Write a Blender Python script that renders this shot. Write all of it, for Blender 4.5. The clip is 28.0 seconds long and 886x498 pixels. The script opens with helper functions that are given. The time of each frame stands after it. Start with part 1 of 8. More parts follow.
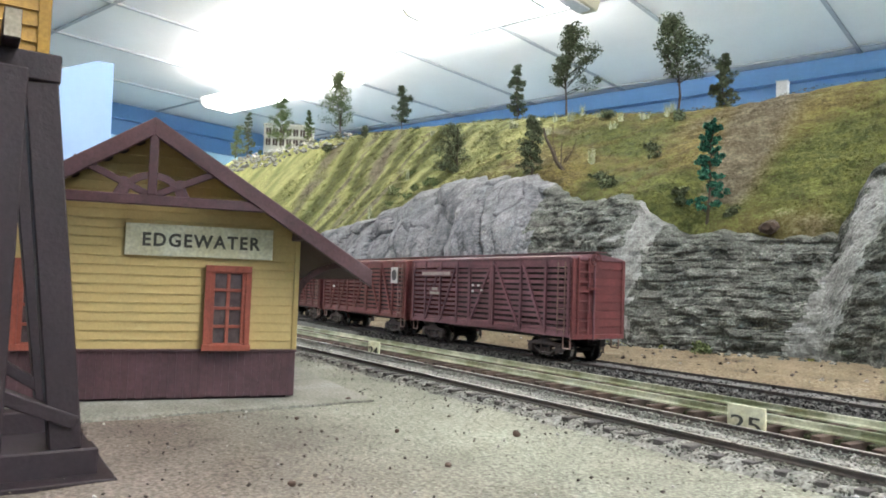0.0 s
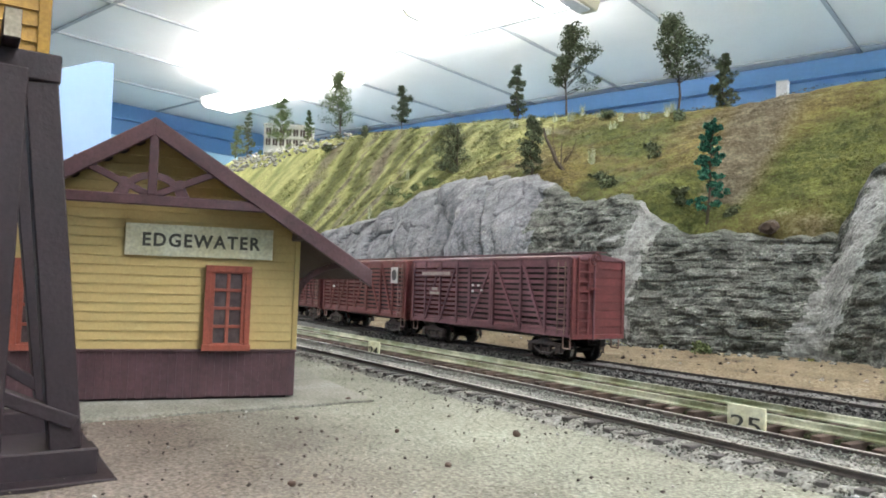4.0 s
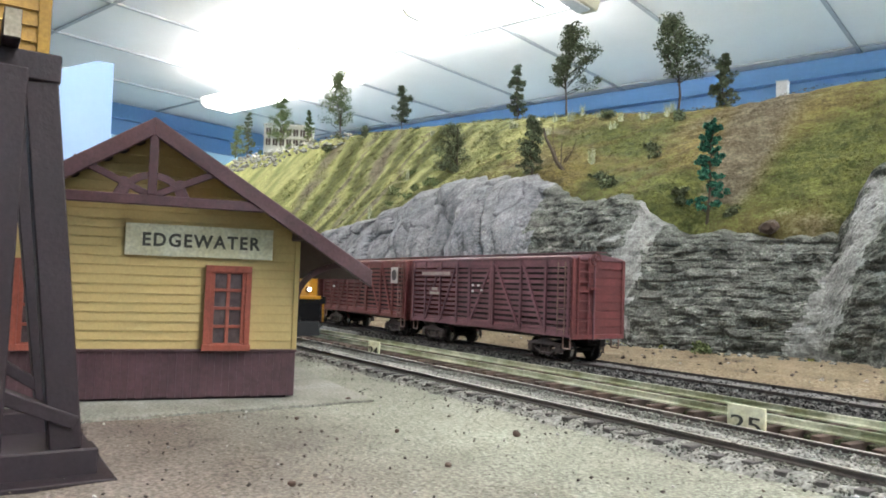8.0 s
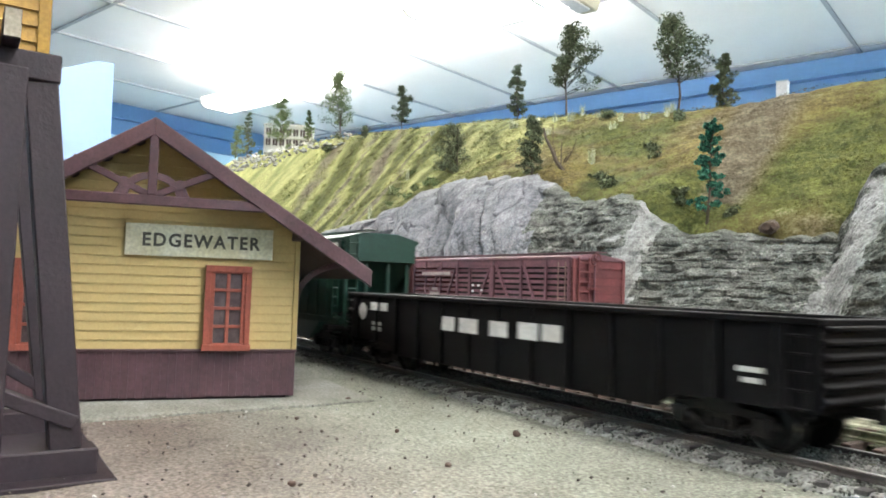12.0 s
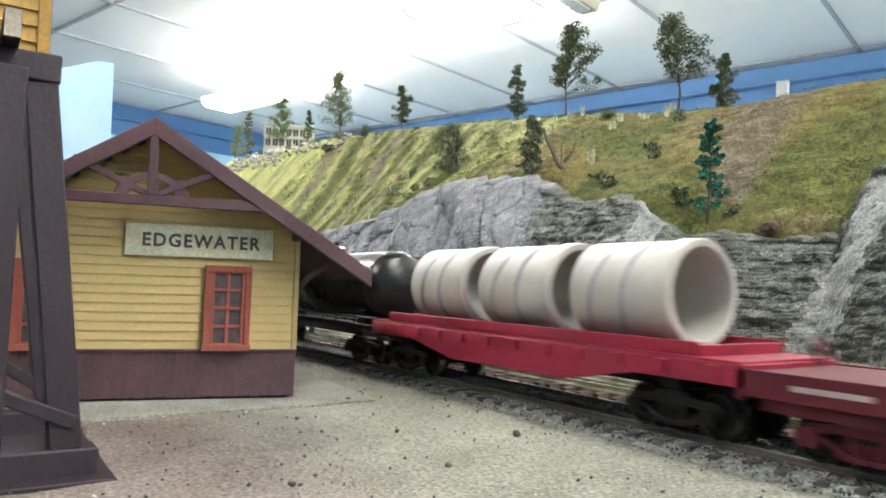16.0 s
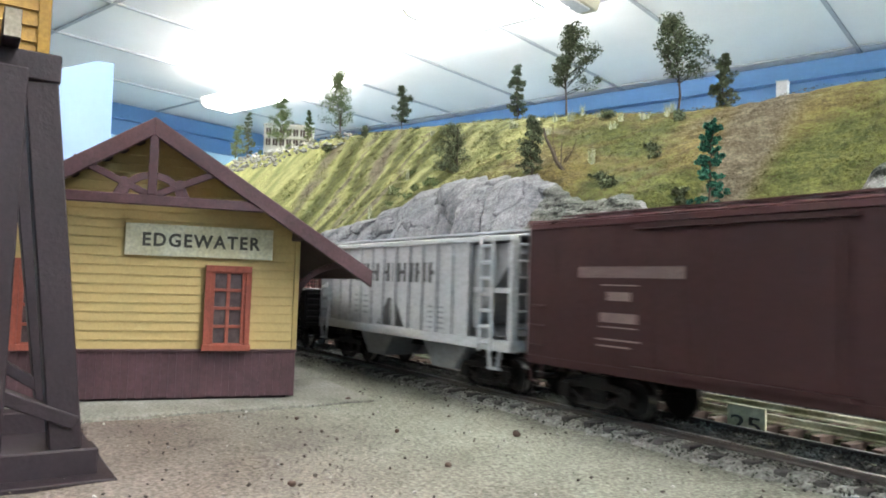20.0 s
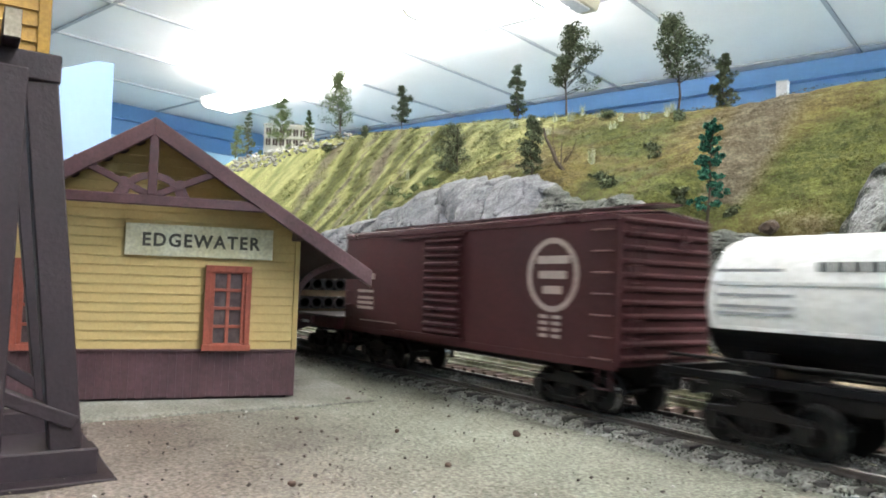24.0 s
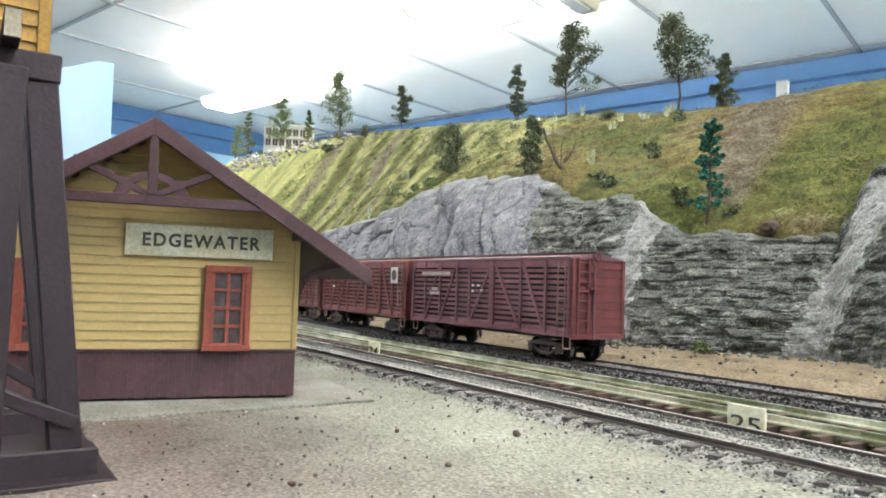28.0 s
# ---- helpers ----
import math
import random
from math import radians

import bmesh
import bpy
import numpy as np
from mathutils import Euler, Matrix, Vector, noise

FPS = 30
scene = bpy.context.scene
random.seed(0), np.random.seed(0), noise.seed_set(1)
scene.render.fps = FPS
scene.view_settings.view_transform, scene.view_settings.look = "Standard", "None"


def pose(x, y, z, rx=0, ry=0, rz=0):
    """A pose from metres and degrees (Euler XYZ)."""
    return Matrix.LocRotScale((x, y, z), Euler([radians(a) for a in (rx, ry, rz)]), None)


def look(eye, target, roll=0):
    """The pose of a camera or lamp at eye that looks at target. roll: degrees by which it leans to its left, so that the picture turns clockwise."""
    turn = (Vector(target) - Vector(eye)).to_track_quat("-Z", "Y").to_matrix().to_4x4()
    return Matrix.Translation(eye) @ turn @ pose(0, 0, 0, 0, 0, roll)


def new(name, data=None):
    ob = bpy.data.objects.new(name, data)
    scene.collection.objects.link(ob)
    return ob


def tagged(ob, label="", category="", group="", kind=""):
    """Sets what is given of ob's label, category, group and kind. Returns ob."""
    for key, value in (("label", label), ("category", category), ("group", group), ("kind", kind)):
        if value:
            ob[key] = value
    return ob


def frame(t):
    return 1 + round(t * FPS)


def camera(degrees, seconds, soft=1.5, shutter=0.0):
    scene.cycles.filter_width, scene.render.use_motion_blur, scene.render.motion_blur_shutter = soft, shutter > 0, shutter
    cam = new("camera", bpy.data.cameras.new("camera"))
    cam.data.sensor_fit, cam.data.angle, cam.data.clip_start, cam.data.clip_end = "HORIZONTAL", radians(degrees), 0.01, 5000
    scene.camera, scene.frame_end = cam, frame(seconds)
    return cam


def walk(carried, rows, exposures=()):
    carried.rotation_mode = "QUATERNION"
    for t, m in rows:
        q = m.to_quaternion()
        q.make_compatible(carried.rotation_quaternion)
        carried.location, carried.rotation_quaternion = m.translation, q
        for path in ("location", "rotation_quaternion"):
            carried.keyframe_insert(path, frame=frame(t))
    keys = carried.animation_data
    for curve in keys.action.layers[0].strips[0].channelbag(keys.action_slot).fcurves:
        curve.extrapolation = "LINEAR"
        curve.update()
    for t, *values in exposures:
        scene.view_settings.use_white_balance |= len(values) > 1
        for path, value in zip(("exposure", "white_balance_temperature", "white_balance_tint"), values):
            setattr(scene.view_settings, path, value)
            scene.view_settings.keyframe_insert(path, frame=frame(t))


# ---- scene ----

# All lengths below are millimetres of the layout (1:87 models); MM turns them into metres.
MM = 0.001

# ---- camera ----
EYE = (0.0, 0.0, 0.0298)
VIEW = (math.sin(radians(-56.22)) * math.cos(radians(2.90)), math.cos(radians(-56.22)) * math.cos(radians(2.90)), math.sin(radians(2.90)))
cam = camera(63.2, 28.0, soft=1.8, shutter=0.5)
CAM_POSE = look(EYE, [e + v for e, v in zip(EYE, VIEW)], 1.89)
EXPOSURE = 0.22
# the clip's camera opens up while the dark train fills its view
OPENING = ((0.0, 0.0), (10.2, 0.0), (11.8, 0.38), (14.5, 0.36), (16.0, 0.22), (20.5, 0.22), (24.0, 0.22), (26.8, 0.30), (28.0, 0.25))
walk(cam, [(0.0, CAM_POSE), (28.0, CAM_POSE)], exposures=[(t, EXPOSURE + e) for t, e in OPENING])

# ---- light: fluorescent troffers in the ceiling of the club room ----
ROOM_TURN = 16.5
E1 = Vector((math.cos(radians(ROOM_TURN)), math.sin(radians(ROOM_TURN)), 0))
E2 = Vector((-math.sin(radians(ROOM_TURN)), math.cos(radians(ROOM_TURN)), 0))
CEILING = 1290.0
ROOM = (-5220.0, 3300.0, -2300.0, 4150.0)  # e1 from, to; e2 from, to
# the last five fixtures are unseen, added to brighten station, slope and ceiling
LAMP_PLACES = [(-3430, 2560), (-2050, 2200), (140, 2700), (-1330, 2150), (-2300, 400), (900, 150), (900, 1600), (-500, -1000), (2550, 350)]
LAMP_DROP = 150.0
LAMP_DOWN, LAMP_UP = 3.0, 22.0
LAMP_SHARE = [(4.8, 2.5), (3.6, 3.4), (0.1, 0.1), (0.3, 6.0), (2.0, 2.6), (3.5, 1.2), (0.2, 0.15), (0.6, 1.2), (4.5, 1.0)]  # down, up: tuned per fixture to balance layout and ceiling brightness


def room_point(a, b, z):
    v = E1 * a + E2 * b
    return (v.x * MM, v.y * MM, z * MM)


world = bpy.data.worlds.new("world")
scene.world = world
world.use_nodes = True
world.node_tree.nodes["Background"].inputs[0].default_value = (0.9, 0.95, 1.0, 1)
world.node_tree.nodes["Background"].inputs[1].default_value = 0.02

# each hung fixture shines down on the layout and up on the ceiling
for (a, b), (down, up) in zip(LAMP_PLACES, LAMP_SHARE):
    for z, turn, power in ((CEILING - LAMP_DROP - 48, 0, LAMP_DOWN * down), (CEILING - LAMP_DROP + 48, 180, LAMP_UP * up)):
        data = bpy.data.lights.new("fluorescent_light", "AREA")
        data.shape, data.size, data.size_y = "RECTANGLE", 1.18, 0.22
        data.energy, data.color = power, (1.0, 0.985, 0.975)
        lamp = new("fluorescent_light", data)
        lamp.matrix_world = Matrix.Translation(room_point(a, b, z)) @ pose(0, 0, 0, turn, 0, ROOM_TURN if turn == 0 else -ROOM_TURN)



# ---- materials ----
def mat(name, c1, c2=None, size=8.0, fine=0.8, rough=0.7, bump=0.15, metal=0.0, contrast=0.5, emit=0.0, spread=0.0, coat=0.0, grain=(0.78, 1.1), spec=0.5):
    """Two colours mixed by a broad noise, darkened a little by a fine one, with relief from the fine one. Sizes in mm."""
    m = bpy.data.materials.new(name)
    m.use_nodes = True
    nt = m.node_tree
    bs = nt.nodes["Principled BSDF"]
    c2 = c2 or tuple(min(1, v * 0.75) for v in c1)
    tc = nt.nodes.new("ShaderNodeTexCoord")
    n1 = nt.nodes.new("ShaderNodeTexNoise")
    n1.inputs["Scale"].default_value, n1.inputs["Detail"].default_value = 1000.0 / size, 6
    n1.inputs["Roughness"].default_value = 0.65
    n2 = nt.nodes.new("ShaderNodeTexNoise")
    n2.inputs["Scale"].default_value, n2.inputs["Detail"].default_value = 1000.0 / fine, 3
    ramp = nt.nodes.new("ShaderNodeValToRGB")
    ramp.color_ramp.elements[0].position, ramp.color_ramp.elements[1].position = 0.5 - contrast / 2 + 0.1, 0.5 + contrast / 2 - 0.05
    ramp.color_ramp.elements[0].color, ramp.color_ramp.elements[1].color = (*c2, 1), (*c1, 1)
    nt.links.new(tc.outputs["Object"], n1.inputs["Vector"])
    nt.links.new(tc.outputs["Object"], n2.inputs["Vector"])
    nt.links.new(n1.outputs["Fac"], ramp.inputs["Fac"])
    mul = nt.nodes.new("ShaderNodeMix")
    mul.data_type, mul.blend_type = "RGBA", "MULTIPLY"
    mul.inputs["Factor"].default_value = 1.0
    r2 = nt.nodes.new("ShaderNodeMapRange")
    r2.inputs["From Min"].default_value, r2.inputs["From Max"].default_value = 0.3, 0.7
    r2.inputs["To Min"].default_value, r2.inputs["To Max"].default_value = grain
    nt.links.new(n2.outputs["Fac"], r2.inputs["Value"])
    nt.links.new(ramp.outputs["Color"], mul.inputs["A"])
    nt.links.new(r2.outputs["Result"], mul.inputs["B"])
    col = mul.outputs["Result"]
    if spread:
        oi = nt.nodes.new("ShaderNodeObjectInfo")
        hs = nt.nodes.new("ShaderNodeHueSaturation")
        mr = nt.nodes.new("ShaderNodeMapRange")
        mr.inputs["To Min"].default_value, mr.inputs["To Max"].default_value = 1 - spread, 1 + spread
        nt.links.new(oi.outputs["Random"], mr.inputs["Value"])
        nt.links.new(mr.outputs["Result"], hs.inputs["Value"])
        nt.links.new(col, hs.inputs["Color"])
        col = hs.outputs["Color"]
    nt.links.new(col, bs.inputs["Base Color"])
    rr = nt.nodes.new("ShaderNodeMapRange")
    rr.inputs["To Min"].default_value, rr.inputs["To Max"].default_value = max(0.03, rough - 0.12), min(1, rough + 0.12)
    nt.links.new(n1.outputs["Fac"], rr.inputs["Value"])
    nt.links.new(rr.outputs["Result"], bs.inputs["Roughness"])
    bs.inputs["Metallic"].default_value = metal
    bs.inputs["Coat Weight"].default_value = coat
    bs.inputs["Specular IOR Level"].default_value = spec
    if bump:
        bp = nt.nodes.new("ShaderNodeBump")
        bp.inputs["Strength"].default_value, bp.inputs["Distance"].default_value = bump, fine * MM * 0.6
        nt.links.new(n2.outputs["Fac"], bp.inputs["Height"])
        nt.links.new(bp.outputs["Normal"], bs.inputs["Normal"])
    if emit:
        bs.inputs["Emission Color"].default_value = (*c1, 1)
        bs.inputs["Emission Strength"].default_value = emit
    return m


def hill_mat(name, stops, size, fine, bump, stretch=(1, 1, 1), rough=0.95, island=0.0, grain=(0.7, 1.25), drift=None):
    """Colours along a ramp driven by two stacked noises, in mm; for scenery with many tones."""
    m = bpy.data.materials.new(name)
    m.use_nodes = True
    nt = m.node_tree
    bs = nt.nodes["Principled BSDF"]
    tc = nt.nodes.new("ShaderNodeTexCoord")
    mp = nt.nodes.new("ShaderNodeMapping")
    mp.inputs["Scale"].default_value = stretch
    n1 = nt.nodes.new("ShaderNodeTexNoise")
    n1.inputs["Scale"].default_value, n1.inputs["Detail"].default_value, n1.inputs["Roughness"].default_value = 1000 / size, 8, 0.7
    n2 = nt.nodes.new("ShaderNodeTexNoise")
    n2.inputs["Scale"].default_value, n2.inputs["Detail"].default_value = 1000 / fine, 4
    mix = nt.nodes.new("ShaderNodeMath")
    mix.operation = "MULTIPLY_ADD"
    mix.inputs[1].default_value, mix.inputs[2].default_value = 0.35, -0.17
    add = nt.nodes.new("ShaderNodeMath")
    ramp = nt.nodes.new("ShaderNodeValToRGB")
    els = ramp.color_ramp.elements
    while len(els) < len(stops):
        els.new(0.5)
    for e, (pos, c) in zip(els, stops):
        e.position, e.color = pos, (*c, 1)
    nt.links.new(tc.outputs["Object"], mp.inputs["Vector"])
    nt.links.new(mp.outputs["Vector"], n1.inputs["Vector"])
    nt.links.new(tc.outputs["Object"], n2.inputs["Vector"])
    nt.links.new(n2.outputs["Fac"], mix.inputs[0])
    nt.links.new(n1.outputs["Fac"], add.inputs[0])
    nt.links.new(mix.outputs[0], add.inputs[1])
    fac = add.outputs[0]
    if island:
        ge = nt.nodes.new("ShaderNodeNewGeometry")
        ma = nt.nodes.new("ShaderNodeMath")
        ma.operation = "MULTIPLY_ADD"
        ma.inputs[1].default_value, ma.inputs[2].default_value = island, -island / 2
        nt.links.new(ge.outputs["Random Per Island"], ma.inputs[0])
        ad = nt.nodes.new("ShaderNodeMath")
        nt.links.new(fac, ad.inputs[0])
        nt.links.new(ma.outputs[0], ad.inputs[1])
        fac = ad.outputs[0]
    nt.links.new(fac, ramp.inputs["Fac"])
    gr = nt.nodes.new("ShaderNodeMapRange")
    gr.inputs["From Min"].default_value, gr.inputs["From Max"].default_value = 0.32, 0.68
    gr.inputs["To Min"].default_value, gr.inputs["To Max"].default_value = grain
    mul = nt.nodes.new("ShaderNodeMix")
    mul.data_type, mul.blend_type = "RGBA", "MULTIPLY"
    mul.inputs["Factor"].default_value = 1.0
    nt.links.new(n2.outputs["Fac"], gr.inputs["Value"])
    nt.links.new(ramp.outputs["Color"], mul.inputs["A"])
    nt.links.new(gr.outputs["Result"], mul.inputs["B"])
    col = mul.outputs["Result"]
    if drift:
        # tint, from y, to y (mm): pinkish-brown ground, with lens shading painted into its colour
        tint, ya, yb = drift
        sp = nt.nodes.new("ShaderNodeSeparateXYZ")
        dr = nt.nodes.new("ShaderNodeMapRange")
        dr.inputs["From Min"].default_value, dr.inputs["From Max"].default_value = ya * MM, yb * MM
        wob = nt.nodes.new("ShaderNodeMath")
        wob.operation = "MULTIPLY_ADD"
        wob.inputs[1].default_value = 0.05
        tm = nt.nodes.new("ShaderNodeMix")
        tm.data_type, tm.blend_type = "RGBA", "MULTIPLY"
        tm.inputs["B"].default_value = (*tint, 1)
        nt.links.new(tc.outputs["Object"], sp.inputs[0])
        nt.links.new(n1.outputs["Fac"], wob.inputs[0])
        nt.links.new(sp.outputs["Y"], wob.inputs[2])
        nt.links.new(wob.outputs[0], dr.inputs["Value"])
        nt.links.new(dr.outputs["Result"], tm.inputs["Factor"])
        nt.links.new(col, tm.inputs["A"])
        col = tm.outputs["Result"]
    nt.links.new(col, bs.inputs["Base Color"])
    bs.inputs["Roughness"].default_value = rough
    bs.inputs["Specular IOR Level"].default_value = 0.2
    bp = nt.nodes.new("ShaderNodeBump")
    bp.inputs["Strength"].default_value, bp.inputs["Distance"].default_value = bump, fine * MM
    nt.links.new(n2.outputs["Fac"], bp.inputs["Height"])
    nt.links.new(bp.outputs["Normal"], bs.inputs["Normal"])
    return m


def turf_mat(name):
    """Ground foam of four kinds (straw, lime, green, bare soil); the mesh's colour attribute says how much of each."""
    m = bpy.data.materials.new(name)
    m.use_nodes = True
    nt = m.node_tree
    bs = nt.nodes["Principled BSDF"]
    tc = nt.nodes.new("ShaderNodeTexCoord")
    at_ = nt.nodes.new("ShaderNodeAttribute")
    at_.attribute_name = "turf_kind"
    sep = nt.nodes.new("ShaderNodeSeparateColor")
    nt.links.new(at_.outputs["Color"], sep.inputs[0])
    coarse, fine = nt.nodes.new("ShaderNodeTexNoise"), nt.nodes.new("ShaderNodeTexNoise")
    coarse.inputs["Scale"].default_value, coarse.inputs["Detail"].default_value, coarse.inputs["Roughness"].default_value = 1000 / 14, 7, 0.75
    fine.inputs["Scale"].default_value, fine.inputs["Detail"].default_value, fine.inputs["Roughness"].default_value = 1000 / 2.2, 5, 0.7
    for n in (coarse, fine):
        nt.links.new(tc.outputs["Object"], n.inputs["Vector"])

    def tones(a, b):
        r = nt.nodes.new("ShaderNodeValToRGB")
        r.color_ramp.elements[0].position, r.color_ramp.elements[1].position = 0.38, 0.64
        r.color_ramp.elements[0].color, r.color_ramp.elements[1].color = (*a, 1), (*b, 1)
        nt.links.new(coarse.outputs["Fac"], r.inputs["Fac"])
        return r.outputs["Color"]

    col = tones((0.080, 0.065, 0.026), (0.225, 0.182, 0.066))
    for channel, a, b in (("Blue", (0.20, 0.21, 0.072), (0.42, 0.42, 0.18)), ("Red", (0.048, 0.057, 0.018), (0.135, 0.145, 0.044)), ("Green", (0.088, 0.074, 0.048), (0.20, 0.172, 0.118))):
        # ragged border: the amount pushed by the coarse and the fine noise
        s = nt.nodes.new("ShaderNodeMath")
        nt.links.new(coarse.outputs["Fac"], s.inputs[0])
        nt.links.new(fine.outputs["Fac"], s.inputs[1])
        mr = nt.nodes.new("ShaderNodeMapRange")
        mr.inputs["From Min"].default_value, mr.inputs["From Max"].default_value = 0.35, 1.65
        mr.inputs["To Min"].default_value, mr.inputs["To Max"].default_value = -0.8, 0.8
        nt.links.new(s.outputs[0], mr.inputs["Value"])
        ad = nt.nodes.new("ShaderNodeMath")
        nt.links.new(sep.outputs[channel], ad.inputs[0])
        nt.links.new(mr.outputs["Result"], ad.inputs[1])
        st = nt.nodes.new("ShaderNodeMapRange")
        st.inputs["From Min"].default_value, st.inputs["From Max"].default_value = 0.3, 0.7
        nt.links.new(ad.outputs[0], st.inputs["Value"])
        mx = nt.nodes.new("ShaderNodeMix")
        mx.data_type = "RGBA"
        nt.links.new(st.outputs["Result"], mx.inputs["Factor"])
        nt.links.new(col, mx.inputs["A"])
        nt.links.new(tones(a, b), mx.inputs["B"])
        col = mx.outputs["Result"]
    gr = nt.nodes.new("ShaderNodeMapRange")
    gr.inputs["From Min"].default_value, gr.inputs["From Max"].default_value = 0.3, 0.7
    gr.inputs["To Min"].default_value, gr.inputs["To Max"].default_value = 0.36, 1.55
    nt.links.new(fine.outputs["Fac"], gr.inputs["Value"])
    mul = nt.nodes.new("ShaderNodeMix")
    mul.data_type, mul.blend_type = "RGBA", "MULTIPLY"
    mul.inputs["Factor"].default_value = 1.0
    nt.links.new(col, mul.inputs["A"])
    nt.links.new(gr.outputs["Result"], mul.inputs["B"])
    nt.links.new(mul.outputs["Result"], bs.inputs["Base Color"])
    bs.inputs["Roughness"].default_value = 0.95
    bs.inputs["Specular IOR Level"].default_value = 0.15
    bp = nt.nodes.new("ShaderNodeBump")
    bp.inputs["Strength"].default_value, bp.inputs["Distance"].default_value = 1.0, 0.0018
    nt.links.new(fine.outputs["Fac"], bp.inputs["Height"])
    nt.links.new(bp.outputs["Normal"], bs.inputs["Normal"])
    return m


M = {}
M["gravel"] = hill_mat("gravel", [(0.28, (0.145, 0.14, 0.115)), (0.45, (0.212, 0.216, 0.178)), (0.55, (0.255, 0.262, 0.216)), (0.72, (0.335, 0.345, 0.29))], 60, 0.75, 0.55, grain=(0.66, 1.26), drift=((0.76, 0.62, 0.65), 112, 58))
M["dirt"] = hill_mat("dirt", [(0.30, (0.085, 0.072, 0.045)), (0.45, (0.185, 0.145, 0.095)), (0.6, (0.235, 0.192, 0.13)), (0.75, (0.32, 0.285, 0.22))], 26, 1.2, 0.9, grain=(0.6, 1.25))
M["ballast"] = hill_mat("ballast", [(0.22, (0.075, 0.076, 0.072)), (0.40, (0.15, 0.15, 0.14)), (0.58, (0.21, 0.21, 0.195)), (0.78, (0.31, 0.31, 0.29))], 4, 0.8, 0.6, island=0.3)
M["ballast_front"] = hill_mat("ballast_front", [(0.25, (0.05, 0.05, 0.045)), (0.48, (0.12, 0.12, 0.108)), (0.7, (0.23, 0.228, 0.205))], 4, 0.8, 0.7, island=0.6)
M["ballast_dark"] = hill_mat("ballast_dark", [(0.28, (0.010, 0.010, 0.011)), (0.46, (0.040, 0.039, 0.041)), (0.72, (0.135, 0.132, 0.13))], 4, 1.0, 1.0, island=0.6)
M["moss"] = hill_mat("moss", [(0.36, (0.008, 0.009, 0.005)), (0.48, (0.026, 0.029, 0.013)), (0.58, (0.062, 0.070, 0.034)), (0.72, (0.17, 0.18, 0.11))], 9, 0.8, 0.9, stretch=(0.2, 1.6, 1), grain=(0.4, 1.45))
M["grass"] = turf_mat("grass")
M["rock"] = hill_mat("rock", [(0.26, (0.042, 0.045, 0.039)), (0.40, (0.083, 0.088, 0.078)), (0.54, (0.132, 0.138, 0.126)), (0.70, (0.25, 0.254, 0.24))], 11, 1.2, 0.9, stretch=(1.0, 1, 2.0), rough=0.85, grain=(0.72, 1.25))
M["rock_smooth"] = hill_mat("rock_smooth", [(0.26, (0.088, 0.089, 0.098)), (0.42, (0.158, 0.160, 0.176)), (0.56, (0.215, 0.218, 0.234)), (0.72, (0.315, 0.318, 0.325))], 22, 1.6, 0.5, stretch=(1.3, 1, 0.6), rough=0.8, grain=(0.82, 1.15))
M["plaster"] = hill_mat("rock_plaster", [(0.28, (0.165, 0.168, 0.163)), (0.45, (0.235, 0.238, 0.233)), (0.6, (0.29, 0.293, 0.287)), (0.74, (0.385, 0.385, 0.375))], 16, 1.4, 0.6, stretch=(1.4, 1, 0.5), rough=0.85, grain=(0.82, 1.15))
M["pale_rock"] = hill_mat("pale_rock", [(0.28, (0.15, 0.15, 0.147)), (0.5, (0.27, 0.27, 0.265)), (0.74, (0.42, 0.42, 0.41))], 12, 1.4, 0.6, island=0.4)
M["rail"] = mat("rail_side", (0.105, 0.088, 0.080), (0.06, 0.050, 0.046), 14, 1.0, 0.5, 0.03, metal=0.2)
M["rail_top"] = mat("rail_top", (0.50, 0.48, 0.45), (0.28, 0.26, 0.24), 30, 1.0, 0.3, 0.0, metal=0.9, grain=(0.9, 1.05))
M["rail_dark"] = mat("rail_dark", (0.05, 0.042, 0.038), (0.028, 0.024, 0.022), 12, 1.0, 0.8, 0.05, metal=0.1)
M["rail_pale"] = mat("rail_pale", (0.62, 0.63, 0.50), (0.20, 0.215, 0.125), 22, 1.0, 0.4, 0.05, metal=0.1, contrast=0.35)
M["tie"] = mat("tie", (0.125, 0.12, 0.115), (0.065, 0.06, 0.058), 5, 0.6, 0.9, 0.4, spread=0.3)
M["tie_tar"] = mat("tarred_tie", (0.05, 0.043, 0.040), (0.028, 0.023, 0.021), 5, 0.6, 0.85, 0.4, spread=0.35)
M["tie_brown"] = mat("tie_brown", (0.12, 0.075, 0.055), (0.06, 0.038, 0.03), 5, 0.6, 0.8, 0.4, spread=0.35)
M["ceiling"] = mat("ceiling_tile", (0.89, 0.875, 0.845), (0.85, 0.835, 0.805), 300, 6, 0.95, 0.1, grain=(0.95, 1.02))
M["tbar"] = mat("tbar", (0.46, 0.47, 0.48), (0.40, 0.41, 0.42), 200, 8, 0.5, 0.0)
M["wall_light"] = mat("wall_light_blue", (0.46, 0.70, 0.84), (0.43, 0.67, 0.82), 600, 20, 0.9, 0.0, grain=(0.97, 1.02))
M["wall_blue"] = mat("wall_blue", (0.12, 0.265, 0.52), (0.105, 0.24, 0.48), 300, 20, 0.6, 0.0, grain=(0.95, 1.03))
M["carpet"] = mat("carpet", (0.34, 0.33, 0.32), (0.26, 0.25, 0.25), 60, 4, 0.95, 0.4)
M["sky_panel"] = mat("sky_panel", (0.30, 0.43, 0.72), (0.275, 0.41, 0.70), 700, 20, 0.8, 0.0, grain=(0.98, 1.02))
M["troffer"] = mat("lamp_diffuser", (1.0, 0.995, 0.97), (1.0, 0.995, 0.97), 100, 5, 0.6, 0, emit=5.0)
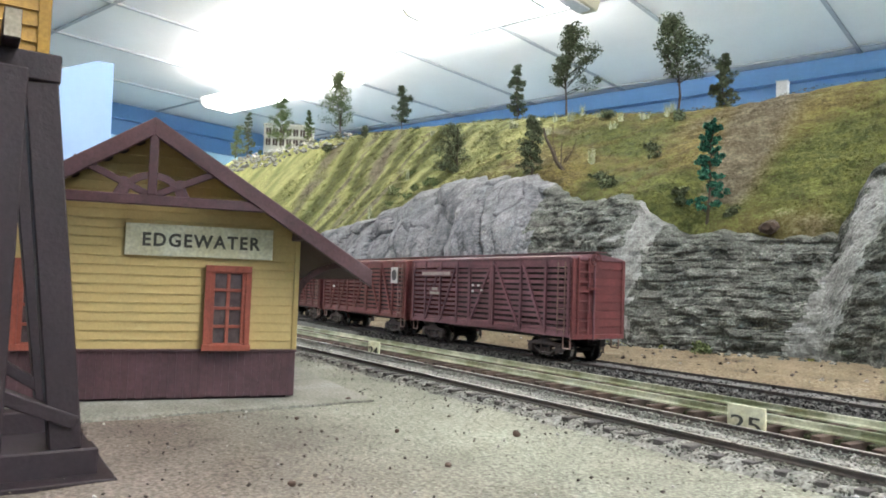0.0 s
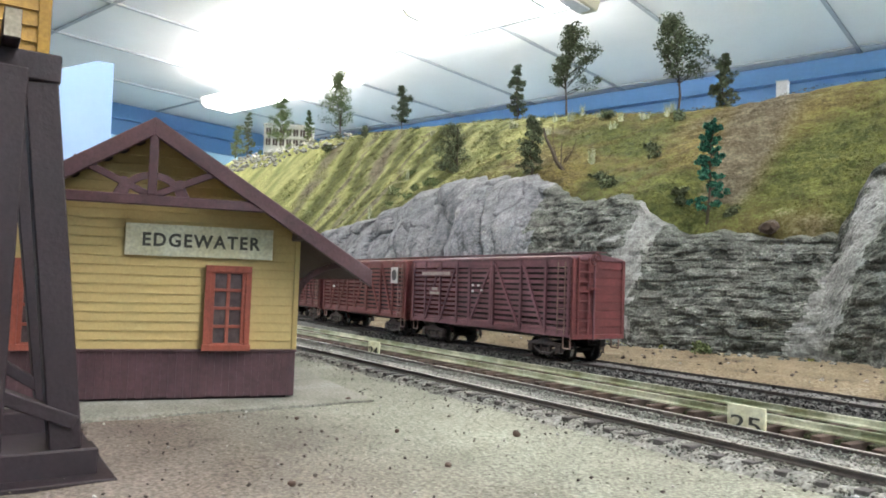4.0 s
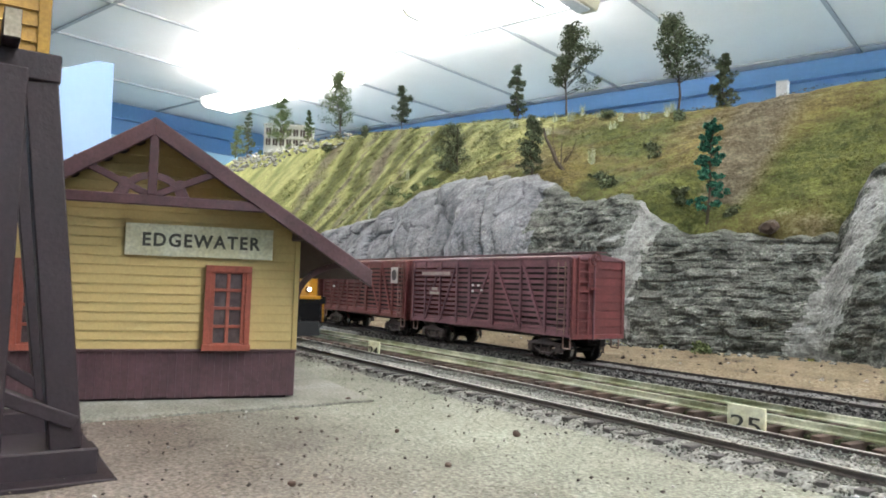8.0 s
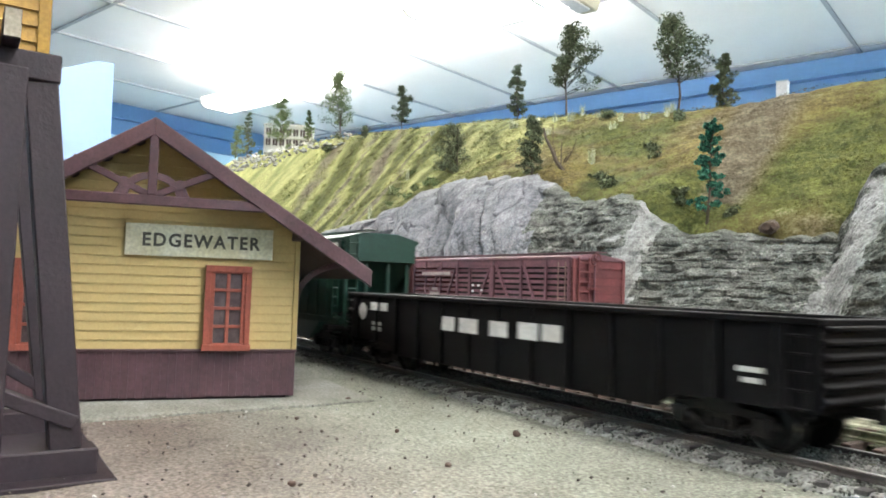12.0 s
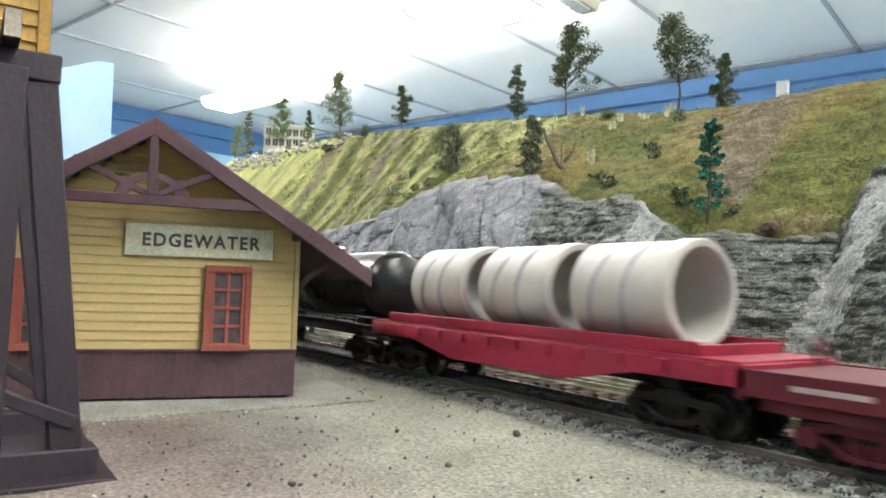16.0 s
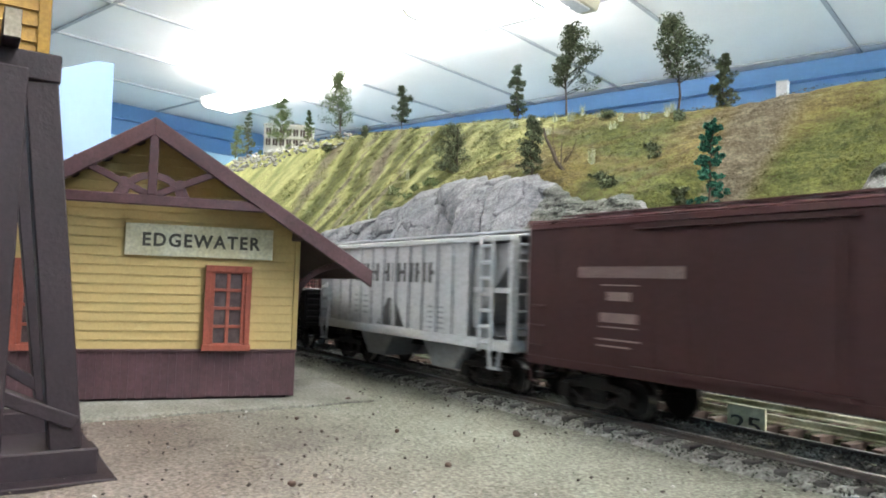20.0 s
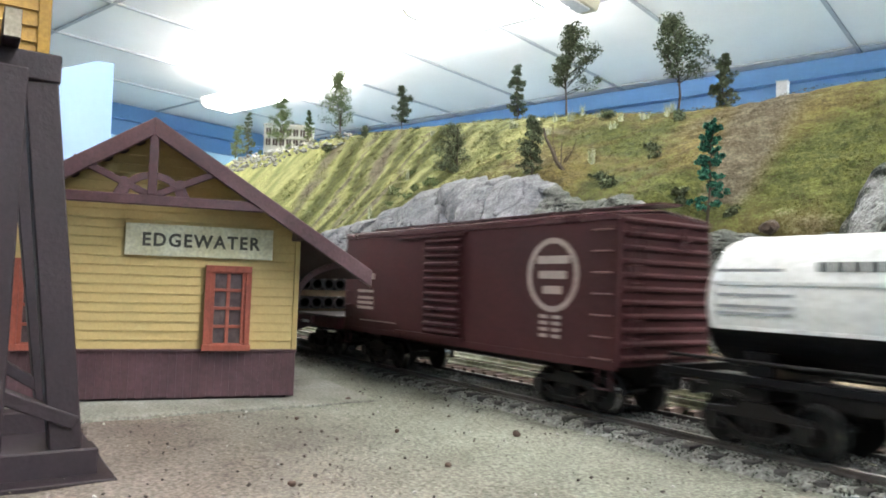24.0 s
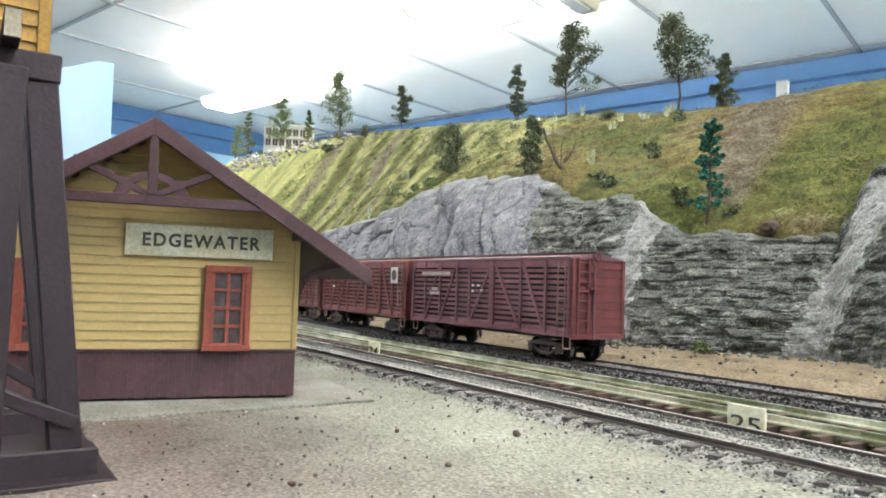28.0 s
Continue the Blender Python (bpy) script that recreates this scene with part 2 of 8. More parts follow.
M["troffer_frame"] = mat("troffer_frame", (0.75, 0.75, 0.73), None, 100, 5, 0.5, 0)
M["beige"] = mat("fixture_beige", (0.46, 0.42, 0.30), (0.40, 0.37, 0.27), 100, 5, 0.5, 0)
M["white"] = mat("white_paint", (0.60, 0.60, 0.59), (0.50, 0.50, 0.49), 20, 1, 0.5, 0.05)
M["clapboard"] = mat("yellow_clapboard", (0.50, 0.378, 0.155), (0.45, 0.34, 0.14), 22, 0.7, 0.65, 0.06, grain=(0.93, 1.04))
M["brown_trim"] = mat("brown_trim", (0.105, 0.052, 0.062), (0.066, 0.033, 0.040), 6, 0.8, 0.5, 0.15, spread=0.03)
M["rust_trim"] = mat("rust_trim", (0.30, 0.075, 0.045), (0.22, 0.052, 0.034), 9, 0.7, 0.6, 0.15)
M["sign_white"] = mat("sign_cream", (0.74, 0.74, 0.60), (0.56, 0.54, 0.36), 8, 0.8, 0.7, 0.05, contrast=0.4)
M["ink"] = mat("sign_ink", (0.085, 0.085, 0.072), (0.05, 0.05, 0.042), 4, 0.8, 0.8, 0)
# dark panes with a purple-grey reflection mixed into the base colour
M["glass_dark"] = mat("dark_glass", (0.12, 0.095, 0.10), (0.06, 0.045, 0.05), 5, 2, 0.14, 0)
# near-black that paints in the shade of interiors and recesses
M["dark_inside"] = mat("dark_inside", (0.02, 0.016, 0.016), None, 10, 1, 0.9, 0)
M["shingle"] = mat("brown_shingle", (0.10, 0.065, 0.066), (0.068, 0.045, 0.046), 6, 0.7, 0.8, 0.3, spread=0.2)
M["concrete"] = hill_mat("concrete", [(0.28, (0.15, 0.148, 0.128)), (0.45, (0.225, 0.225, 0.195)), (0.58, (0.275, 0.276, 0.245)), (0.74, (0.35, 0.352, 0.32))], 24, 0.8, 0.3, grain=(0.75, 1.18))
M["tower_timber"] = mat("tower_timber", (0.030, 0.018, 0.025), (0.020, 0.012, 0.017), 8, 0.7, 0.6, 0.25)
M["tower_end"] = mat("timber_end", (0.42, 0.38, 0.30), (0.30, 0.27, 0.21), 3, 0.5, 0.8, 0.2)
M["tank_yellow"] = mat("tank_yellow", (0.44, 0.25, 0.035), (0.33, 0.18, 0.025), 9, 0.7, 0.6, 0.2)
M["leaf_a"] = hill_mat("foliage_olive", [(0.2, (0.045, 0.056, 0.032)), (0.5, (0.105, 0.125, 0.070)), (0.8, (0.20, 0.225, 0.135))], 10, 2, 0.6, island=0.7)
M["leaf_b"] = hill_mat("foliage_light", [(0.2, (0.06, 0.08, 0.03)), (0.5, (0.14, 0.18, 0.08)), (0.8, (0.24, 0.29, 0.14))], 10, 2, 0.6, island=0.7)
M["leaf_c"] = hill_mat("foliage_emerald", [(0.2, (0.014, 0.07, 0.05)), (0.5, (0.035, 0.15, 0.105)), (0.8, (0.08, 0.25, 0.17))], 10, 2, 0.6, island=0.7)
M["weed"] = hill_mat("yellow_weed", [(0.2, (0.12, 0.12, 0.03)), (0.5, (0.22, 0.23, 0.07)), (0.8, (0.34, 0.34, 0.15))], 6, 1.5, 0.6, island=0.6)
M["tuft"] = hill_mat("pale_tuft", [(0.2, (0.25, 0.27, 0.14)), (0.5, (0.45, 0.47, 0.30)), (0.8, (0.62, 0.63, 0.50))], 6, 1.5, 0.6, island=0.6)
M["bark"] = mat("bark", (0.10, 0.075, 0.055), (0.05, 0.036, 0.027), 4, 0.8, 0.9, 0.4)
M["pebble"] = hill_mat("pebble", [(0.25, (0.05, 0.042, 0.038)), (0.62, (0.14, 0.12, 0.105)), (0.85, (0.50, 0.48, 0.45))], 5, 1, 0.7, island=0.9)

M["blue_loco"] = mat("locomotive_blue", (0.0065, 0.012, 0.032), (0.005, 0.009, 0.025), 30, 1.5, 0.24, 0.02, spec=0.3)
M["yellow_loco"] = mat("locomotive_yellow", (0.50, 0.24, 0.010), (0.44, 0.205, 0.009), 20, 1.5, 0.38, 0.02)
M["yellow_faded"] = mat("logo_yellow", (0.42, 0.27, 0.02), (0.34, 0.21, 0.02), 14, 1.5, 0.45, 0.0)
M["black"] = mat("black_plastic", (0.006, 0.006, 0.007), (0.004, 0.004, 0.005), 20, 1.2, 0.34, 0.03, spec=0.15)
M["black_car"] = mat("black_car_paint", (0.006, 0.0057, 0.0066), (0.004, 0.0038, 0.0045), 30, 1.2, 0.42, 0.03, spec=0.12)
M["tank_black"] = mat("black_tank_paint", (0.009, 0.009, 0.0095), (0.006, 0.006, 0.0065), 40, 1.4, 0.28, 0.02, spec=0.4)
M["truck"] = mat("truck_dark", (0.011, 0.0095, 0.009), (0.006, 0.005, 0.005), 6, 0.8, 0.5, 0.1, spec=0.2)
M["truck_rusty"] = mat("truck_rusty", (0.060, 0.042, 0.042), (0.03, 0.021, 0.021), 6, 0.8, 0.7, 0.15)
M["wheel"] = mat("wheel_face", (0.018, 0.016, 0.015), (0.01, 0.009, 0.0085), 6, 0.8, 0.5, 0.05, spec=0.2)
M["tread"] = mat("wheel_tread", (0.86, 0.85, 0.83), (0.7, 0.69, 0.67), 6, 0.8, 0.2, 0.0, metal=1.0)
M["box_brown"] = mat("boxcar_brown", (0.050, 0.0135, 0.0155), (0.036, 0.010, 0.0115), 30, 1.2, 0.55, 0.05, spec=0.25)
M["gn_brown"] = mat("mineral_brown", (0.040, 0.0145, 0.0155), (0.029, 0.0105, 0.0115), 30, 1.2, 0.55, 0.05, spec=0.25)
# roof brown with the ceiling's reflection lightened into its base, and glossier
M["roof_lit_maroon"] = mat("roof_lit_maroon", (0.085, 0.034, 0.038), (0.06, 0.024, 0.027), 20, 1.2, 0.3, 0.03)
# lighter brown paints in the light caught along the grab irons
M["rung_lit_brown"] = mat("lit_rung", (0.17, 0.085, 0.08), (0.10, 0.05, 0.05), 4, 0.8, 0.4, 0.05)
# dusty brown ladder iron, its colour lightened by the highlight on the rungs
M["stock_rung"] = mat("stockcar_iron_lit", (0.26, 0.17, 0.145), (0.14, 0.08, 0.07), 5, 0.8, 0.5, 0.1)
M["stock_end"] = mat("stockcar_end_red", (0.165, 0.040, 0.042), (0.105, 0.026, 0.028), 9, 0.8, 0.65, 0.15, spread=0.16)
M["stock_red"] = mat("stockcar_red", (0.19, 0.062, 0.058), (0.12, 0.041, 0.039), 12, 0.8, 0.7, 0.15, spread=0.16)
M["stock_brown"] = mat("stockcar_brown", (0.18, 0.080, 0.098), (0.115, 0.052, 0.064), 12, 0.8, 0.7, 0.15, spread=0.16)
M["red"] = mat("signal_red", (0.21, 0.011, 0.022), (0.17, 0.009, 0.018), 30, 1.2, 0.42, 0.03)
M["red_caboose"] = mat("caboose_red", (0.19, 0.006, 0.018), (0.15, 0.005, 0.014), 30, 1.2, 0.42, 0.03)
M["red_flat"] = mat("flatcar_red", (0.25, 0.012, 0.034), (0.20, 0.010, 0.027), 25, 1.2, 0.4, 0.03)
M["red_dull"] = mat("weathered_red", (0.095, 0.010, 0.017), (0.060, 0.0065, 0.011), 15, 1.0, 0.5, 0.08, spec=0.25)
M["maroon"] = mat("maroon", (0.052, 0.0105, 0.018), (0.037, 0.0075, 0.013), 25, 1.2, 0.5, 0.04, spec=0.3)
M["deck_dark"] = mat("dark_deck", (0.032, 0.024, 0.024), (0.018, 0.014, 0.014), 7, 0.8, 0.65, 0.2)
M["green_car"] = mat("hopper_green", (0.0062, 0.038, 0.024), (0.005, 0.029, 0.018), 40, 1.3, 0.42, 0.03)
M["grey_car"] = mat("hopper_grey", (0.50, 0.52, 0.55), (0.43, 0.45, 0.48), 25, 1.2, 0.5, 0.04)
# hopper grey darkened by shade for recessed sheets and bays; elsewhere plain mid grey
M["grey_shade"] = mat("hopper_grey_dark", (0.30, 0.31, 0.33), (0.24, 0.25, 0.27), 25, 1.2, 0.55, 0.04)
M["tank_white"] = mat("tank_white", (0.70, 0.71, 0.71), (0.62, 0.63, 0.63), 40, 1.3, 0.35, 0.02, coat=0.2)
M["pipe_cement"] = mat("cast_pipe", (0.41, 0.395, 0.355), (0.36, 0.345, 0.31), 40, 1.4, 0.42, 0.02, grain=(0.93, 1.03))
M["pipe_black"] = mat("black_pipe", (0.008, 0.008, 0.009), (0.005, 0.005, 0.006), 30, 1.4, 0.3, 0.01, coat=0.05, spec=0.35)
M["timber"] = mat("pine_block", (0.33, 0.25, 0.155), (0.24, 0.175, 0.105), 5, 0.6, 0.75, 0.15)
M["decal"] = mat("decal_white", (0.62, 0.62, 0.60), (0.48, 0.48, 0.47), 4, 0.8, 0.6, 0.0)
M["decal_pale"] = mat("decal_faded", (0.36, 0.31, 0.29), (0.28, 0.24, 0.225), 4, 0.8, 0.6, 0.0)
M["decal_faint"] = mat("decal_worn", (0.22, 0.17, 0.16), (0.14, 0.10, 0.10), 3, 0.8, 0.6, 0.0)
M["decal_rose"] = mat("decal_rose", (0.36, 0.14, 0.15), (0.28, 0.09, 0.10), 4, 0.8, 0.6, 0.0)
M["decal_dark"] = mat("decal_dark", (0.07, 0.075, 0.08), (0.05, 0.052, 0.056), 4, 0.8, 0.6, 0.0)
M["decal_red"] = mat("decal_red", (0.42, 0.03, 0.03), None, 4, 0.8, 0.6, 0.0)
M["decal_yellow"] = mat("decal_yellow", (0.55, 0.40, 0.02), None, 4, 0.8, 0.6, 0.0)
M["orange_line"] = mat("orange_line", (0.72, 0.28, 0.02), None, 4, 0.8, 0.5, 0.0)
M["lamp_on"] = mat("lit_headlight", (1.0, 0.86, 0.62), (1.0, 0.86, 0.62), 5, 1, 0.4, 0.0, emit=9.0)
M["cab_glass"] = mat("pale_cab_glass", (0.15, 0.155, 0.17), (0.09, 0.095, 0.11), 12, 1, 0.12, 0.0)
# bright reflection on the near windshield, painted as a pale base colour
M["windshield"] = mat("windshield_reflection", (0.55, 0.56, 0.57), (0.42, 0.43, 0.45), 12, 1, 0.1, 0.0)
M["galv"] = mat("bright_metal", (0.62, 0.62, 0.62), (0.45, 0.45, 0.45), 6, 0.8, 0.35, 0.02, metal=0.7)
M["roof_white"] = mat("roof_grey", (0.20, 0.21, 0.235), (0.15, 0.16, 0.18), 15, 1, 0.4, 0.0)

# ---- mesh helpers (millimetres) ----
def box(bm, x0, x1, y0, y1, z0, z1, m=None):
    vs = [bm.verts.new((x, y, z)) for x in (x0, x1) for y in (y0, y1) for z in (z0, z1)]
    for f in ((0, 1, 3, 2), (4, 6, 7, 5), (0, 4, 5, 1), (2, 3, 7, 6), (0, 2, 6, 4), (1, 5, 7, 3)):
        bm.faces.new([vs[i] for i in f])
    if m is not None:
        bmesh.ops.transform(bm, matrix=m, verts=vs)
    return vs


def beam(bm, p, q, w, h, up=(0, 0, 1)):
    """A square bar from p to q, w wide and h high."""
    p, q = Vector(p), Vector(q)
    d = (q - p).normalized()
    s = d.cross(Vector(up))
    s = s.normalized() if s.length > 1e-6 else Vector((1, 0, 0))
    u = s.cross(d)
    vs = [bm.verts.new(c + s * (a * w / 2) + u * (b * h / 2)) for c in (p, q) for a, b in ((-1, -1), (1, -1), (1, 1), (-1, 1))]
    for f in ((3, 2, 1, 0), (4, 5, 6, 7), (0, 1, 5, 4), (1, 2, 6, 5), (2, 3, 7, 6), (3, 0, 4, 7)):
        bm.faces.new([vs[i] for i in f])
    return vs


def rod(bm, p, q, r, n=8, r2=None, caps=True):
    p, q = Vector(p), Vector(q)
    d = (q - p).normalized()
    a = d.cross(Vector((0.31, 0.17, 0.93)))
    a = a.normalized() if a.length > 1e-6 else Vector((1, 0, 0))
    b = d.cross(a)
    r2 = r if r2 is None else r2
    rings = [[bm.verts.new(c + (a * math.cos(k * math.tau / n) + b * math.sin(k * math.tau / n)) * rad) for k in range(n)] for c, rad in ((p, r), (q, r2))]
    for k in range(n):
        bm.faces.new((rings[0][k], rings[0][(k + 1) % n], rings[1][(k + 1) % n], rings[1][k]))
    if caps:
        bm.faces.new(rings[0][::-1])
        bm.faces.new(rings[1])


def lathe(bm, prof, axis="z", n=24, close=True, at=(0, 0, 0)):
    """A turned form; prof is a row of (radius, height along the axis)."""
    rings = []
    for r, h in prof:
        ring = []
        for k in range(n):
            c, s = math.cos(k * math.tau / n) * r, math.sin(k * math.tau / n) * r
            v = {"z": (c, s, h), "x": (h, c, s), "y": (s, h, c)}[axis]
            ring.append(bm.verts.new((v[0] + at[0], v[1] + at[1], v[2] + at[2])))
        rings.append(ring)
    for a, b in zip(rings, rings[1:]):
        for k in range(n):
            bm.faces.new((a[k], a[(k + 1) % n], b[(k + 1) % n], b[k]))
    if close:
        bm.faces.new(rings[0][::-1])
        bm.faces.new(rings[-1])


def prism(bm, pts, axis, lo, hi):
    """A flat outline (two of x, y, z in order) drawn out along the third axis."""
    def put(a, b, h):
        return {"x": (h, a, b), "y": (a, h, b), "z": (a, b, h)}[axis]
    A = [bm.verts.new(put(a, b, lo)) for a, b in pts]
    B = [bm.verts.new(put(a, b, hi)) for a, b in pts]
    n = len(pts)
    bm.faces.new(A[::-1])
    bm.faces.new(B)
    for k in range(n):
        bm.faces.new((A[k], A[(k + 1) % n], B[(k + 1) % n], B[k]))


def shape(name, bm, material, bevel=0.0, smooth=False):
    """Finish a bmesh (mm) as a mesh in metres."""
    bmesh.ops.recalc_face_normals(bm, faces=bm.faces)
    if bevel:
        es = [e for e in bm.edges if len(e.link_faces) == 2 and e.calc_face_angle(0) > 0.6]
        bmesh.ops.bevel(bm, geom=es, offset=bevel, segments=1, affect="EDGES", clamp_overlap=True)
    bmesh.ops.scale(bm, vec=(MM, MM, MM), verts=bm.verts)
    me = bpy.data.meshes.new(name)
    bm.to_mesh(me)
    bm.free()
    me.materials.append(material)
    if smooth:
        me.shade_smooth()
        if hasattr(me, "set_sharp_from_angle"):
            me.set_sharp_from_angle(angle=radians(40))
    return me


def part(name, bm, material, parent=None, label="", at=None, bevel=0.0, smooth=False):
    """Link a bmesh (or a finished mesh) as ONE mesh object under a thing or part; at is a pose in the parent."""
    me = bm if isinstance(bm, bpy.types.Mesh) else shape(name, bm, material, bevel, smooth)
    ob = new(name, me)
    if parent is not None:
        ob.parent = parent
    if at is not None:
        ob.matrix_basis = at
    if label:
        ob["label"] = label
    return ob


def at(x, y, z, rx=0, ry=0, rz=0):
    return pose(x * MM, y * MM, z * MM, rx, ry, rz)


def thing(name, label, category, where=None, group="", kind=""):
    ob = new(name)
    ob.empty_display_size = 0.01
    if where is not None:
        ob.matrix_basis = where
    return tagged(ob, label, category, group, kind)


def words(text, size, material, name="lettering", bold=0.0, stretch=1.0, space=1.0):
    """Raised letters in the x-y plane, centred, cap height about 0.7 size (mm)."""
    cu = bpy.data.curves.new(name, "FONT")
    cu.body, cu.size, cu.align_x, cu.align_y, cu.extrude, cu.offset = text, size * MM, "CENTER", "CENTER", 0.08 * MM, bold * MM
    cu.resolution_u, cu.space_character = 3, space
    tmp = new(name, cu)
    bpy.context.view_layer.update()
    me = bpy.data.meshes.new_from_object(tmp.evaluated_get(bpy.context.evaluated_depsgraph_get()))
    bpy.data.objects.remove(tmp)
    for v in me.vertices:
        v.co.x *= stretch
    me.materials.clear()
    me.materials.append(material)
    return me


def sheet(name, xs, ys, fz, material, label="", category="", kind="structure", smooth=True):
    """A terrain sheet over a grid, z from fz(x, y); mm."""
    nx, ny = len(xs), len(ys)
    verts = [(x * MM, y * MM, fz(x, y) * MM) for x in xs for y in ys]
    faces = [(i * ny + j, (i + 1) * ny + j, (i + 1) * ny + j + 1, i * ny + j + 1) for i in range(nx - 1) for j in range(ny - 1)]
    me = bpy.data.meshes.new(name)
    me.from_pydata(verts, [], faces)
    me.materials.append(material)
    if smooth:
        me.shade_smooth()
    return tagged(new(name, me), label, category, kind=kind)


def spaced(*rows):
    """Grid lines at a step that changes along the way: (from, to, step), ..."""
    out = []
    for a, b, s in rows:
        out += list(np.arange(a, b, s))
    return out + [rows[-1][1]]


def chips(name, places, material, lo, hi, label, category="", flat=0.7, parent=None, seed=3):
    """Many small broken stones in one mesh: places is a row of (x, y, z) in mm."""
    rnd = random.Random(seed)
    verts, faces = [], []
    for x, y, z in places:
        r = rnd.uniform(lo, hi) * MM / 2
        a0 = rnd.uniform(0, 6.28)
        base = len(verts)
        c = Vector((x * MM, y * MM, z * MM))
        for k in range(4):
            a = a0 + k * 1.57 + rnd.uniform(-0.4, 0.4)
            verts.append(c + Vector((math.cos(a) * r * rnd.uniform(0.7, 1.2), math.sin(a) * r * rnd.uniform(0.7, 1.2), rnd.uniform(-0.3, 0.3) * r)))
        verts.append(c + Vector((rnd.uniform(-0.3, 0.3) * r, rnd.uniform(-0.3, 0.3) * r, r * flat * rnd.uniform(0.7, 1.3))))
        verts.append(c + Vector((0, 0, -r * flat)))
        for k in range(4):
            faces.append((base + k, base + (k + 1) % 4, base + 4))
            faces.append((base + (k + 1) % 4, base + k, base + 5))
    me = bpy.data.meshes.new(name)
    me.from_pydata(verts, [], faces)
    me.materials.append(material)
    ob = new(name, me)
    if parent is not None:
        ob.parent = parent
        ob["kind"] = "stuff"
        return ob
    return tagged(ob, label, category, kind="stuff")


# ---- the land: ground, rock cut, hillside ----
GROUND = -3.5
TRACK_A, TRACK_C, TRACK_B = 140.5, 181.0, 237.0  # y of the main line, the middle track and the siding
RAIL_B = -2.0  # the siding lies a little lower

BASE_X, BASE_Y = (-2800, -1500, -700, -400, -302, -188, 600), (430, 420, 380, 350, 339, 372, 420)
ROCK_X = (-2800, -1400, -975, -897, -775, -680, -590, -507, -447, -403, -320, -306, -290, -202, -197, -190, -185, -120, 600)
ROCK_Z = (0, 5, 72, 100, 110, 123, 136, 130, 122, 101, 91, 78, 68, 64, 78, 99, 105, 140, 150)
TOP_X = (-2800, -1640, -860, -598, -482, -395, -337, -266, 600)
TOP_D, TOP_Z = (420, 330, 260, 235, 230, 230, 225, 220, 220), (494, 396, 288, 243, 220, 208, 205, 205, 205)


def profile(x):
    """Foot of the rock, its upper edge, the crest of the hill and the level land behind: (y, z) at x."""
    yb, zr = np.interp(x, BASE_X, BASE_Y), np.interp(x, ROCK_X, ROCK_Z)
    d, zg = np.interp(x, TOP_X, TOP_D), np.interp(x, TOP_X, TOP_Z)
    return (yb, GROUND), (yb + 0.3 * (zr + 3), zr), (yb + d, zg), (yb + d + 700, zg - 40)


def hill(x, y):
    rows = profile(x)
    return GROUND if y < rows[0][0] else float(np.interp(y, [r[0] for r in rows], [r[1] for r in rows]))


def siding_y(x):
    return TRACK_B if x > -200 else TRACK_B + min((x + 200) ** 2 / 7000.0, 36 + (-700 - x) * 0.14 if x < -700 else 1e9)


def n3(x, y, z, s):
    return noise.noise(Vector((x / s, y / s, z / s)))


def stones(x, z, sx, sz, seed):
    """Irregular cells: distance to the stone's middle, to its border, and a level of its own."""
    d, pts = noise.voronoi(Vector((x / sx, z / sz, seed)))
    return d[0], d[1] - d[0], noise.noise(pts[0] * 5.3)


def courses(x, z, high, wide, seed):
    """Rough level beds split into blocks: a block's own level and the distance to its joint (mm)."""
    zz = z / high + 0.5 * n3(x, seed, z * 0.4, 34) + 0.22 * n3(x, seed + 7, z, 9)
    i = math.floor(zz)
    r = 0.5 + 0.5 * noise.cell(Vector((i + 0.5, seed, 3.5)))
    w = wide * (0.65 + 0.8 * r)
    xx = x / w + r * 13.7 + 0.22 * n3(x, seed + 3, z, 7)
    j = math.floor(xx)
    level = noise.cell(Vector((j + 0.5, i + 0.5, seed)))
    return level, min(min(xx - j, j + 1 - xx) * w, min(zz - i, i + 1 - zz) * high)


def chute(x, z):
    """Where smooth plaster was poured down between the castings: 0 to 1."""
    w = 4 * n3(x, 6, z, 18)
    a = 1 - abs(x + 318 - 0.10 * z + w) / (20 + 0.06 * max(0, 60 - z))
    b = (1 - abs(x + 207 - 0.30 * z + w) / (12 + 0.12 * max(0, 50 - z))) * min(1, max(0, (112 - z) / 30.0))
    return max(0, a, b)


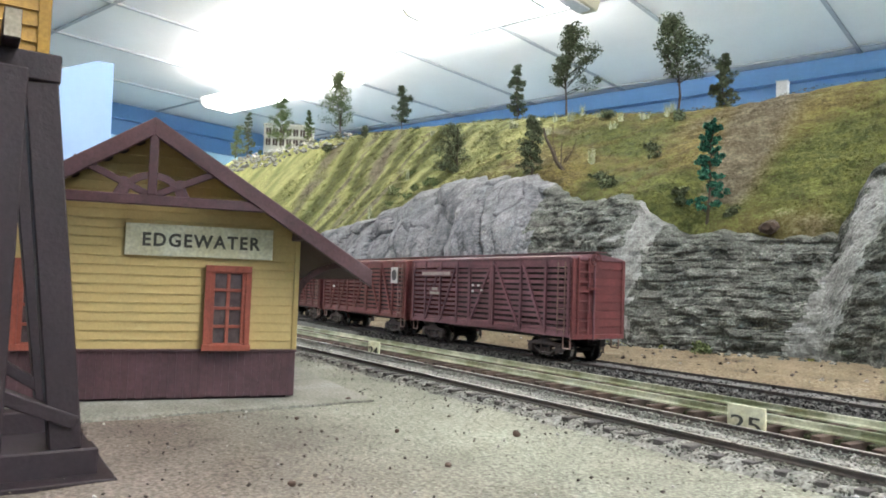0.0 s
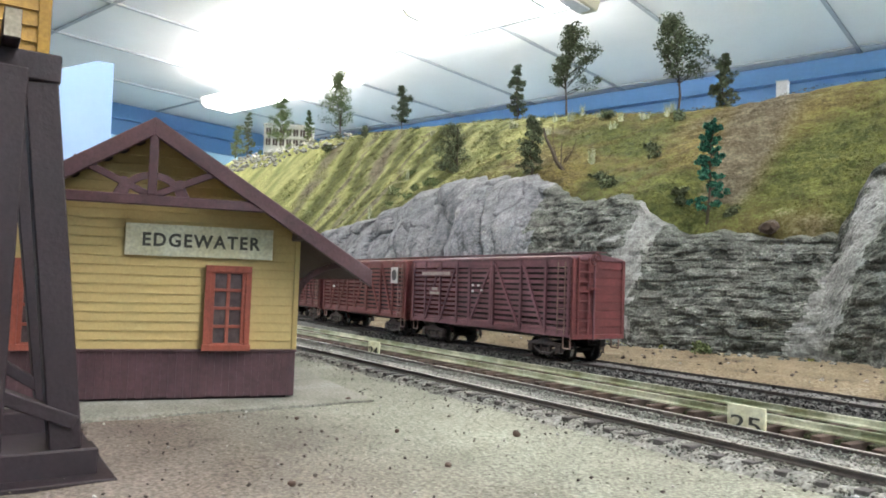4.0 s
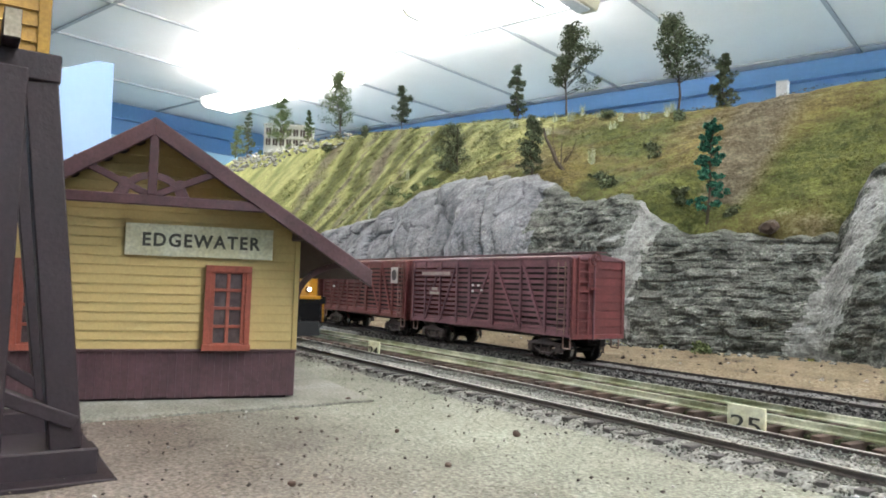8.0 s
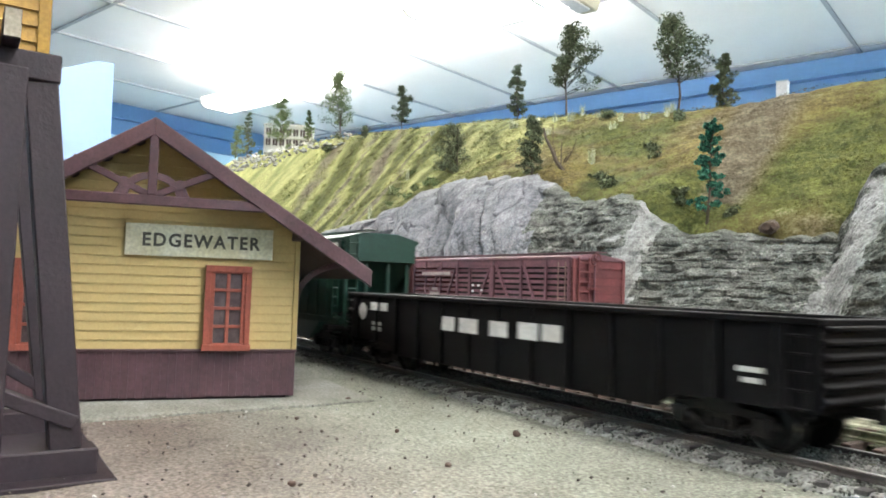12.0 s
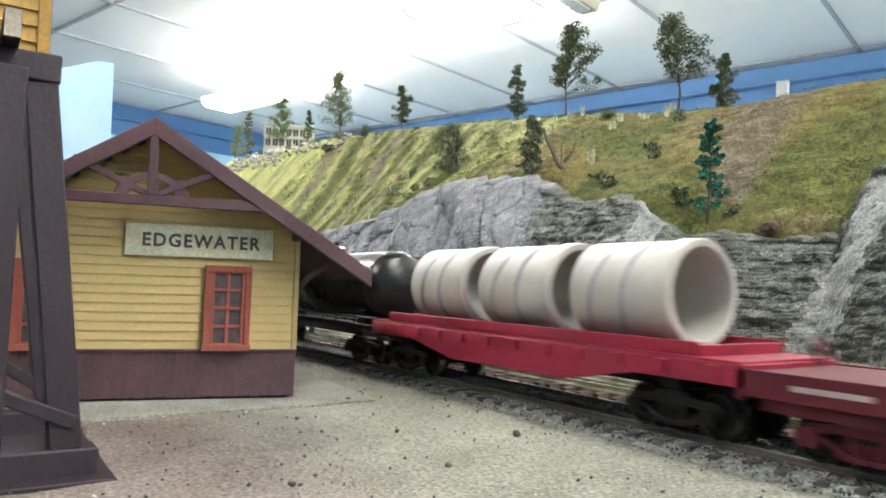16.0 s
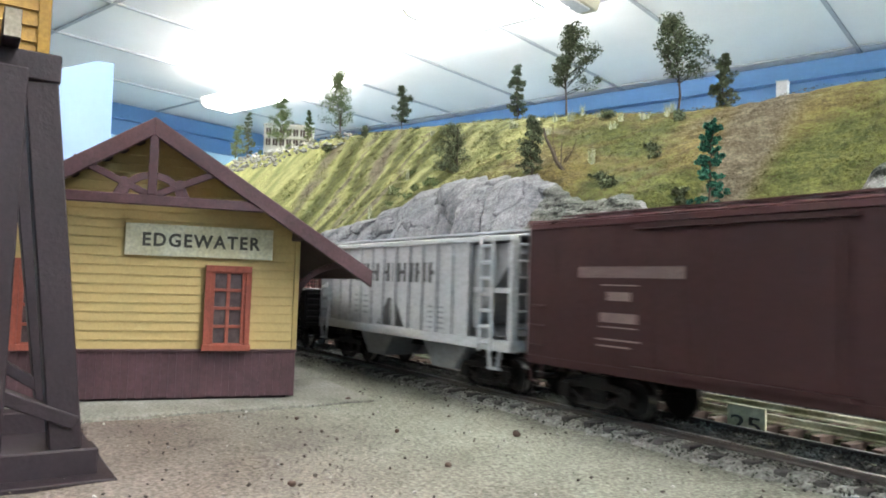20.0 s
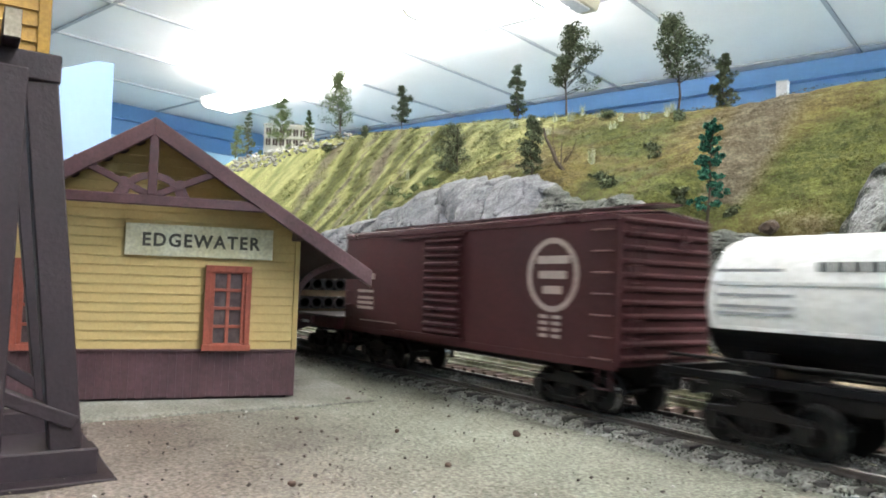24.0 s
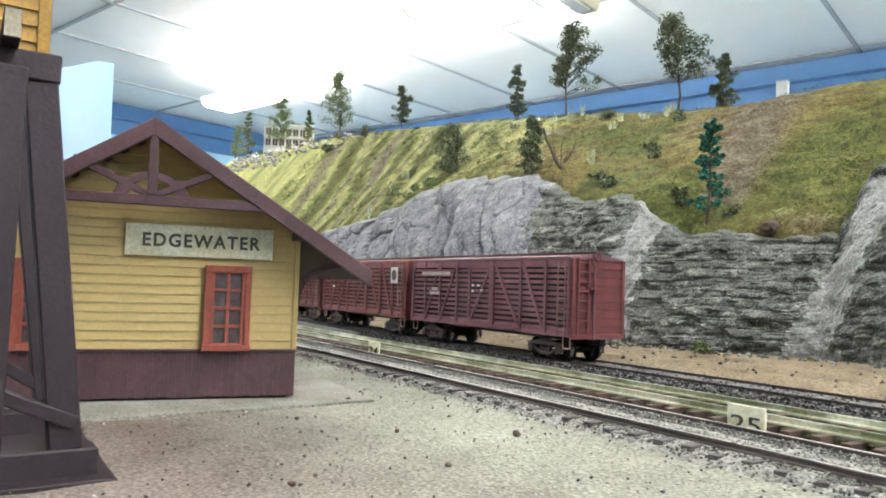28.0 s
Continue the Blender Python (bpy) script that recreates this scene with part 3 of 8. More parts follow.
def rock_relief(x, z):
    """How far the cast rock stands out of its mean face: big rounded folds to one side, broken courses to the other."""
    xw, zw = x + 4 * n3(x, 3, z, 22), z + 3.2 * n3(x, 4, z, 60) + 0.7 * n3(x, 5, z, 9)
    d, e, h = stones(xw + 0.35 * z, zw, 52, 95, 3.2)
    d2, e2, h2 = stones(xw + 0.2 * z, zw, 21, 42, 8.7)
    fold = 16 * (1 - 1.3 * d * d) + 11 * h - 3.5 * max(0, 1 - e / 0.05) + 3.5 * (1 - d2 * d2) - 1.4 * max(0, 1 - e2 / 0.07) + 5 * n3(x + 0.4 * z, 62, z * 0.5, 15)
    rough = 1 + 0.7 * n3(x, 40, z, 38)
    h, e = courses(x, z, 5.4, 12, 1.5)
    h2, e2 = courses(x + 3, z + 1.3, 2.7, 5.5, 5.5)
    strata = (1.5 * h - 1.1 * max(0, 1 - e / 1.1) + 0.7 * h2 - 0.5 * max(0, 1 - e2 / 0.8) + 2.0 * n3(x, 12, z, 5)) * rough + 8 * n3(x, 11, z, 48) + 3.5 * n3(x, 13, z * 1.6, 15)
    k = min(1, max(0, (x + 420 + 0.25 * z) / 40.0))
    c = min(1, 1.6 * chute(x, z))
    return (fold * (1 - k) + strata * k) * (1 - 0.8 * c) - 4 * c + 1.3 * n3(x, 9, z, 6) + 0.6 * n3(x, 2, z, 2.6)


def turf_kind(x, y):
    """How much green foam, bare soil and lime foam lies at x, y of the slope."""
    green, soil = 0.32 + 0.62 * n3(x, y * 0.7, 50, 42) + 0.22 * n3(x, y, 57, 11), 0.0
    for px, py, rx, ry in ((-300, 395, 46, 26), (-325, 371, 32, 14), (-294, 377, 24, 14), (-490, 504, 42, 32), (-243, 455, 38, 64), (-420, 470, 40, 20), (-430, 500, 22, 46), (-383, 402, 26, 12), (-200, 420, 26, 30)):
        green = max(green, 1.25 - 0.75 * math.hypot((x - px) / rx, (y - py) / ry))
    c = x + 0.9 * y + 38 * n3(x, y, 51, 85) + 14 * n3(x, y, 53, 22)
    if x < -620:
        f = min(1, (-620 - x) / 80.0)
        for mid, wide in ((-615, 30), (-505, 22), (-395, 30), (-760, 45), (-305, 22), (-225, 16)):
            green = max(green, f * (1.0 - 0.6 * abs(c - mid) / wide))
        for mid, wide in ((-560, 26), (-685, 24), (-452, 17), (-880, 40)):
            soil = max(soil, f * (0.80 + 0.5 * n3(x, y, 54, 60) - 0.55 * abs(c - mid) / wide))
    for px, py, rx, ry in ((-500, 430, 45, 16), (-215, 392, 30, 12), (-560, 520, 50, 14), (-380, 520, 30, 40)):
        soil = max(soil, 0.62 - 0.4 * math.hypot((x - px) / rx, (y - py) / ry))
    # washed-out gully
    g = min(1, max(0, (575 - y) / 165.0))
    mid, half = -352 + 70 * g, 38 - 24 * g
    soil = max(soil, 1.25 - 0.75 * abs(x - mid) / half if y > 396 else 0)
    # lime foam grows leftward; its tone also has the stronger light there painted in
    lime = min(0.8, max(0.0, (-400 - x) / 380.0)) + 0.3 * n3(x, y, 52, 60)
    return (min(1, max(0, green)), min(1, max(0, soil)), min(1, max(0, lime)), 1)


def tint_turf(me):
    layer = me.color_attributes.new("turf_kind", "FLOAT_COLOR", "POINT")
    vals = []
    for v in me.vertices:
        vals.extend(turf_kind(v.co.x / MM, v.co.y / MM))
    layer.data.foreach_set("color", vals)


def build_land():
    rnd = random.Random(5)
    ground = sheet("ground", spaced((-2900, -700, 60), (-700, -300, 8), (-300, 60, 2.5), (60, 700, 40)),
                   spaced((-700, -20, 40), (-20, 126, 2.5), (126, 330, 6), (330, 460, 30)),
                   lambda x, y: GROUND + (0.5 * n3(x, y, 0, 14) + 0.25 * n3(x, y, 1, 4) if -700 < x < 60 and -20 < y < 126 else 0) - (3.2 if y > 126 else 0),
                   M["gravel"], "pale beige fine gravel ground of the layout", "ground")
    sheet("dirt_ground", spaced((-2800, -600, 60), (-600, 60, 6), (60, 600, 40)), spaced((204, 440, 5)),
          lambda x, y: GROUND - 2.9 + min(3.2, max(0, (y - siding_y(x) - 22) * 0.16)) + 0.7 * n3(x, y, 3, 20) + 0.4 * n3(x, y, 3, 6) + max(0, (y - 300) / 60) - (3 if y < 210 or y > 430 else 0), M["dirt"],
          "tan sandy dirt strip at the foot of the rock cut", "ground")
    # rock cut
    xs = spaced((-2800, -1100, 40), (-1100, -640, 4), (-640, -60, 1.5), (-60, 600, 20))
    nt = 96
    verts, faces = [], []
    for x in xs:
        (yb, z0), (yr, zr), *_ = profile(x)
        zr += 4 * n3(x, 0, 0, 30) + 2.5 * n3(x, 5, 0, 9)
        for j in range(nt + 1):
            t = j / nt
            z = z0 - 4 + (zr - z0 + 8) * t
            y = yb + 0.3 * (z + 3) - 0.12 * zr * math.sin(t * math.pi)
            y -= rock_relief(x, z) * min(1, 6 * (1 - t) + 0.35)
            if t > 0.93:
                y += (t - 0.93) * 220
                z -= (t - 0.93) * 14
            verts.append((x * MM, y * MM, z * MM))
    m = nt + 1
    for i in range(len(xs) - 1):
        for j in range(nt):
            faces.append((i * m + j, (i + 1) * m + j, (i + 1) * m + j + 1, i * m + j + 1))
    me = bpy.data.meshes.new("rock_face")
    me.from_pydata(verts, [], faces)
    for key in ("rock", "rock_smooth", "plaster"):
        me.materials.append(M[key])
    for f in me.polygons:
        x, z = f.center.x / MM, f.center.z / MM
        if chute(x, z) > 0.42 + 0.5 * n3(x, 60, z, 7):
            f.material_index = 2
        elif x + 0.25 * z + 14 * n3(x, 61, z, 12) < -402:
            f.material_index = 1
    tagged(new("rock_face", me), "grey cast-plaster rock cut with broken strata", "rock", kind="structure")
    # grassy slope
    xs = spaced((-2800, -1300, 30), (-1300, -640, 8), (-640, -80, 3.5), (-80, 600, 30))
    nt = 80
    verts, faces = [], []
    for x in xs:
        rows = profile(x)
        for j in range(nt + 1):
            t = j / nt
            y = rows[1][0] + 6 + (rows[2][0] + 500 * max(0, t - 0.8) / 0.2 - rows[1][0] - 6) * t
            z = slope_z(x, y)
            if j == 0:
                y, z = rows[1][0] + 3, rows[1][1] - 26
            elif j == 1:
                y, z = rows[1][0] + 4 + 3 * n3(x, 1, 4, 14), rows[1][1] - 3 + 3 * n3(x, 2, 4, 14)
            verts.append((x * MM, y * MM, z * MM))
    m = nt + 1
    for i in range(len(xs) - 1):
        for j in range(nt):
            faces.append((i * m + j, (i + 1) * m + j, (i + 1) * m + j + 1, i * m + j + 1))
    me = bpy.data.meshes.new("hillside")
    me.from_pydata(verts, [], faces)
    me.materials.append(M["grass"])
    tint_turf(me)
    me.shade_smooth()
    tagged(new("hillside", me), "steep hillside of green and straw-coloured turf", "hill", kind="structure")


def slope_z(x, y):
    """Height of the turf at x, y."""
    rows = profile(x)
    z = hill(x, y)
    crest = math.exp(-((y - rows[2][0]) / 30) ** 2)
    bulge = math.sin(min(1, max(0, (y - rows[1][0]) / max(1, rows[2][0] - rows[1][0]))) * math.pi)
    return z + 6.5 * bulge * n3(x, y * 0.35, 4, 60) + 2.2 * n3(x, y, 4, 12) + 1.0 * n3(x, y, 4, 4) - 5 * crest


def rails(name, y_of, z, xs, material, parent, tall=2.1):
    """A flat-bottomed rail swept along the line."""
    sec = [(-0.95, -2.1), (0.95, -2.1), (0.95, -1.75), (0.22, -1.45), (0.22, -0.6), (0.45, -0.45), (0.45, 0), (-0.45, 0), (-0.45, -0.45), (-0.22, -0.6), (-0.22, -1.45), (-0.95, -1.75)]
    verts, faces = [], []
    for x in xs:
        for a, b in sec:
            verts.append((x * MM, (y_of(x) + a) * MM, (z + b * tall / 2.1) * MM))
    n = len(sec)
    for i in range(len(xs) - 1):
        for k in range(n):
            faces.append((i * n + k, i * n + (k + 1) % n, (i + 1) * n + (k + 1) % n, (i + 1) * n + k))
    faces.append(tuple(range(n))[::-1])
    me = bpy.data.meshes.new(name)
    me.from_pydata(verts, [], faces)
    me.materials.append(material)
    ob = new(name, me)
    ob.parent = parent
    return ob


def rail_head(y_of, z, xs, material, parent):
    """The polished running surface of a rail."""
    verts, faces = [], []
    for x in xs:
        for a, b in ((-0.47, -0.12), (-0.36, 0.06), (0.36, 0.06), (0.47, -0.12)):
            verts.append((x * MM, (y_of(x) + a) * MM, (z + b) * MM))
    for i in range(len(xs) - 1):
        for k in range(3):
            faces.append((i * 4 + k, i * 4 + k + 1, (i + 1) * 4 + k + 1, (i + 1) * 4 + k))
    me = bpy.data.meshes.new("rail_head")
    me.from_pydata(verts, [], faces)
    me.materials.append(material)
    ob = new("rail_head", me)
    ob.parent = parent


def track(label, y_of, z, x0, x1, rail_mat, tie_mat, bed_mat, shoulder, bed_drop, near, tie_h=1.8, sunk=False, open_far=False, head_mat=None, tall=2.1):
    """Ballast bed, two rails and sleepers; the sleepers nearest the camera are pieces, the rest are joined."""
    rnd = random.Random(int(y_of(0)))
    xs = spaced((x0, -700, 20), (-700, 60, 4), (60, x1, 40))
    prof = [(-shoulder - 6, -bed_drop - 2.0), (-shoulder, -bed_drop), (-14.0, -2.7), (-10.5, -2.45), (-8.7, -2.0), (0, -1.55), (8.7, -1.6), (14.0, -2.9), (shoulder, -bed_drop), (shoulder + 6, -bed_drop - 2.0)]
    if sunk:
        prof = [(-21.5, -5.0), (-15.5, -4.8), (-9.6, -4.4), (-8.4, -3.1), (0, -2.75), (8.4, -2.8), (9.6, -2.9), (15.5, -2.6), (21, -4.2)]
    else:
        prof = [(-21 if a == -shoulder - 6 else a, b) for a, b in prof]
        if open_far:
            prof = [(a, b) if a < 8 else (a - 0.5, b - 1.3) for a, b in prof]
    prof = [(a, b + 2.1 - tall if b > -3 else b) for a, b in prof]
    verts, faces = [], []
    for x in xs:
        for k, (a, b) in enumerate(prof):
            verts.append((x * MM, (y_of(x) + a + rnd.uniform(-0.8, 0.8)) * MM, (z + b + rnd.uniform(-0.25, 0.25)) * MM))
    n = len(prof)
    for i in range(len(xs) - 1):
        for k in range(n - 1):
            faces.append((i * n + k, (i + 1) * n + k, (i + 1) * n + k + 1, i * n + k + 1))
    me = bpy.data.meshes.new("track")
    me.from_pydata(verts, [], faces)
    me.materials.append(bed_mat)
    bed = tagged(new("track", me), label, "railway track", kind="structure")
    for s in (-8.25 - 0.45, 8.25 + 0.45):
        ob = rails("rail", lambda x: y_of(x) + s, z, spaced((x0, -700, 60), (-700, 60, 10), (60, x1, 60)), rail_mat, bed, tall)
        if head_mat:
            rail_head(lambda x: y_of(x) + s, z, spaced((x0, -700, 60), (-700, 60, 10), (60, x1, 60)), head_mat, ob)
    bm = bmesh.new()
    box(bm, -1.15, 1.15, -15, 15, -tie_h - tall, -tall)
    tie = shape("tie", bm, tie_mat, 0.12)
    far = []
    x = x0 + 3
    while x < x1:
        if near[0] < x < near[1]:
            ob = new("tie", tie)
            ob.parent = bed
            ob.matrix_basis = at(x + rnd.uniform(-0.4, 0.4), y_of(x) + rnd.uniform(-0.6, 0.6), z + rnd.uniform(-0.45, 0.05), 0, 0, rnd.uniform(-2, 2) - (math.degrees(math.atan((siding_y(x + 5) - siding_y(x - 5)) / 10.0)) * -1 if y_of(0) > 200 else 0))
        else:
            far.append(x)
        x += 7.0
    verts, faces = [], []
    for x in far:
        b = len(verts)
        for dx in (-1.15, 1.15):
            for dy in (-15, 15):
                for dz in (-tie_h - tall, -tall):
                    verts.append(((x + dx) * MM, (y_of(x) + dy) * MM, (z + dz) * MM))
        for f in ((0, 1, 3, 2), (4, 6, 7, 5), (0, 4, 5, 1), (2, 3, 7, 6), (1, 5, 7, 3)):
            faces.append(tuple(b + i for i in f))
    me = bpy.data.meshes.new("far_ties")
    me.from_pydata(verts, [], faces)
    me.materials.append(tie_mat)
    ob = new("far_ties", me)
    ob.parent = bed
    ob["kind"] = "stuff"
    return bed


build_land()
track_a = track("main line with dark sleepers, grey ballast and worn steel rails", lambda x: TRACK_A, 0, -3900, 2600, M["rail"], M["tie"], M["ballast"], 17, 3.6, (-520, 30), open_far=True, head_mat=M["rail_top"], tall=1.45)
track_c = track("disused middle track, pale green weathered rails sunk in moss", lambda x: TRACK_C, 0, -2600, 600, M["rail_pale"], M["tie_brown"], M["moss"], 15.5, 1.9, (-420, 30), tie_h=2.6, sunk=True)
track_b = track("siding with dark rails on dark cinder ballast", siding_y, RAIL_B, -1300, 600, M["rail_dark"], M["tie_tar"], M["ballast_dark"], 18, 3.0, (-420, 30), tall=1.5)


# ---- the club room ----
def room_box(name, a0, a1, b0, b1, z0, z1, material, label, category, parent=None):
    """A box along the room's axes (mm)."""
    bm = bmesh.new()
    box(bm, a0, a1, b0, b1, z0, z1)
    ob = part(name, bm, material, parent)
    if parent is None:
        ob.matrix_basis = pose(0, 0, 0, 0, 0, ROOM_TURN)
        tagged(ob, label, category, kind="structure")
    return ob


def build_room():
    a0, a1, b0, b1 = ROOM
    zf = -1100.0
    room_box("floor", a0 - 120, a1 + 120, b0 - 120, b1 + 120, zf - 60, zf, M["carpet"], "dark grey carpet floor of the club room", "floor")
    walls = [("wall_west", a0 - 100, a0, b0, b1), ("wall_east", a1, a1 + 100, b0, b1), ("wall_north", a0 - 100, a1 + 100, b1, b1 + 100), ("wall_south", a0 - 100, a1 + 100, b0 - 100, b0)]
    for name, x0, x1, y0, y1 in walls:
        wall = room_box(name, x0, x1, y0, y1, zf, CEILING, M["wall_light"], "pale blue painted wall with a dark blue band", "wall")
        # dark blue band under the ceiling and a raceway along it
        if name == "wall_west":
            room_box("band", x1, x1 + 14, y0 + 20, y1 - 20, CEILING - 235, CEILING, M["wall_blue"], "", "", wall)
            room_box("raceway", x1 + 14, x1 + 64, y0 + 30, y1 - 40, CEILING - 120, CEILING - 80, M["wall_blue"], "", "", wall)
        elif name == "wall_north":
            room_box("band", x0 + 120, x1 - 120, y0 - 14, y0, CEILING - 330, CEILING, M["wall_blue"], "", "", wall)
            room_box("raceway", x0 + 140, x1 - 140, y0 - 74, y0 - 14, CEILING - 112, CEILING - 60, M["wall_blue"], "", "", wall)
            room_box("conduit", x0 + 140, x1 - 140, y0 - 40, y0 - 14, CEILING - 190, CEILING - 168, M["wall_blue"], "", "", wall)
    # ceiling: tiles and the lay-in grid in one mesh of two materials
    bm = bmesh.new()
    box(bm, a0 - 100, a1 + 100, b0 - 100, b1 + 100, CEILING + 4, CEILING + 24)
    tile_faces = len(bm.faces)
    for a in np.arange(-700 - 652 * 6, a1, 652):
        box(bm, a - 9, a + 9, b0, b1, CEILING - 4, CEILING + 4)
    for b in np.arange(b1 - 120, b0, -1250):
        box(bm, a0, a1, b - 9, b + 9, CEILING - 3, CEILING + 3.5)
    bm.faces.ensure_lookup_table()
    for f in bm.faces[tile_faces:]:
        f.material_index = 1
    me = shape("ceiling", bm, M["ceiling"])
    me.materials.append(M["tbar"])
    ob = new("ceiling", me)
    ob.matrix_basis = pose(0, 0, 0, 0, 0, ROOM_TURN)
    tagged(ob, "white lay-in tile ceiling with grey grid", "ceiling", kind="structure")
    for a, b in LAMP_PLACES:
        t = thing("ceiling_light", "lit white hung fluorescent fixture, several of them added out of view", "ceiling light", Matrix.Translation(room_point(a, b, CEILING - LAMP_DROP)) @ pose(0, 0, 0, 0, 0, ROOM_TURN), "hung fluorescent fixtures")
        bm = bmesh.new()
        prism(bm, [(-120, 14), (-120, -22), (-92, -42), (92, -42), (120, -22), (120, 14), (60, 40), (-60, 40)], "x", -596, 596)
        part("diffuser", bm, M["troffer"], t, bevel=6)
        for s in (-1, 1):
            bm = bmesh.new()
            prism(bm, [(-124, 18), (-124, -25), (-95, -46), (95, -46), (124, -25), (124, 18), (62, 44), (-62, 44)], "x", min(s * 596, s * 612), max(s * 596, s * 612))
            part("end_cap", bm, M["troffer_frame"], t, bevel=3)
            bm = bmesh.new()
            rod(bm, (s * 380, 0, 40), (s * 380, 0, LAMP_DROP - 4), 5, 8)
            part("hanger", bm, M["troffer_frame"], t)
    # unlit beige strip fixture under the ceiling
    t = thing("strip_light", "beige metal strip light housing under the ceiling", "ceiling light", Matrix.Translation(room_point(-1462, 2480, CEILING - 4)) @ pose(0, 0, 0, 0, 0, ROOM_TURN))
    bm = bmesh.new()
    prism(bm, [(-50, 0), (50, 0), (50, -50), (36, -85), (-36, -85), (-50, -50)], "y", -610, 200)
    part("housing", bm, M["beige"], t, bevel=4)
    bm = bmesh.new()
    box(bm, -30, 30, -600, 150, -96, -85.5)
    part("diffuser", bm, M["white"], t, bevel=3)
    # the layout's bench
    t = thing("layout_bench", "dark wooden bench carrying the model railway", "bench")
    for x in (-3200, -1700, -300, 500):
        for y in (-500, 900):
            bm = bmesh.new()
            box(bm, x - 30, x + 30, y - 30, y + 30, zf, -60)
            part("leg", bm, M["tower_timber"], t, bevel=2)
    bm = bmesh.new()
    box(bm, -4000, 2700, -700, 1250, -60, -8)
    part("top", bm, M["tower_timber"], t)
    # pale blue sky board behind the station
    t = thing("sky_board", "pale blue painted backdrop board standing on the layout", "backdrop board", at(-2600, 0, 0))
    bm = bmesh.new()
    prism(bm, [(396, -3), (391, 735), (339, 734), (275, 706), (215, 678), (60, 690), (-420, 690), (-420, -3)], "x", -6, 0)
    part("board", bm, M["sky_panel"], t)
    bm = bmesh.new()
    box(bm, -30, -6, 370, 390, -3, 700)
    part("batten", bm, M["white"], t)


build_room()


# ---- the depot ----
def build_station():
    W, D, EAVE, PITCH = 76.6, 150.0, 45.8, 0.635
    st = thing("station", "small yellow clapboard depot with brown trusses and roof", "station building", at(-191.3, 78.7, GROUND, 0, 0, -14))
    ridge = EAVE + W / 2 * PITCH
    bm = bmesh.new()
    prism(bm, [(-W, 14), (0, 14), (0, EAVE), (-W / 2, ridge), (-W, EAVE)], "x", -D, -0.9)
    part("wall", bm, M["clapboard"], st)
    bm = bmesh.new()
    box(bm, -D - 0.6, 0.2, -W - 0.5, 0.5, 1.5, 14)
    wainscot = part("wainscot", bm, M["brown_trim"], st, bevel=0.2)
    rnd = random.Random(14)
    n = 40
    for k in range(n):
        bm = bmesh.new()
        y = -W - 0.5 + (W + 1.0) * k / n
        proud = 0.36 + rnd.uniform(-0.03, 0.03)
        prism(bm, [(0.15, y), (0.15, y + (W + 1.0) / n), (proud, y + (W + 1.0) / n - 0.04), (proud, y + 0.04)], "z", 1.45 + rnd.uniform(-0.15, 0.2), 13.6)
        part("wainscot_board", bm, M["brown_trim"], wainscot)
    bm = bmesh.new()
    box(bm, -D - 0.6, 0.75, -W - 0.8, 0.8, 13.4, 14.2)
    part("water_table", bm, M["brown_trim"], st, bevel=0.15)
    # recessed base coloured near-black as the shadow line below the wainscot
    bm = bmesh.new()
    box(bm, -D, -1.0, -W + 1, -1.5, 0, 1.6)
    part("foundation_shadow", bm, M["dark_inside"], st)
    # clapboards of the gable
    z = 14.0
    step = 2.42
    while z < ridge - 1:
        top = min(z + step, ridge)
        zc = (z + top) / 2
        half = W / 2 if zc < EAVE else max(0.5, (ridge - zc) / PITCH)
        bm = bmesh.new()
        prism(bm, [(-0.95, z), (0.34, z), (0.36, z + 0.25), (0.0, top + 0.2), (-0.95, top + 0.2)], "y", -W / 2 - half, -W / 2 + half)
        bmesh.ops.reverse_faces(bm, faces=bm.faces)
        part("clapboard", bm, M["clapboard"], st)
        z = top
    # corner boards
    for y in (-W, 0):
        bm = bmesh.new()
        box(bm, -1.2, 0.65, y - 0.7, y + 0.7, 14, EAVE)
        part("corner_board", bm, M["clapboard"], st, bevel=0.1)
    # two windows
    for y0 in (-24.3, -W + 7.2):
        build_window(st, at(1.3, y0 + 6, 14.1), 12.0, 22.6)
    # name board
    bm = bmesh.new()
    box(bm, 0.5, 1.5, -44.6, -7.0, 38.6, 47.0)
    board = part("name_board", bm, M["sign_white"], st, "cream name board with black capitals", bevel=0.15)
    part("lettering", words("EDGEWATER", 4.8, M["ink"], bold=0.14, stretch=0.93, space=1.2), None, board, at=at(1.55, -25.6, 42.7, 90, 0, 90))
    # roof slabs, eaves well past the walls
    over, lap = 12.0, 10.0
    for s in (-1, 1):
        bm = bmesh.new()
        y1 = -W / 2 + s * (W / 2 + lap + 9)
        run = abs(y1 + W / 2)
        prism(bm, [(-W / 2, ridge + 2.6), (y1, ridge + 2.6 - run * PITCH), (y1, ridge + 0.6 - run * PITCH), (-W / 2, ridge + 0.6)], "x", -D - over, over - 2)
        roof = part("roof", bm, M["shingle"], st)
        for i in range(17):
            bm = bmesh.new()
            f0, f1 = i / 17, (i + 1.25) / 17
            ya, yb = -W / 2 + s * run * f0, -W / 2 + s * run * min(1.01, f1)
            za, zb = ridge + 2.75 - run * f0 * PITCH, ridge + 2.75 - run * min(1.01, f1) * PITCH
            prism(bm, [(ya, za), (yb, zb + 0.45), (yb, zb)], "x", -D - over + 0.2, over - 2.2)
            part("shingle_course", bm, M["shingle"], roof)
        # barge board
        bm = bmesh.new()
        prism(bm, [(-W / 2, ridge + 3.0), (y1 - s * 0.2, ridge + 3.0 - run * PITCH), (y1 - s * 0.2, ridge - 1.6 - run * PITCH), (-W / 2, ridge - 1.6)], "x", over - 2, over)
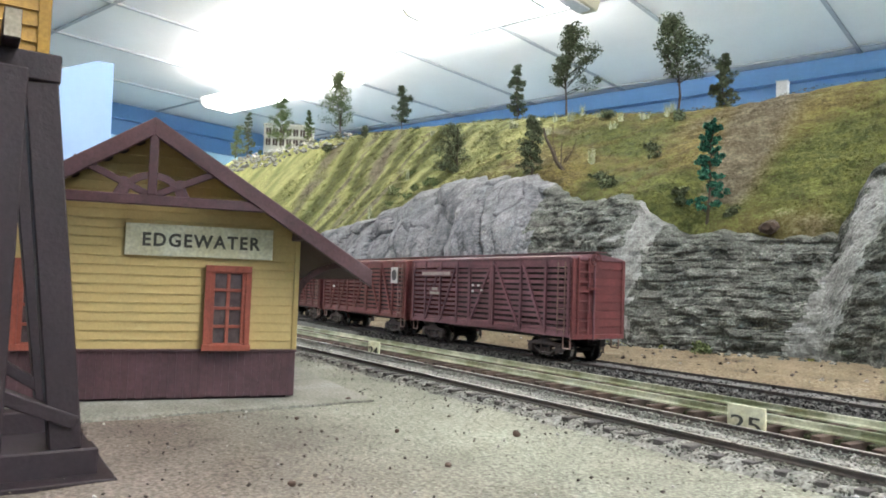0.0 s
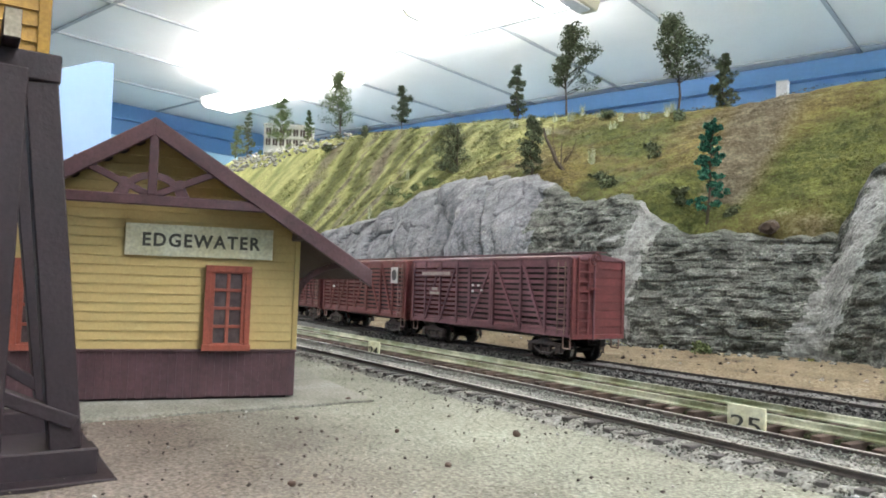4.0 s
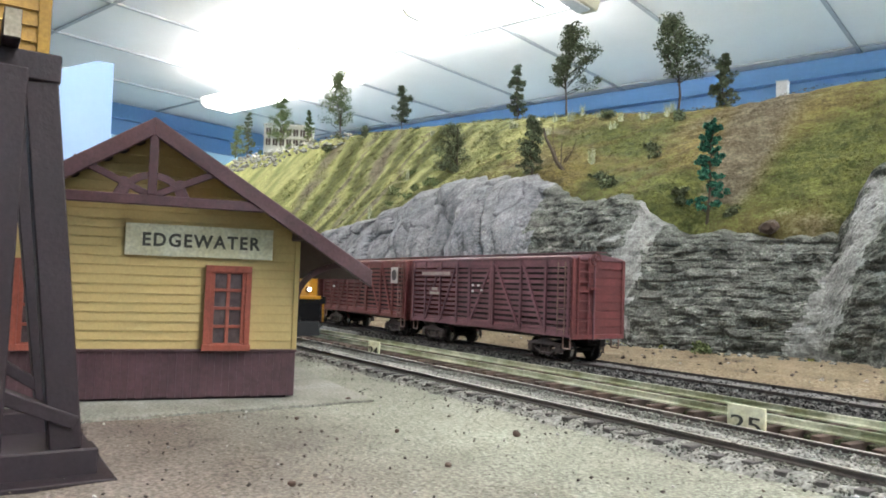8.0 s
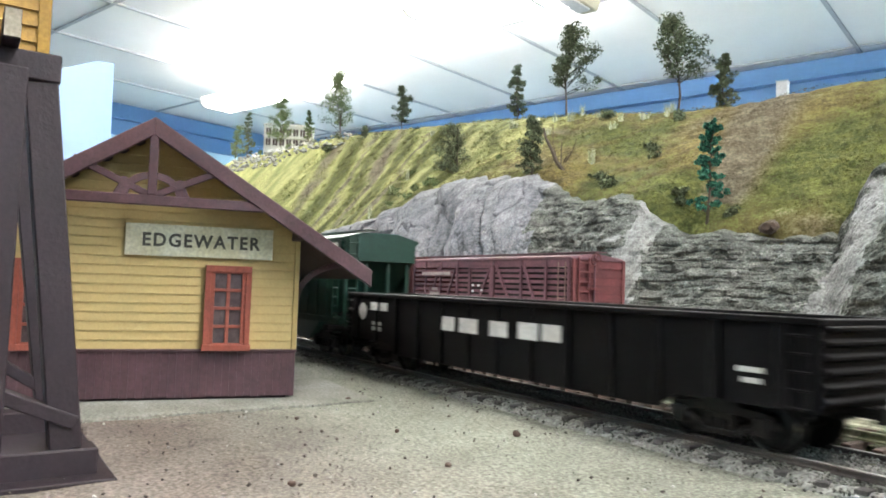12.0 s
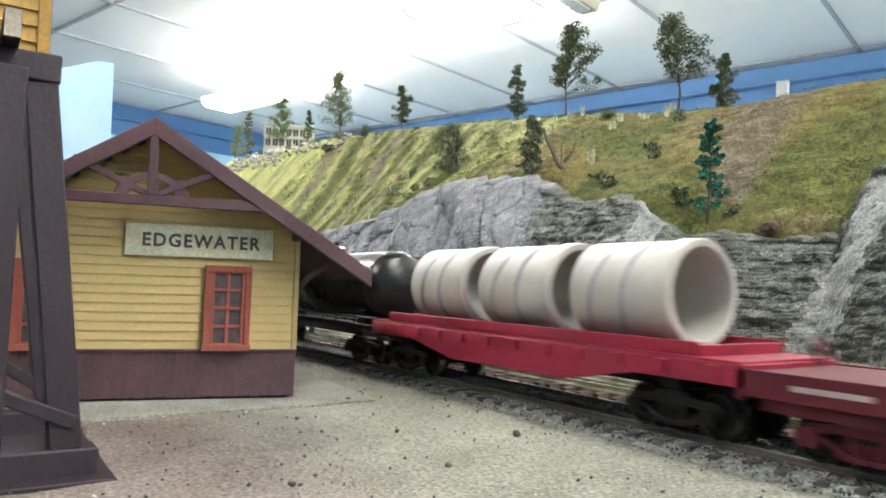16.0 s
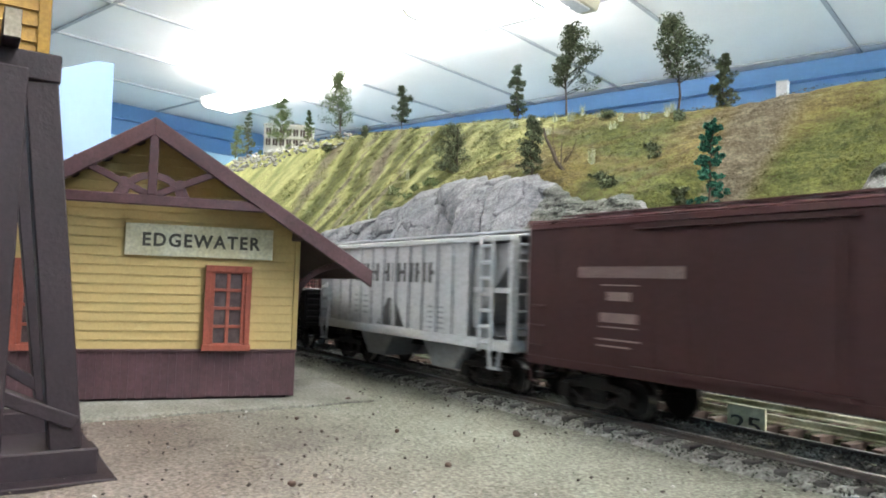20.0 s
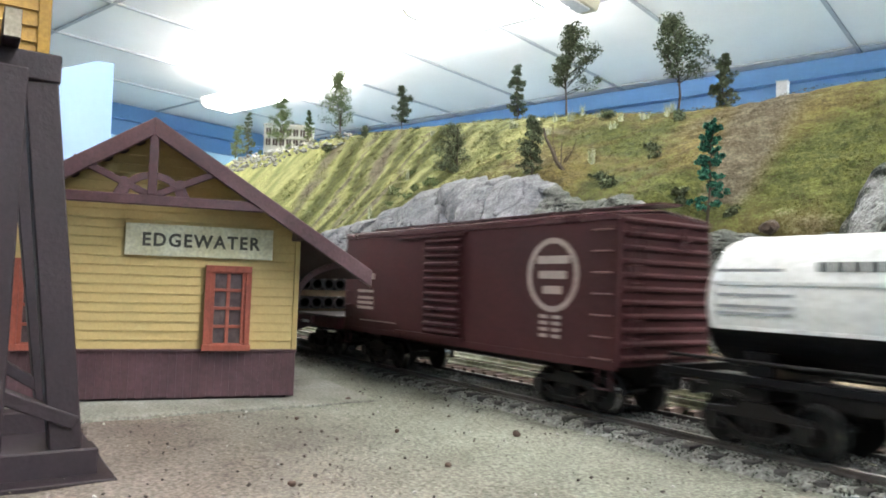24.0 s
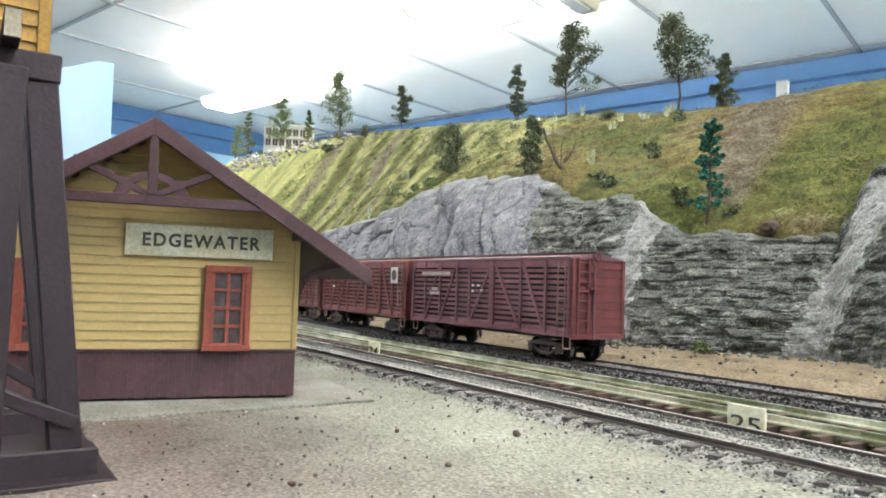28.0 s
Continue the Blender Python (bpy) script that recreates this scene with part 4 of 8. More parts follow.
        part("barge_board", bm, M["brown_trim"], st, bevel=0.2)
        # eave bracket at the front corner
        bm = bmesh.new()
        y = 0.5 if s > 0 else -W - 0.5
        arc = [(y + s * (14.0 - 14.0 * math.cos(q * math.pi / 16)), EAVE - 18.5 + 11.0 * math.sin(q * math.pi / 16)) for q in range(9)]
        for (ya, za), (yb, zb) in zip(arc, arc[1:]):
            beam(bm, (-3, ya, za), (-3, yb, zb), 1.7, 1.7)
        beam(bm, (-3, y, EAVE - 20), (-3, y, EAVE - 4), 1.6, 1.6)
        part("eave_bracket", bm, M["brown_trim"], st, bevel=0.1)
        # purlin under the barge
        bm = bmesh.new()
        box(bm, -1, over - 2, y - s * 1 - 1.2, y - s * 1 + 1.2, EAVE - 1.5, EAVE + 1)
        part("purlin", bm, M["brown_trim"], st, bevel=0.15)
    # gable truss: tie beam, king post, half ring, struts
    x0, x1 = over - 2.2, over - 0.4
    c = -W / 2
    tie_z = EAVE + 6.6
    half = (ridge - tie_z) / PITCH
    bm = bmesh.new()
    box(bm, x0, x1, c - half - 3.5, c + half + 3.5, tie_z - 1.5, tie_z + 1.1)
    part("tie_beam", bm, M["brown_trim"], st, bevel=0.2)
    bm = bmesh.new()
    box(bm, x0 + 0.1, x1 + 0.1, c - 1.1, c + 1.1, tie_z + 1.1, ridge + 1)
    part("king_post", bm, M["brown_trim"], st, bevel=0.2)
    bm = bmesh.new()
    n = 18
    ring = [[], []]
    for k in range(n + 1):
        a = math.pi * k / n
        for i, (rx, rz) in enumerate(((5.6, 4.6), (7.5, 6.3))):
            ring[i].append((c + math.cos(a) * rx, tie_z + 0.6 + math.sin(a) * rz))
    prism(bm, ring[0] + ring[1][::-1], "x", x0 + 0.2, x1 - 0.1)
    part("arch", bm, M["brown_trim"], st)
    for s in (-1, 1):
        bm = bmesh.new()
        beam(bm, ((x0 + x1) / 2, c + s * 0.8, tie_z + 1.2), ((x0 + x1) / 2, c + s * 18.2, tie_z + 9.2), 1.5, 1.7)
        part("strut", bm, M["brown_trim"], st, bevel=0.15)
        bm = bmesh.new()
        beam(bm, ((x0 + x1) / 2, c + s * 6.6, tie_z + 4.0), ((x0 + x1) / 2, c + s * 8.4, tie_z + 0.5), 1.3, 1.6)
        part("strut", bm, M["brown_trim"], st, bevel=0.15)
        bm = bmesh.new()
        rod(bm, (x0 + 0.2, c + s * 6.5, tie_z + 4.0), (x1 + 0.15, c + s * 6.5, tie_z + 4.0), 1.35, 10)
        part("boss", bm, M["brown_trim"], st)
    # concrete pad under the depot
    bm = bmesh.new()
    prism(bm, [(-179, 98.2), (-310, 114.5), (-310, -30), (-179.4, -30)], "z", -1.0, 0.75)
    pad = part("station_pad", bm, M["concrete"], None, bevel=0.15)
    pad.matrix_basis = at(0, 0, GROUND)
    tagged(pad, "thin weathered grey concrete pad under the depot", "pad", kind="structure")


def build_window(st, where, w, h):
    """Sash window: casing boards, sill, sash stiles and muntins, each a piece of its own."""
    bm = bmesh.new()
    box(bm, -0.5, 1.15, -w / 2, w / 2, h - 1.7, h)
    win = part("window", bm, M["rust_trim"], st, "rust-red sash window of eight panes", at=where, bevel=0.08)
    t = 1.5
    rows = [("casing", -w / 2, -w / 2 + t, 0, h - 1.7, 1.0), ("casing", w / 2 - t, w / 2, 0, h - 1.7, 1.0), ("sill", -w / 2 - 0.3, w / 2 + 0.3, -0.2, 1.4, 1.4),
            ("stile", -w / 2 + t, -w / 2 + 2.5, 1.4, h - 1.7, 0.6), ("stile", w / 2 - 2.5, w / 2 - t, 1.4, h - 1.7, 0.6), ("muntin", -0.45, 0.45, 1.4, h - 1.7, 0.5)]
    for k in range(5):
        z = 1.4 + (h - 3.1) * k / 4
        rows.append(("muntin", -w / 2 + 2.5, w / 2 - 2.5, z - 0.4, z + 0.4, 0.56 if k % 2 else 0.64))
    for name, y0, y1, z0, z1, x1 in rows:
        bm = bmesh.new()
        box(bm, -0.5, x1, y0, y1, z0, z1)
        part(name, bm, M["rust_trim"], win, bevel=0.06)
    for k in range(4):
        for y in (-1.9, 1.9):
            z = 1.4 + (h - 3.1) * (k + 0.5) / 4
            bm = bmesh.new()
            box(bm, -0.35, -0.1, y - 1.8, y + 1.8, z - 2.2, z + 2.2)
            part("pane", bm, M["glass_dark"], win)


build_station()


def build_tower():
    tw = thing("raised_cabin", "dark timber trestle tower carrying a yellow boarded cabin", "signal tower", at(-134, 0, GROUND))
    X1 = -38.0
    def leg(x, y0, y1, w, lean=0.0):
        bm = bmesh.new()
        beam(bm, (x, y0, 4.6), (x + lean, y1, 64), w, w, up=(1, 0, 0))
        part("leg", bm, M["tower_timber"], tw, bevel=0.25)
    leg(0, 15.9, 9.3, 4.8)
    leg(7.5, 3.6, 4.2, 5.6)
    leg(X1, 17.0, 9.3, 4.8)
    leg(0, -34, -28, 4.8)
    leg(X1, -34, -28, 4.8)
    for x in (0, X1):
        bm = bmesh.new()
        box(bm, x - 3.0, x + 3.2, -42, 20.6, 0, 4.8)
        part("sill", bm, M["tower_timber"], tw, bevel=0.25)
        bm = bmesh.new()
        box(bm, x - 2.6, x + 2.8, -40, 12.0, 64, 68.6)
        part("cap_beam", bm, M["tower_timber"], tw, bevel=0.25)
    bm = bmesh.new()
    box(bm, X1 - 6, 7.5, -46, 23.0, -1.2, 0.6)
    part("footing", bm, M["tower_timber"], tw, bevel=0.2)
    for y in (-36, -25, -14, 0.4, 4.6):
        bm = bmesh.new()
        box(bm, X1 - 6, 8, y - 1.2, y + 1.2, 68.6, 73.3)
        j = part("joist", bm, M["tower_timber"], tw, bevel=0.15)
        bm = bmesh.new()
        box(bm, 8, 8.25, y - 1.1, y + 1.1, 68.8, 73.1)
        part("end_grain", bm, M["tower_end"], j)
    for p, q in (((1, 17, 9), (1, -30, 30)), ((1, -30, 8), (1, 4, 30)), ((X1, 16, 9), (X1, -30, 40))):
        bm = bmesh.new()
        beam(bm, p, q, 2.2, 4.6, up=(1, 0, 0))
        part("brace", bm, M["tower_timber"], tw, bevel=0.2)
    # yellow boarded cabin above the joists
    cx0, cx1, cy0, cy1 = -50, -3.2, -46, 9.6
    bm = bmesh.new()
    box(bm, cx0, cx1, cy0, cy1, 68.7, 128)
    cabin = part("cabin", bm, M["tank_yellow"], tw, "yellow boarded cabin walls")
    for k in range(22):
        z = 68.8 + 2.7 * k
        for axis in ("x", "y"):
            bm = bmesh.new()
            if axis == "y":
                prism(bm, [(cx1 - 0.1, z), (cx1 + 0.6, z), (cx1 + 0.1, z + 2.7), (cx1 - 0.1, z + 2.7)], "y", cy0, cy1)
            else:
                prism(bm, [(cy1 - 0.1, z), (cy1 + 0.6, z), (cy1 + 0.1, z + 2.7), (cy1 - 0.1, z + 2.7)], "x", cx0, cx1)
            part("siding_board", bm, M["tank_yellow"], cabin)
    bm = bmesh.new()
    box(bm, cx1 - 1.0, cx1 + 0.9, cy1 - 1.0, cy1 + 0.9, 68.7, 128)
    part("corner_board", bm, M["tank_yellow"], cabin, bevel=0.1)
    bm = bmesh.new()
    prism(bm, [(cy0 - 6, 127), (cy0 + 23.6, 146), (cy1 + 6, 127), (cy1 + 6, 128.6), (cy0 + 23.6, 148), (cy0 - 6, 128.6)], "x", cx0 - 6, cx1 + 6)
    part("roof", bm, M["shingle"], cabin)


build_tower()


# ---- rolling stock: local x runs forward along the car, z from the rail head, the camera's side is -y ----
MOVERS, WHEELS, LOCO_WHEELS = [], [], []
CAR = {}


def wheelset_mesh(r, name):
    bm = bmesh.new()
    for s in (-1, 1):
        lathe(bm, [(0.9, s * 9.6), (r * 0.35, s * 9.5), (r * 0.45, s * 9.1), (r * 0.8, s * 9.0), (r * 0.86, s * 9.5), (r, s * 9.5), (r + 0.02, s * 7.6), (r + 0.65, s * 7.4), (r + 0.65, s * 6.8), (r * 0.5, s * 7.0), (0.9, s * 7.0)], axis="y", n=24)
    rod(bm, (0, -11.3, 0), (0, 11.3, 0), 0.8, 10)
    for f in bm.faces:
        c = f.calc_center_median()
        if math.hypot(c.x, c.z) > r * 0.97 and 7.5 < abs(c.y):
            f.material_index = 1
    me = shape(name, bm, M["wheel"], smooth=True)
    me.materials.append(M["tread"])
    return me


def sideframe_mesh(material):
    """Cast freight side frame with an open window each side of the springs."""
    bm = bmesh.new()
    y0, y1 = -0.8, 0.8
    prism(bm, [(-12.2, 6.2), (-10.6, 7.6), (-5, 8.0), (-3, 9.4), (3, 9.4), (5, 8.0), (10.6, 7.6), (12.2, 6.2), (12.2, 4.6), (9, 5.4), (5.5, 6.3), (-5.5, 6.3), (-9, 5.4), (-12.2, 4.6)], "y", y0, y1)
    prism(bm, [(-9, 5.4), (-3.6, 1.9), (3.6, 1.9), (9, 5.4), (7.6, 5.4), (3, 3.0), (-3, 3.0), (-7.6, 5.4)], "y", y0, y1)
    for x in (-3.4, 2.6):
        box(bm, x, x + 0.9, y0, y1, 3.0, 6.3)
    for x in (-1.6, 0, 1.6):
        rod(bm, (x, 0, 3.0), (x, 0, 6.3), 0.62, 8)
    for x in (-9.5, 9.5):
        box(bm, x - 1.7, x + 1.7, -1.5, 0.6, 3.2, 6.6)
    return shape("sideframe", bm, material, 0.12)


def brake_mesh():
    bm = bmesh.new()
    box(bm, -2.2, 2.2, -12.6, 12.6, 5.2, 8.4)
    for s in (-1, 1):
        box(bm, s * 3.6 - 0.5, s * 3.6 + 0.5, -11, 11, 3.0, 4.0)
        for y in (-8.2, 8.2):
            box(bm, s * 4.4 - 0.5, s * 4.4 + 0.5, y - 1, y + 1, 2.4, 6.4)
    return shape("bolster", bm, M["truck"], 0.1)


def coupler_mesh():
    bm = bmesh.new()
    box(bm, -7, -1.5, -2.6, 2.6, 7.2, 10.6)
    box(bm, -2, 3.2, -1.0, 1.0, 8.0, 9.9)
    prism(bm, [(3.0, -1.0), (3.6, -2.3), (5.6, -2.0), (6.2, -0.6), (5.2, -0.9), (4.4, 0.2), (5.0, 1.6), (3.0, 1.6)], "z", 7.4, 10.4)
    rod(bm, (2.0, -1.4, 7.4), (0.2, -2.2, 3.0), 0.28, 6)
    return shape("coupler", bm, M["truck"], 0.1)


CAR["wheelset"] = wheelset_mesh(4.8, "wheelset")
CAR["loco_wheelset"] = wheelset_mesh(5.8, "wheelset")
CAR["sideframe"], CAR["sideframe_rusty"] = sideframe_mesh(M["truck"]), sideframe_mesh(M["truck_rusty"])
CAR["sideframe_red"] = sideframe_mesh(M["red_dull"])
CAR["bolster"], CAR["coupler"] = brake_mesh(), coupler_mesh()


def truck(car, x, moving=True, base=19.0, frame="sideframe"):
    tr = part("truck", CAR["bolster"], None, car, at=at(x, 0, 0))
    for s in (-1, 1):
        part("sideframe", CAR[frame], None, tr, at=at(0, s * 12.0, 0, 0, 0, 180 if s > 0 else 0))
    for dx in (-base / 2, base / 2):
        w = part("wheelset", CAR["wheelset"], None, tr)
        if moving:
            w.matrix_parent_inverse = at(dx, 0, 0)
            WHEELS.append(w)
        else:
            w.matrix_basis = at(dx, 0, 4.8)
    return tr


def running_gear(car, L, spread, moving=True, sill=True, gap=4.5, frame="sideframe"):
    for s in (-1, 1):
        truck(car, s * spread / 2, moving, frame=frame)
        part("coupler", CAR["coupler"], None, car, at=at(s * (L / 2 + gap - 5.5), 0, 0, 0, 0, 0 if s > 0 else 180))
    if sill:
        bm = bmesh.new()
        box(bm, -L / 2 + 2, L / 2 - 2, -3.4, 3.4, 8.6, 13)
        for x in (-spread / 2, spread / 2):
            box(bm, x - 2.5, x + 2.5, -13, 13, 9.6, 12)
        part("centre_sill", bm, M["truck"], car)


def decals(car, rows, material, y, name="lettering"):
    """Plain bars standing for painted writing: rows of (x0, x1, z0, z1)."""
    for x0, x1, z0, z1 in rows:
        bm = bmesh.new()
        box(bm, x0, x1, y - 0.09, y + 0.02, z0, z1)
        part(name, bm, material, car)


def text_row(x0, x1, z0, z1, n, gap=0.25):
    """n letter-sized bars in one line."""
    w = (x1 - x0) / n
    return [(x0 + i * w, x0 + (i + 1 - gap) * w, z0, z1) for i in range(n)]


def ring_decal(car, x, z, r0, r1, material, y, n=28, name="emblem"):
    bm = bmesh.new()
    for k in range(n):
        a, b = k * math.tau / n, (k + 1) * math.tau / n
        prism(bm, [(x + math.cos(a) * r0, z + math.sin(a) * r0), (x + math.cos(a) * r1, z + math.sin(a) * r1), (x + math.cos(b) * r1, z + math.sin(b) * r1), (x + math.cos(b) * r0, z + math.sin(b) * r0)], "y", y - 0.09, y + 0.02)
    bmesh.ops.remove_doubles(bm, verts=bm.verts, dist=0.001)
    return part(name, bm, material, car)


def ladder(car, x, y, z0, z1, material, n=7, w=4.2, side=-1, along="x", rail=0.28, name="ladder"):
    bm = bmesh.new()
    d = Vector((1, 0, 0)) if along == "x" else Vector((0, 1, 0))
    for s in (-1, 1):
        q = Vector((x, y, 0)) + d * (s * w / 2)
        rod(bm, (q.x, q.y, z0), (q.x, q.y, z1), rail, 6)
    for k in range(n):
        z = z0 + (z1 - z0) * (k + 0.5) / n
        a, b = Vector((x, y, z)) - d * (w / 2), Vector((x, y, z)) + d * (w / 2)
        rod(bm, a, b, rail * 0.9, 6)
    return part(name, bm, material, car)


def grab(car, x, y, z, material, w=4.6, out=-0.8, along="x"):
    bm = bmesh.new()
    d = Vector((w / 2, 0, 0)) if along == "x" else Vector((0, w / 2, 0))
    o = Vector((0, out, 0)) if along == "x" else Vector((out, 0, 0))
    c = Vector((x, y, z))
    rod(bm, c - d + o, c + d + o, 0.22, 6)
    for s in (-1, 1):
        rod(bm, c + d * s, c + d * s + o, 0.22, 6)
    return part("grab_iron", bm, material, car)


def brake_wheel(car, x, y, z, material):
    bm = bmesh.new()
    lathe(bm, [(2.6, -0.2), (3.0, -0.2), (3.0, 0.2), (2.6, 0.2)], axis="x", n=20, close=False, at=(x, y, z))
    for k in range(5):
        a = k * math.tau / 5
        rod(bm, (x, y, z), (x, y + math.cos(a) * 2.7, z + math.sin(a) * 2.7), 0.2, 5)
    rod(bm, (x - 1.2, y, z), (x + 0.3, y, z), 0.4, 6)
    return part("brake_wheel", bm, material, car)


def peaked(w, z0, z1, rise):
    return [(-w / 2, z0), (w / 2, z0), (w / 2, z1), (0, z1 + rise), (-w / 2, z1)]


def corrugated_end(car, x, w, z0, z1, rise, material, out, n=11):
    """Pressed-steel end: a plate with swelling horizontal ribs."""
    bm = bmesh.new()
    prism(bm, peaked(w - 0.3, z0, z1 - 0.3, rise), "x", min(x, x + out * 0.4), max(x, x + out * 0.4))
    end = part("end", bm, material, car)
    for k in range(n):
        bm = bmesh.new()
        z = z0 + 1.8 + (z1 - z0 - 3) * k / (n - 1)
        pts = [(x + out * 0.4, z - 0.85), (x + out * 1.25, z - 0.25), (x + out * 1.25, z + 0.25), (x + out * 0.4, z + 0.85)]
        prism(bm, pts if out > 0 else pts[::-1], "y", -w / 2 + 1.3, w / 2 - 1.3)
        part("end_rib", bm, material, end)
    return end


def boxcar(name, label, L, w, z0, z1, material, roof_mat, door, door_kind, rise=1.6, ribs=True, ladder_x=None, board_mat=None, gearspread=None, side="plain", rung=None):
    car = thing(name, label, "boxcar")
    running_gear(car, L, gearspread or L - 38)
    bm = bmesh.new()
    prism(bm, peaked(w, z0, z1, rise), "x", -L / 2, L / 2)
    part("body", bm, material, car, bevel=0.15)
    # side sheathing seams or rivet strips
    if side == "panels":
        for s in (-1, 1):
            for k in range(1, 14):
                x = -L / 2 + L * k / 14
                if door[0] - 1 < x < door[1] + 1:
                    continue
                bm = bmesh.new()
                box(bm, x - 0.35, x + 0.35, s * w / 2 - 0.1, s * w / 2 + 0.12, z0 + 1, z1 - 1)
                part("rivet_strip", bm, material, car)
    for s in (-1, 1):
        bm = bmesh.new()
        box(bm, -L / 2, L / 2, s * w / 2 - 0.2, s * w / 2 + 0.3, z0 - 0.8, z0 + 1.1)
        part("side_sill", bm, material, car)
        bm = bmesh.new()
        box(bm, -L / 2, L / 2, s * w / 2 - 0.3, s * w / 2 + 0.35, z1 - 1.1, z1 + 0.25)
        part("eave", bm, roof_mat, car, bevel=0.1)
        corrugated_end(car, s * L / 2, w, z0, z1, rise, material, s)
    # roof panels
    for k in range(12):
        x0 = -L / 2 + L * k / 12
        bm = bmesh.new()
        prism(bm, [(-w / 2 - 0.3, z1 + 0.25), (0, z1 + rise + 0.3), (w / 2 + 0.3, z1 + 0.25), (w / 2 + 0.3, z1 + 0.75), (0, z1 + rise + 0.8), (-w / 2 - 0.3, z1 + 0.75)], "x", x0 + 0.5, x0 + L / 12 - 0.5)
        part("roof_panel", bm, roof_mat, car, bevel=0.15)
        bm = bmesh.new()
        prism(bm, [(-w / 2 - 0.4, z1 + 0.2), (0, z1 + rise + 0.3), (w / 2 + 0.4, z1 + 0.2), (w / 2 + 0.4, z1 + 1.2), (0, z1 + rise + 1.3), (-w / 2 - 0.4, z1 + 1.2)], "x", x0 - 0.4, x0 + 0.4)
        part("roof_rib", bm, roof_mat, car)
    bm = bmesh.new()
    for y in (-2.6, 0, 2.6):
        box(bm, -L / 2 - 1.5, L / 2 + 1.5, y - 1.15, y + 1.15, z1 + rise + 1.7, z1 + rise + 2.2)
    for k in range(9):
        x = -L / 2 + L * (k + 0.5) / 9
        box(bm, x - 0.4, x + 0.4, -3.6, 3.6, z1 + rise + 0.8, z1 + rise + 1.7)
    part("running_board", bm, board_mat or roof_mat, car)
    # doors
    for s in (-1, 1):
        y = s * w / 2
        for d0, d1 in (door[i:i + 2] for i in range(0, len(door), 2)):
            bm = bmesh.new()
            box(bm, d0, d1, y - 0.4, y + s * 0.7 + (0.4 if s < 0 else 0), z0 + 1.6, z1 - 2.4)
            dr = part("door", bm, material, car, bevel=0.15)
            if door_kind == "ribbed":
                for k in range(13):
                    z = z0 + 3 + (z1 - z0 - 7) * k / 12
                    bm = bmesh.new()
                    prism(bm, [(y + s * 0.6, z - 0.7), (y + s * 1.5, z - 0.15), (y + s * 1.5, z + 0.15), (y + s * 0.6, z + 0.7)], "x", d0 + 0.9, d1 - 0.9)
                    part("door_rib", bm, roof_mat if k % 2 else material, dr)
            for z in (z0 + 1.4, z1 - 2.0):
                bm = bmesh.new()
                box(bm, d0 - (d1 - d0) * 0.8 if d0 < 0 or len(door) == 2 else d0, d1 + 1, y - 0.2, y + s * 1.1, z - 0.5, z + 0.5) if s > 0 else box(bm, d0 - (d1 - d0) * 0.8 if d0 < 0 or len(door) == 2 else d0, d1 + 1, y - 1.1, y + 0.2, z - 0.5, z + 0.5)
                part("door_track", bm, material, car)
            bm = bmesh.new()
            rod(bm, (d1 - 1.5, y + s * 1.2, z0 + 4), (d1 - 1.5, y + s * 1.2, z1 - 5), 0.25, 6)
            part("door_bar", bm, material, dr)
    # ladders and grabs on the near side and the ends
    for s in (-1, 1):
        for k in range(7):
            grab(car, L / 2 - 4.4, s * w / 2, z0 + 1.6 + (z1 - z0 - 5) * k / 6, rung or material, w=5.2, out=s * 1.0)
        for k in range(3):
            grab(car, -L / 2 + 3.6, s * w / 2, z0 + 4 + 5 * k, material, out=s * 0.8)
        for x in (-L / 2 + 3.6, L / 2 - 3.6):
            bm = bmesh.new()
            for dx in (-2, 2):
                rod(bm, (x + dx, s * w / 2, z0), (x + dx, s * w / 2, z0 - 5.4), 0.28, 6)
            rod(bm, (x - 2, s * w / 2, z0 - 5.4), (x + 2, s * w / 2, z0 - 5.4), 0.28, 6)
            part("stirrup", bm, material, car)
    ladder(car, L / 2 + 1.8, -w / 2 + 4.6, z0, z1 - 1, material, 8, along="y")
    brake_wheel(car, L / 2 + 2.6, 4.5, z1 - 5, material)
    return car


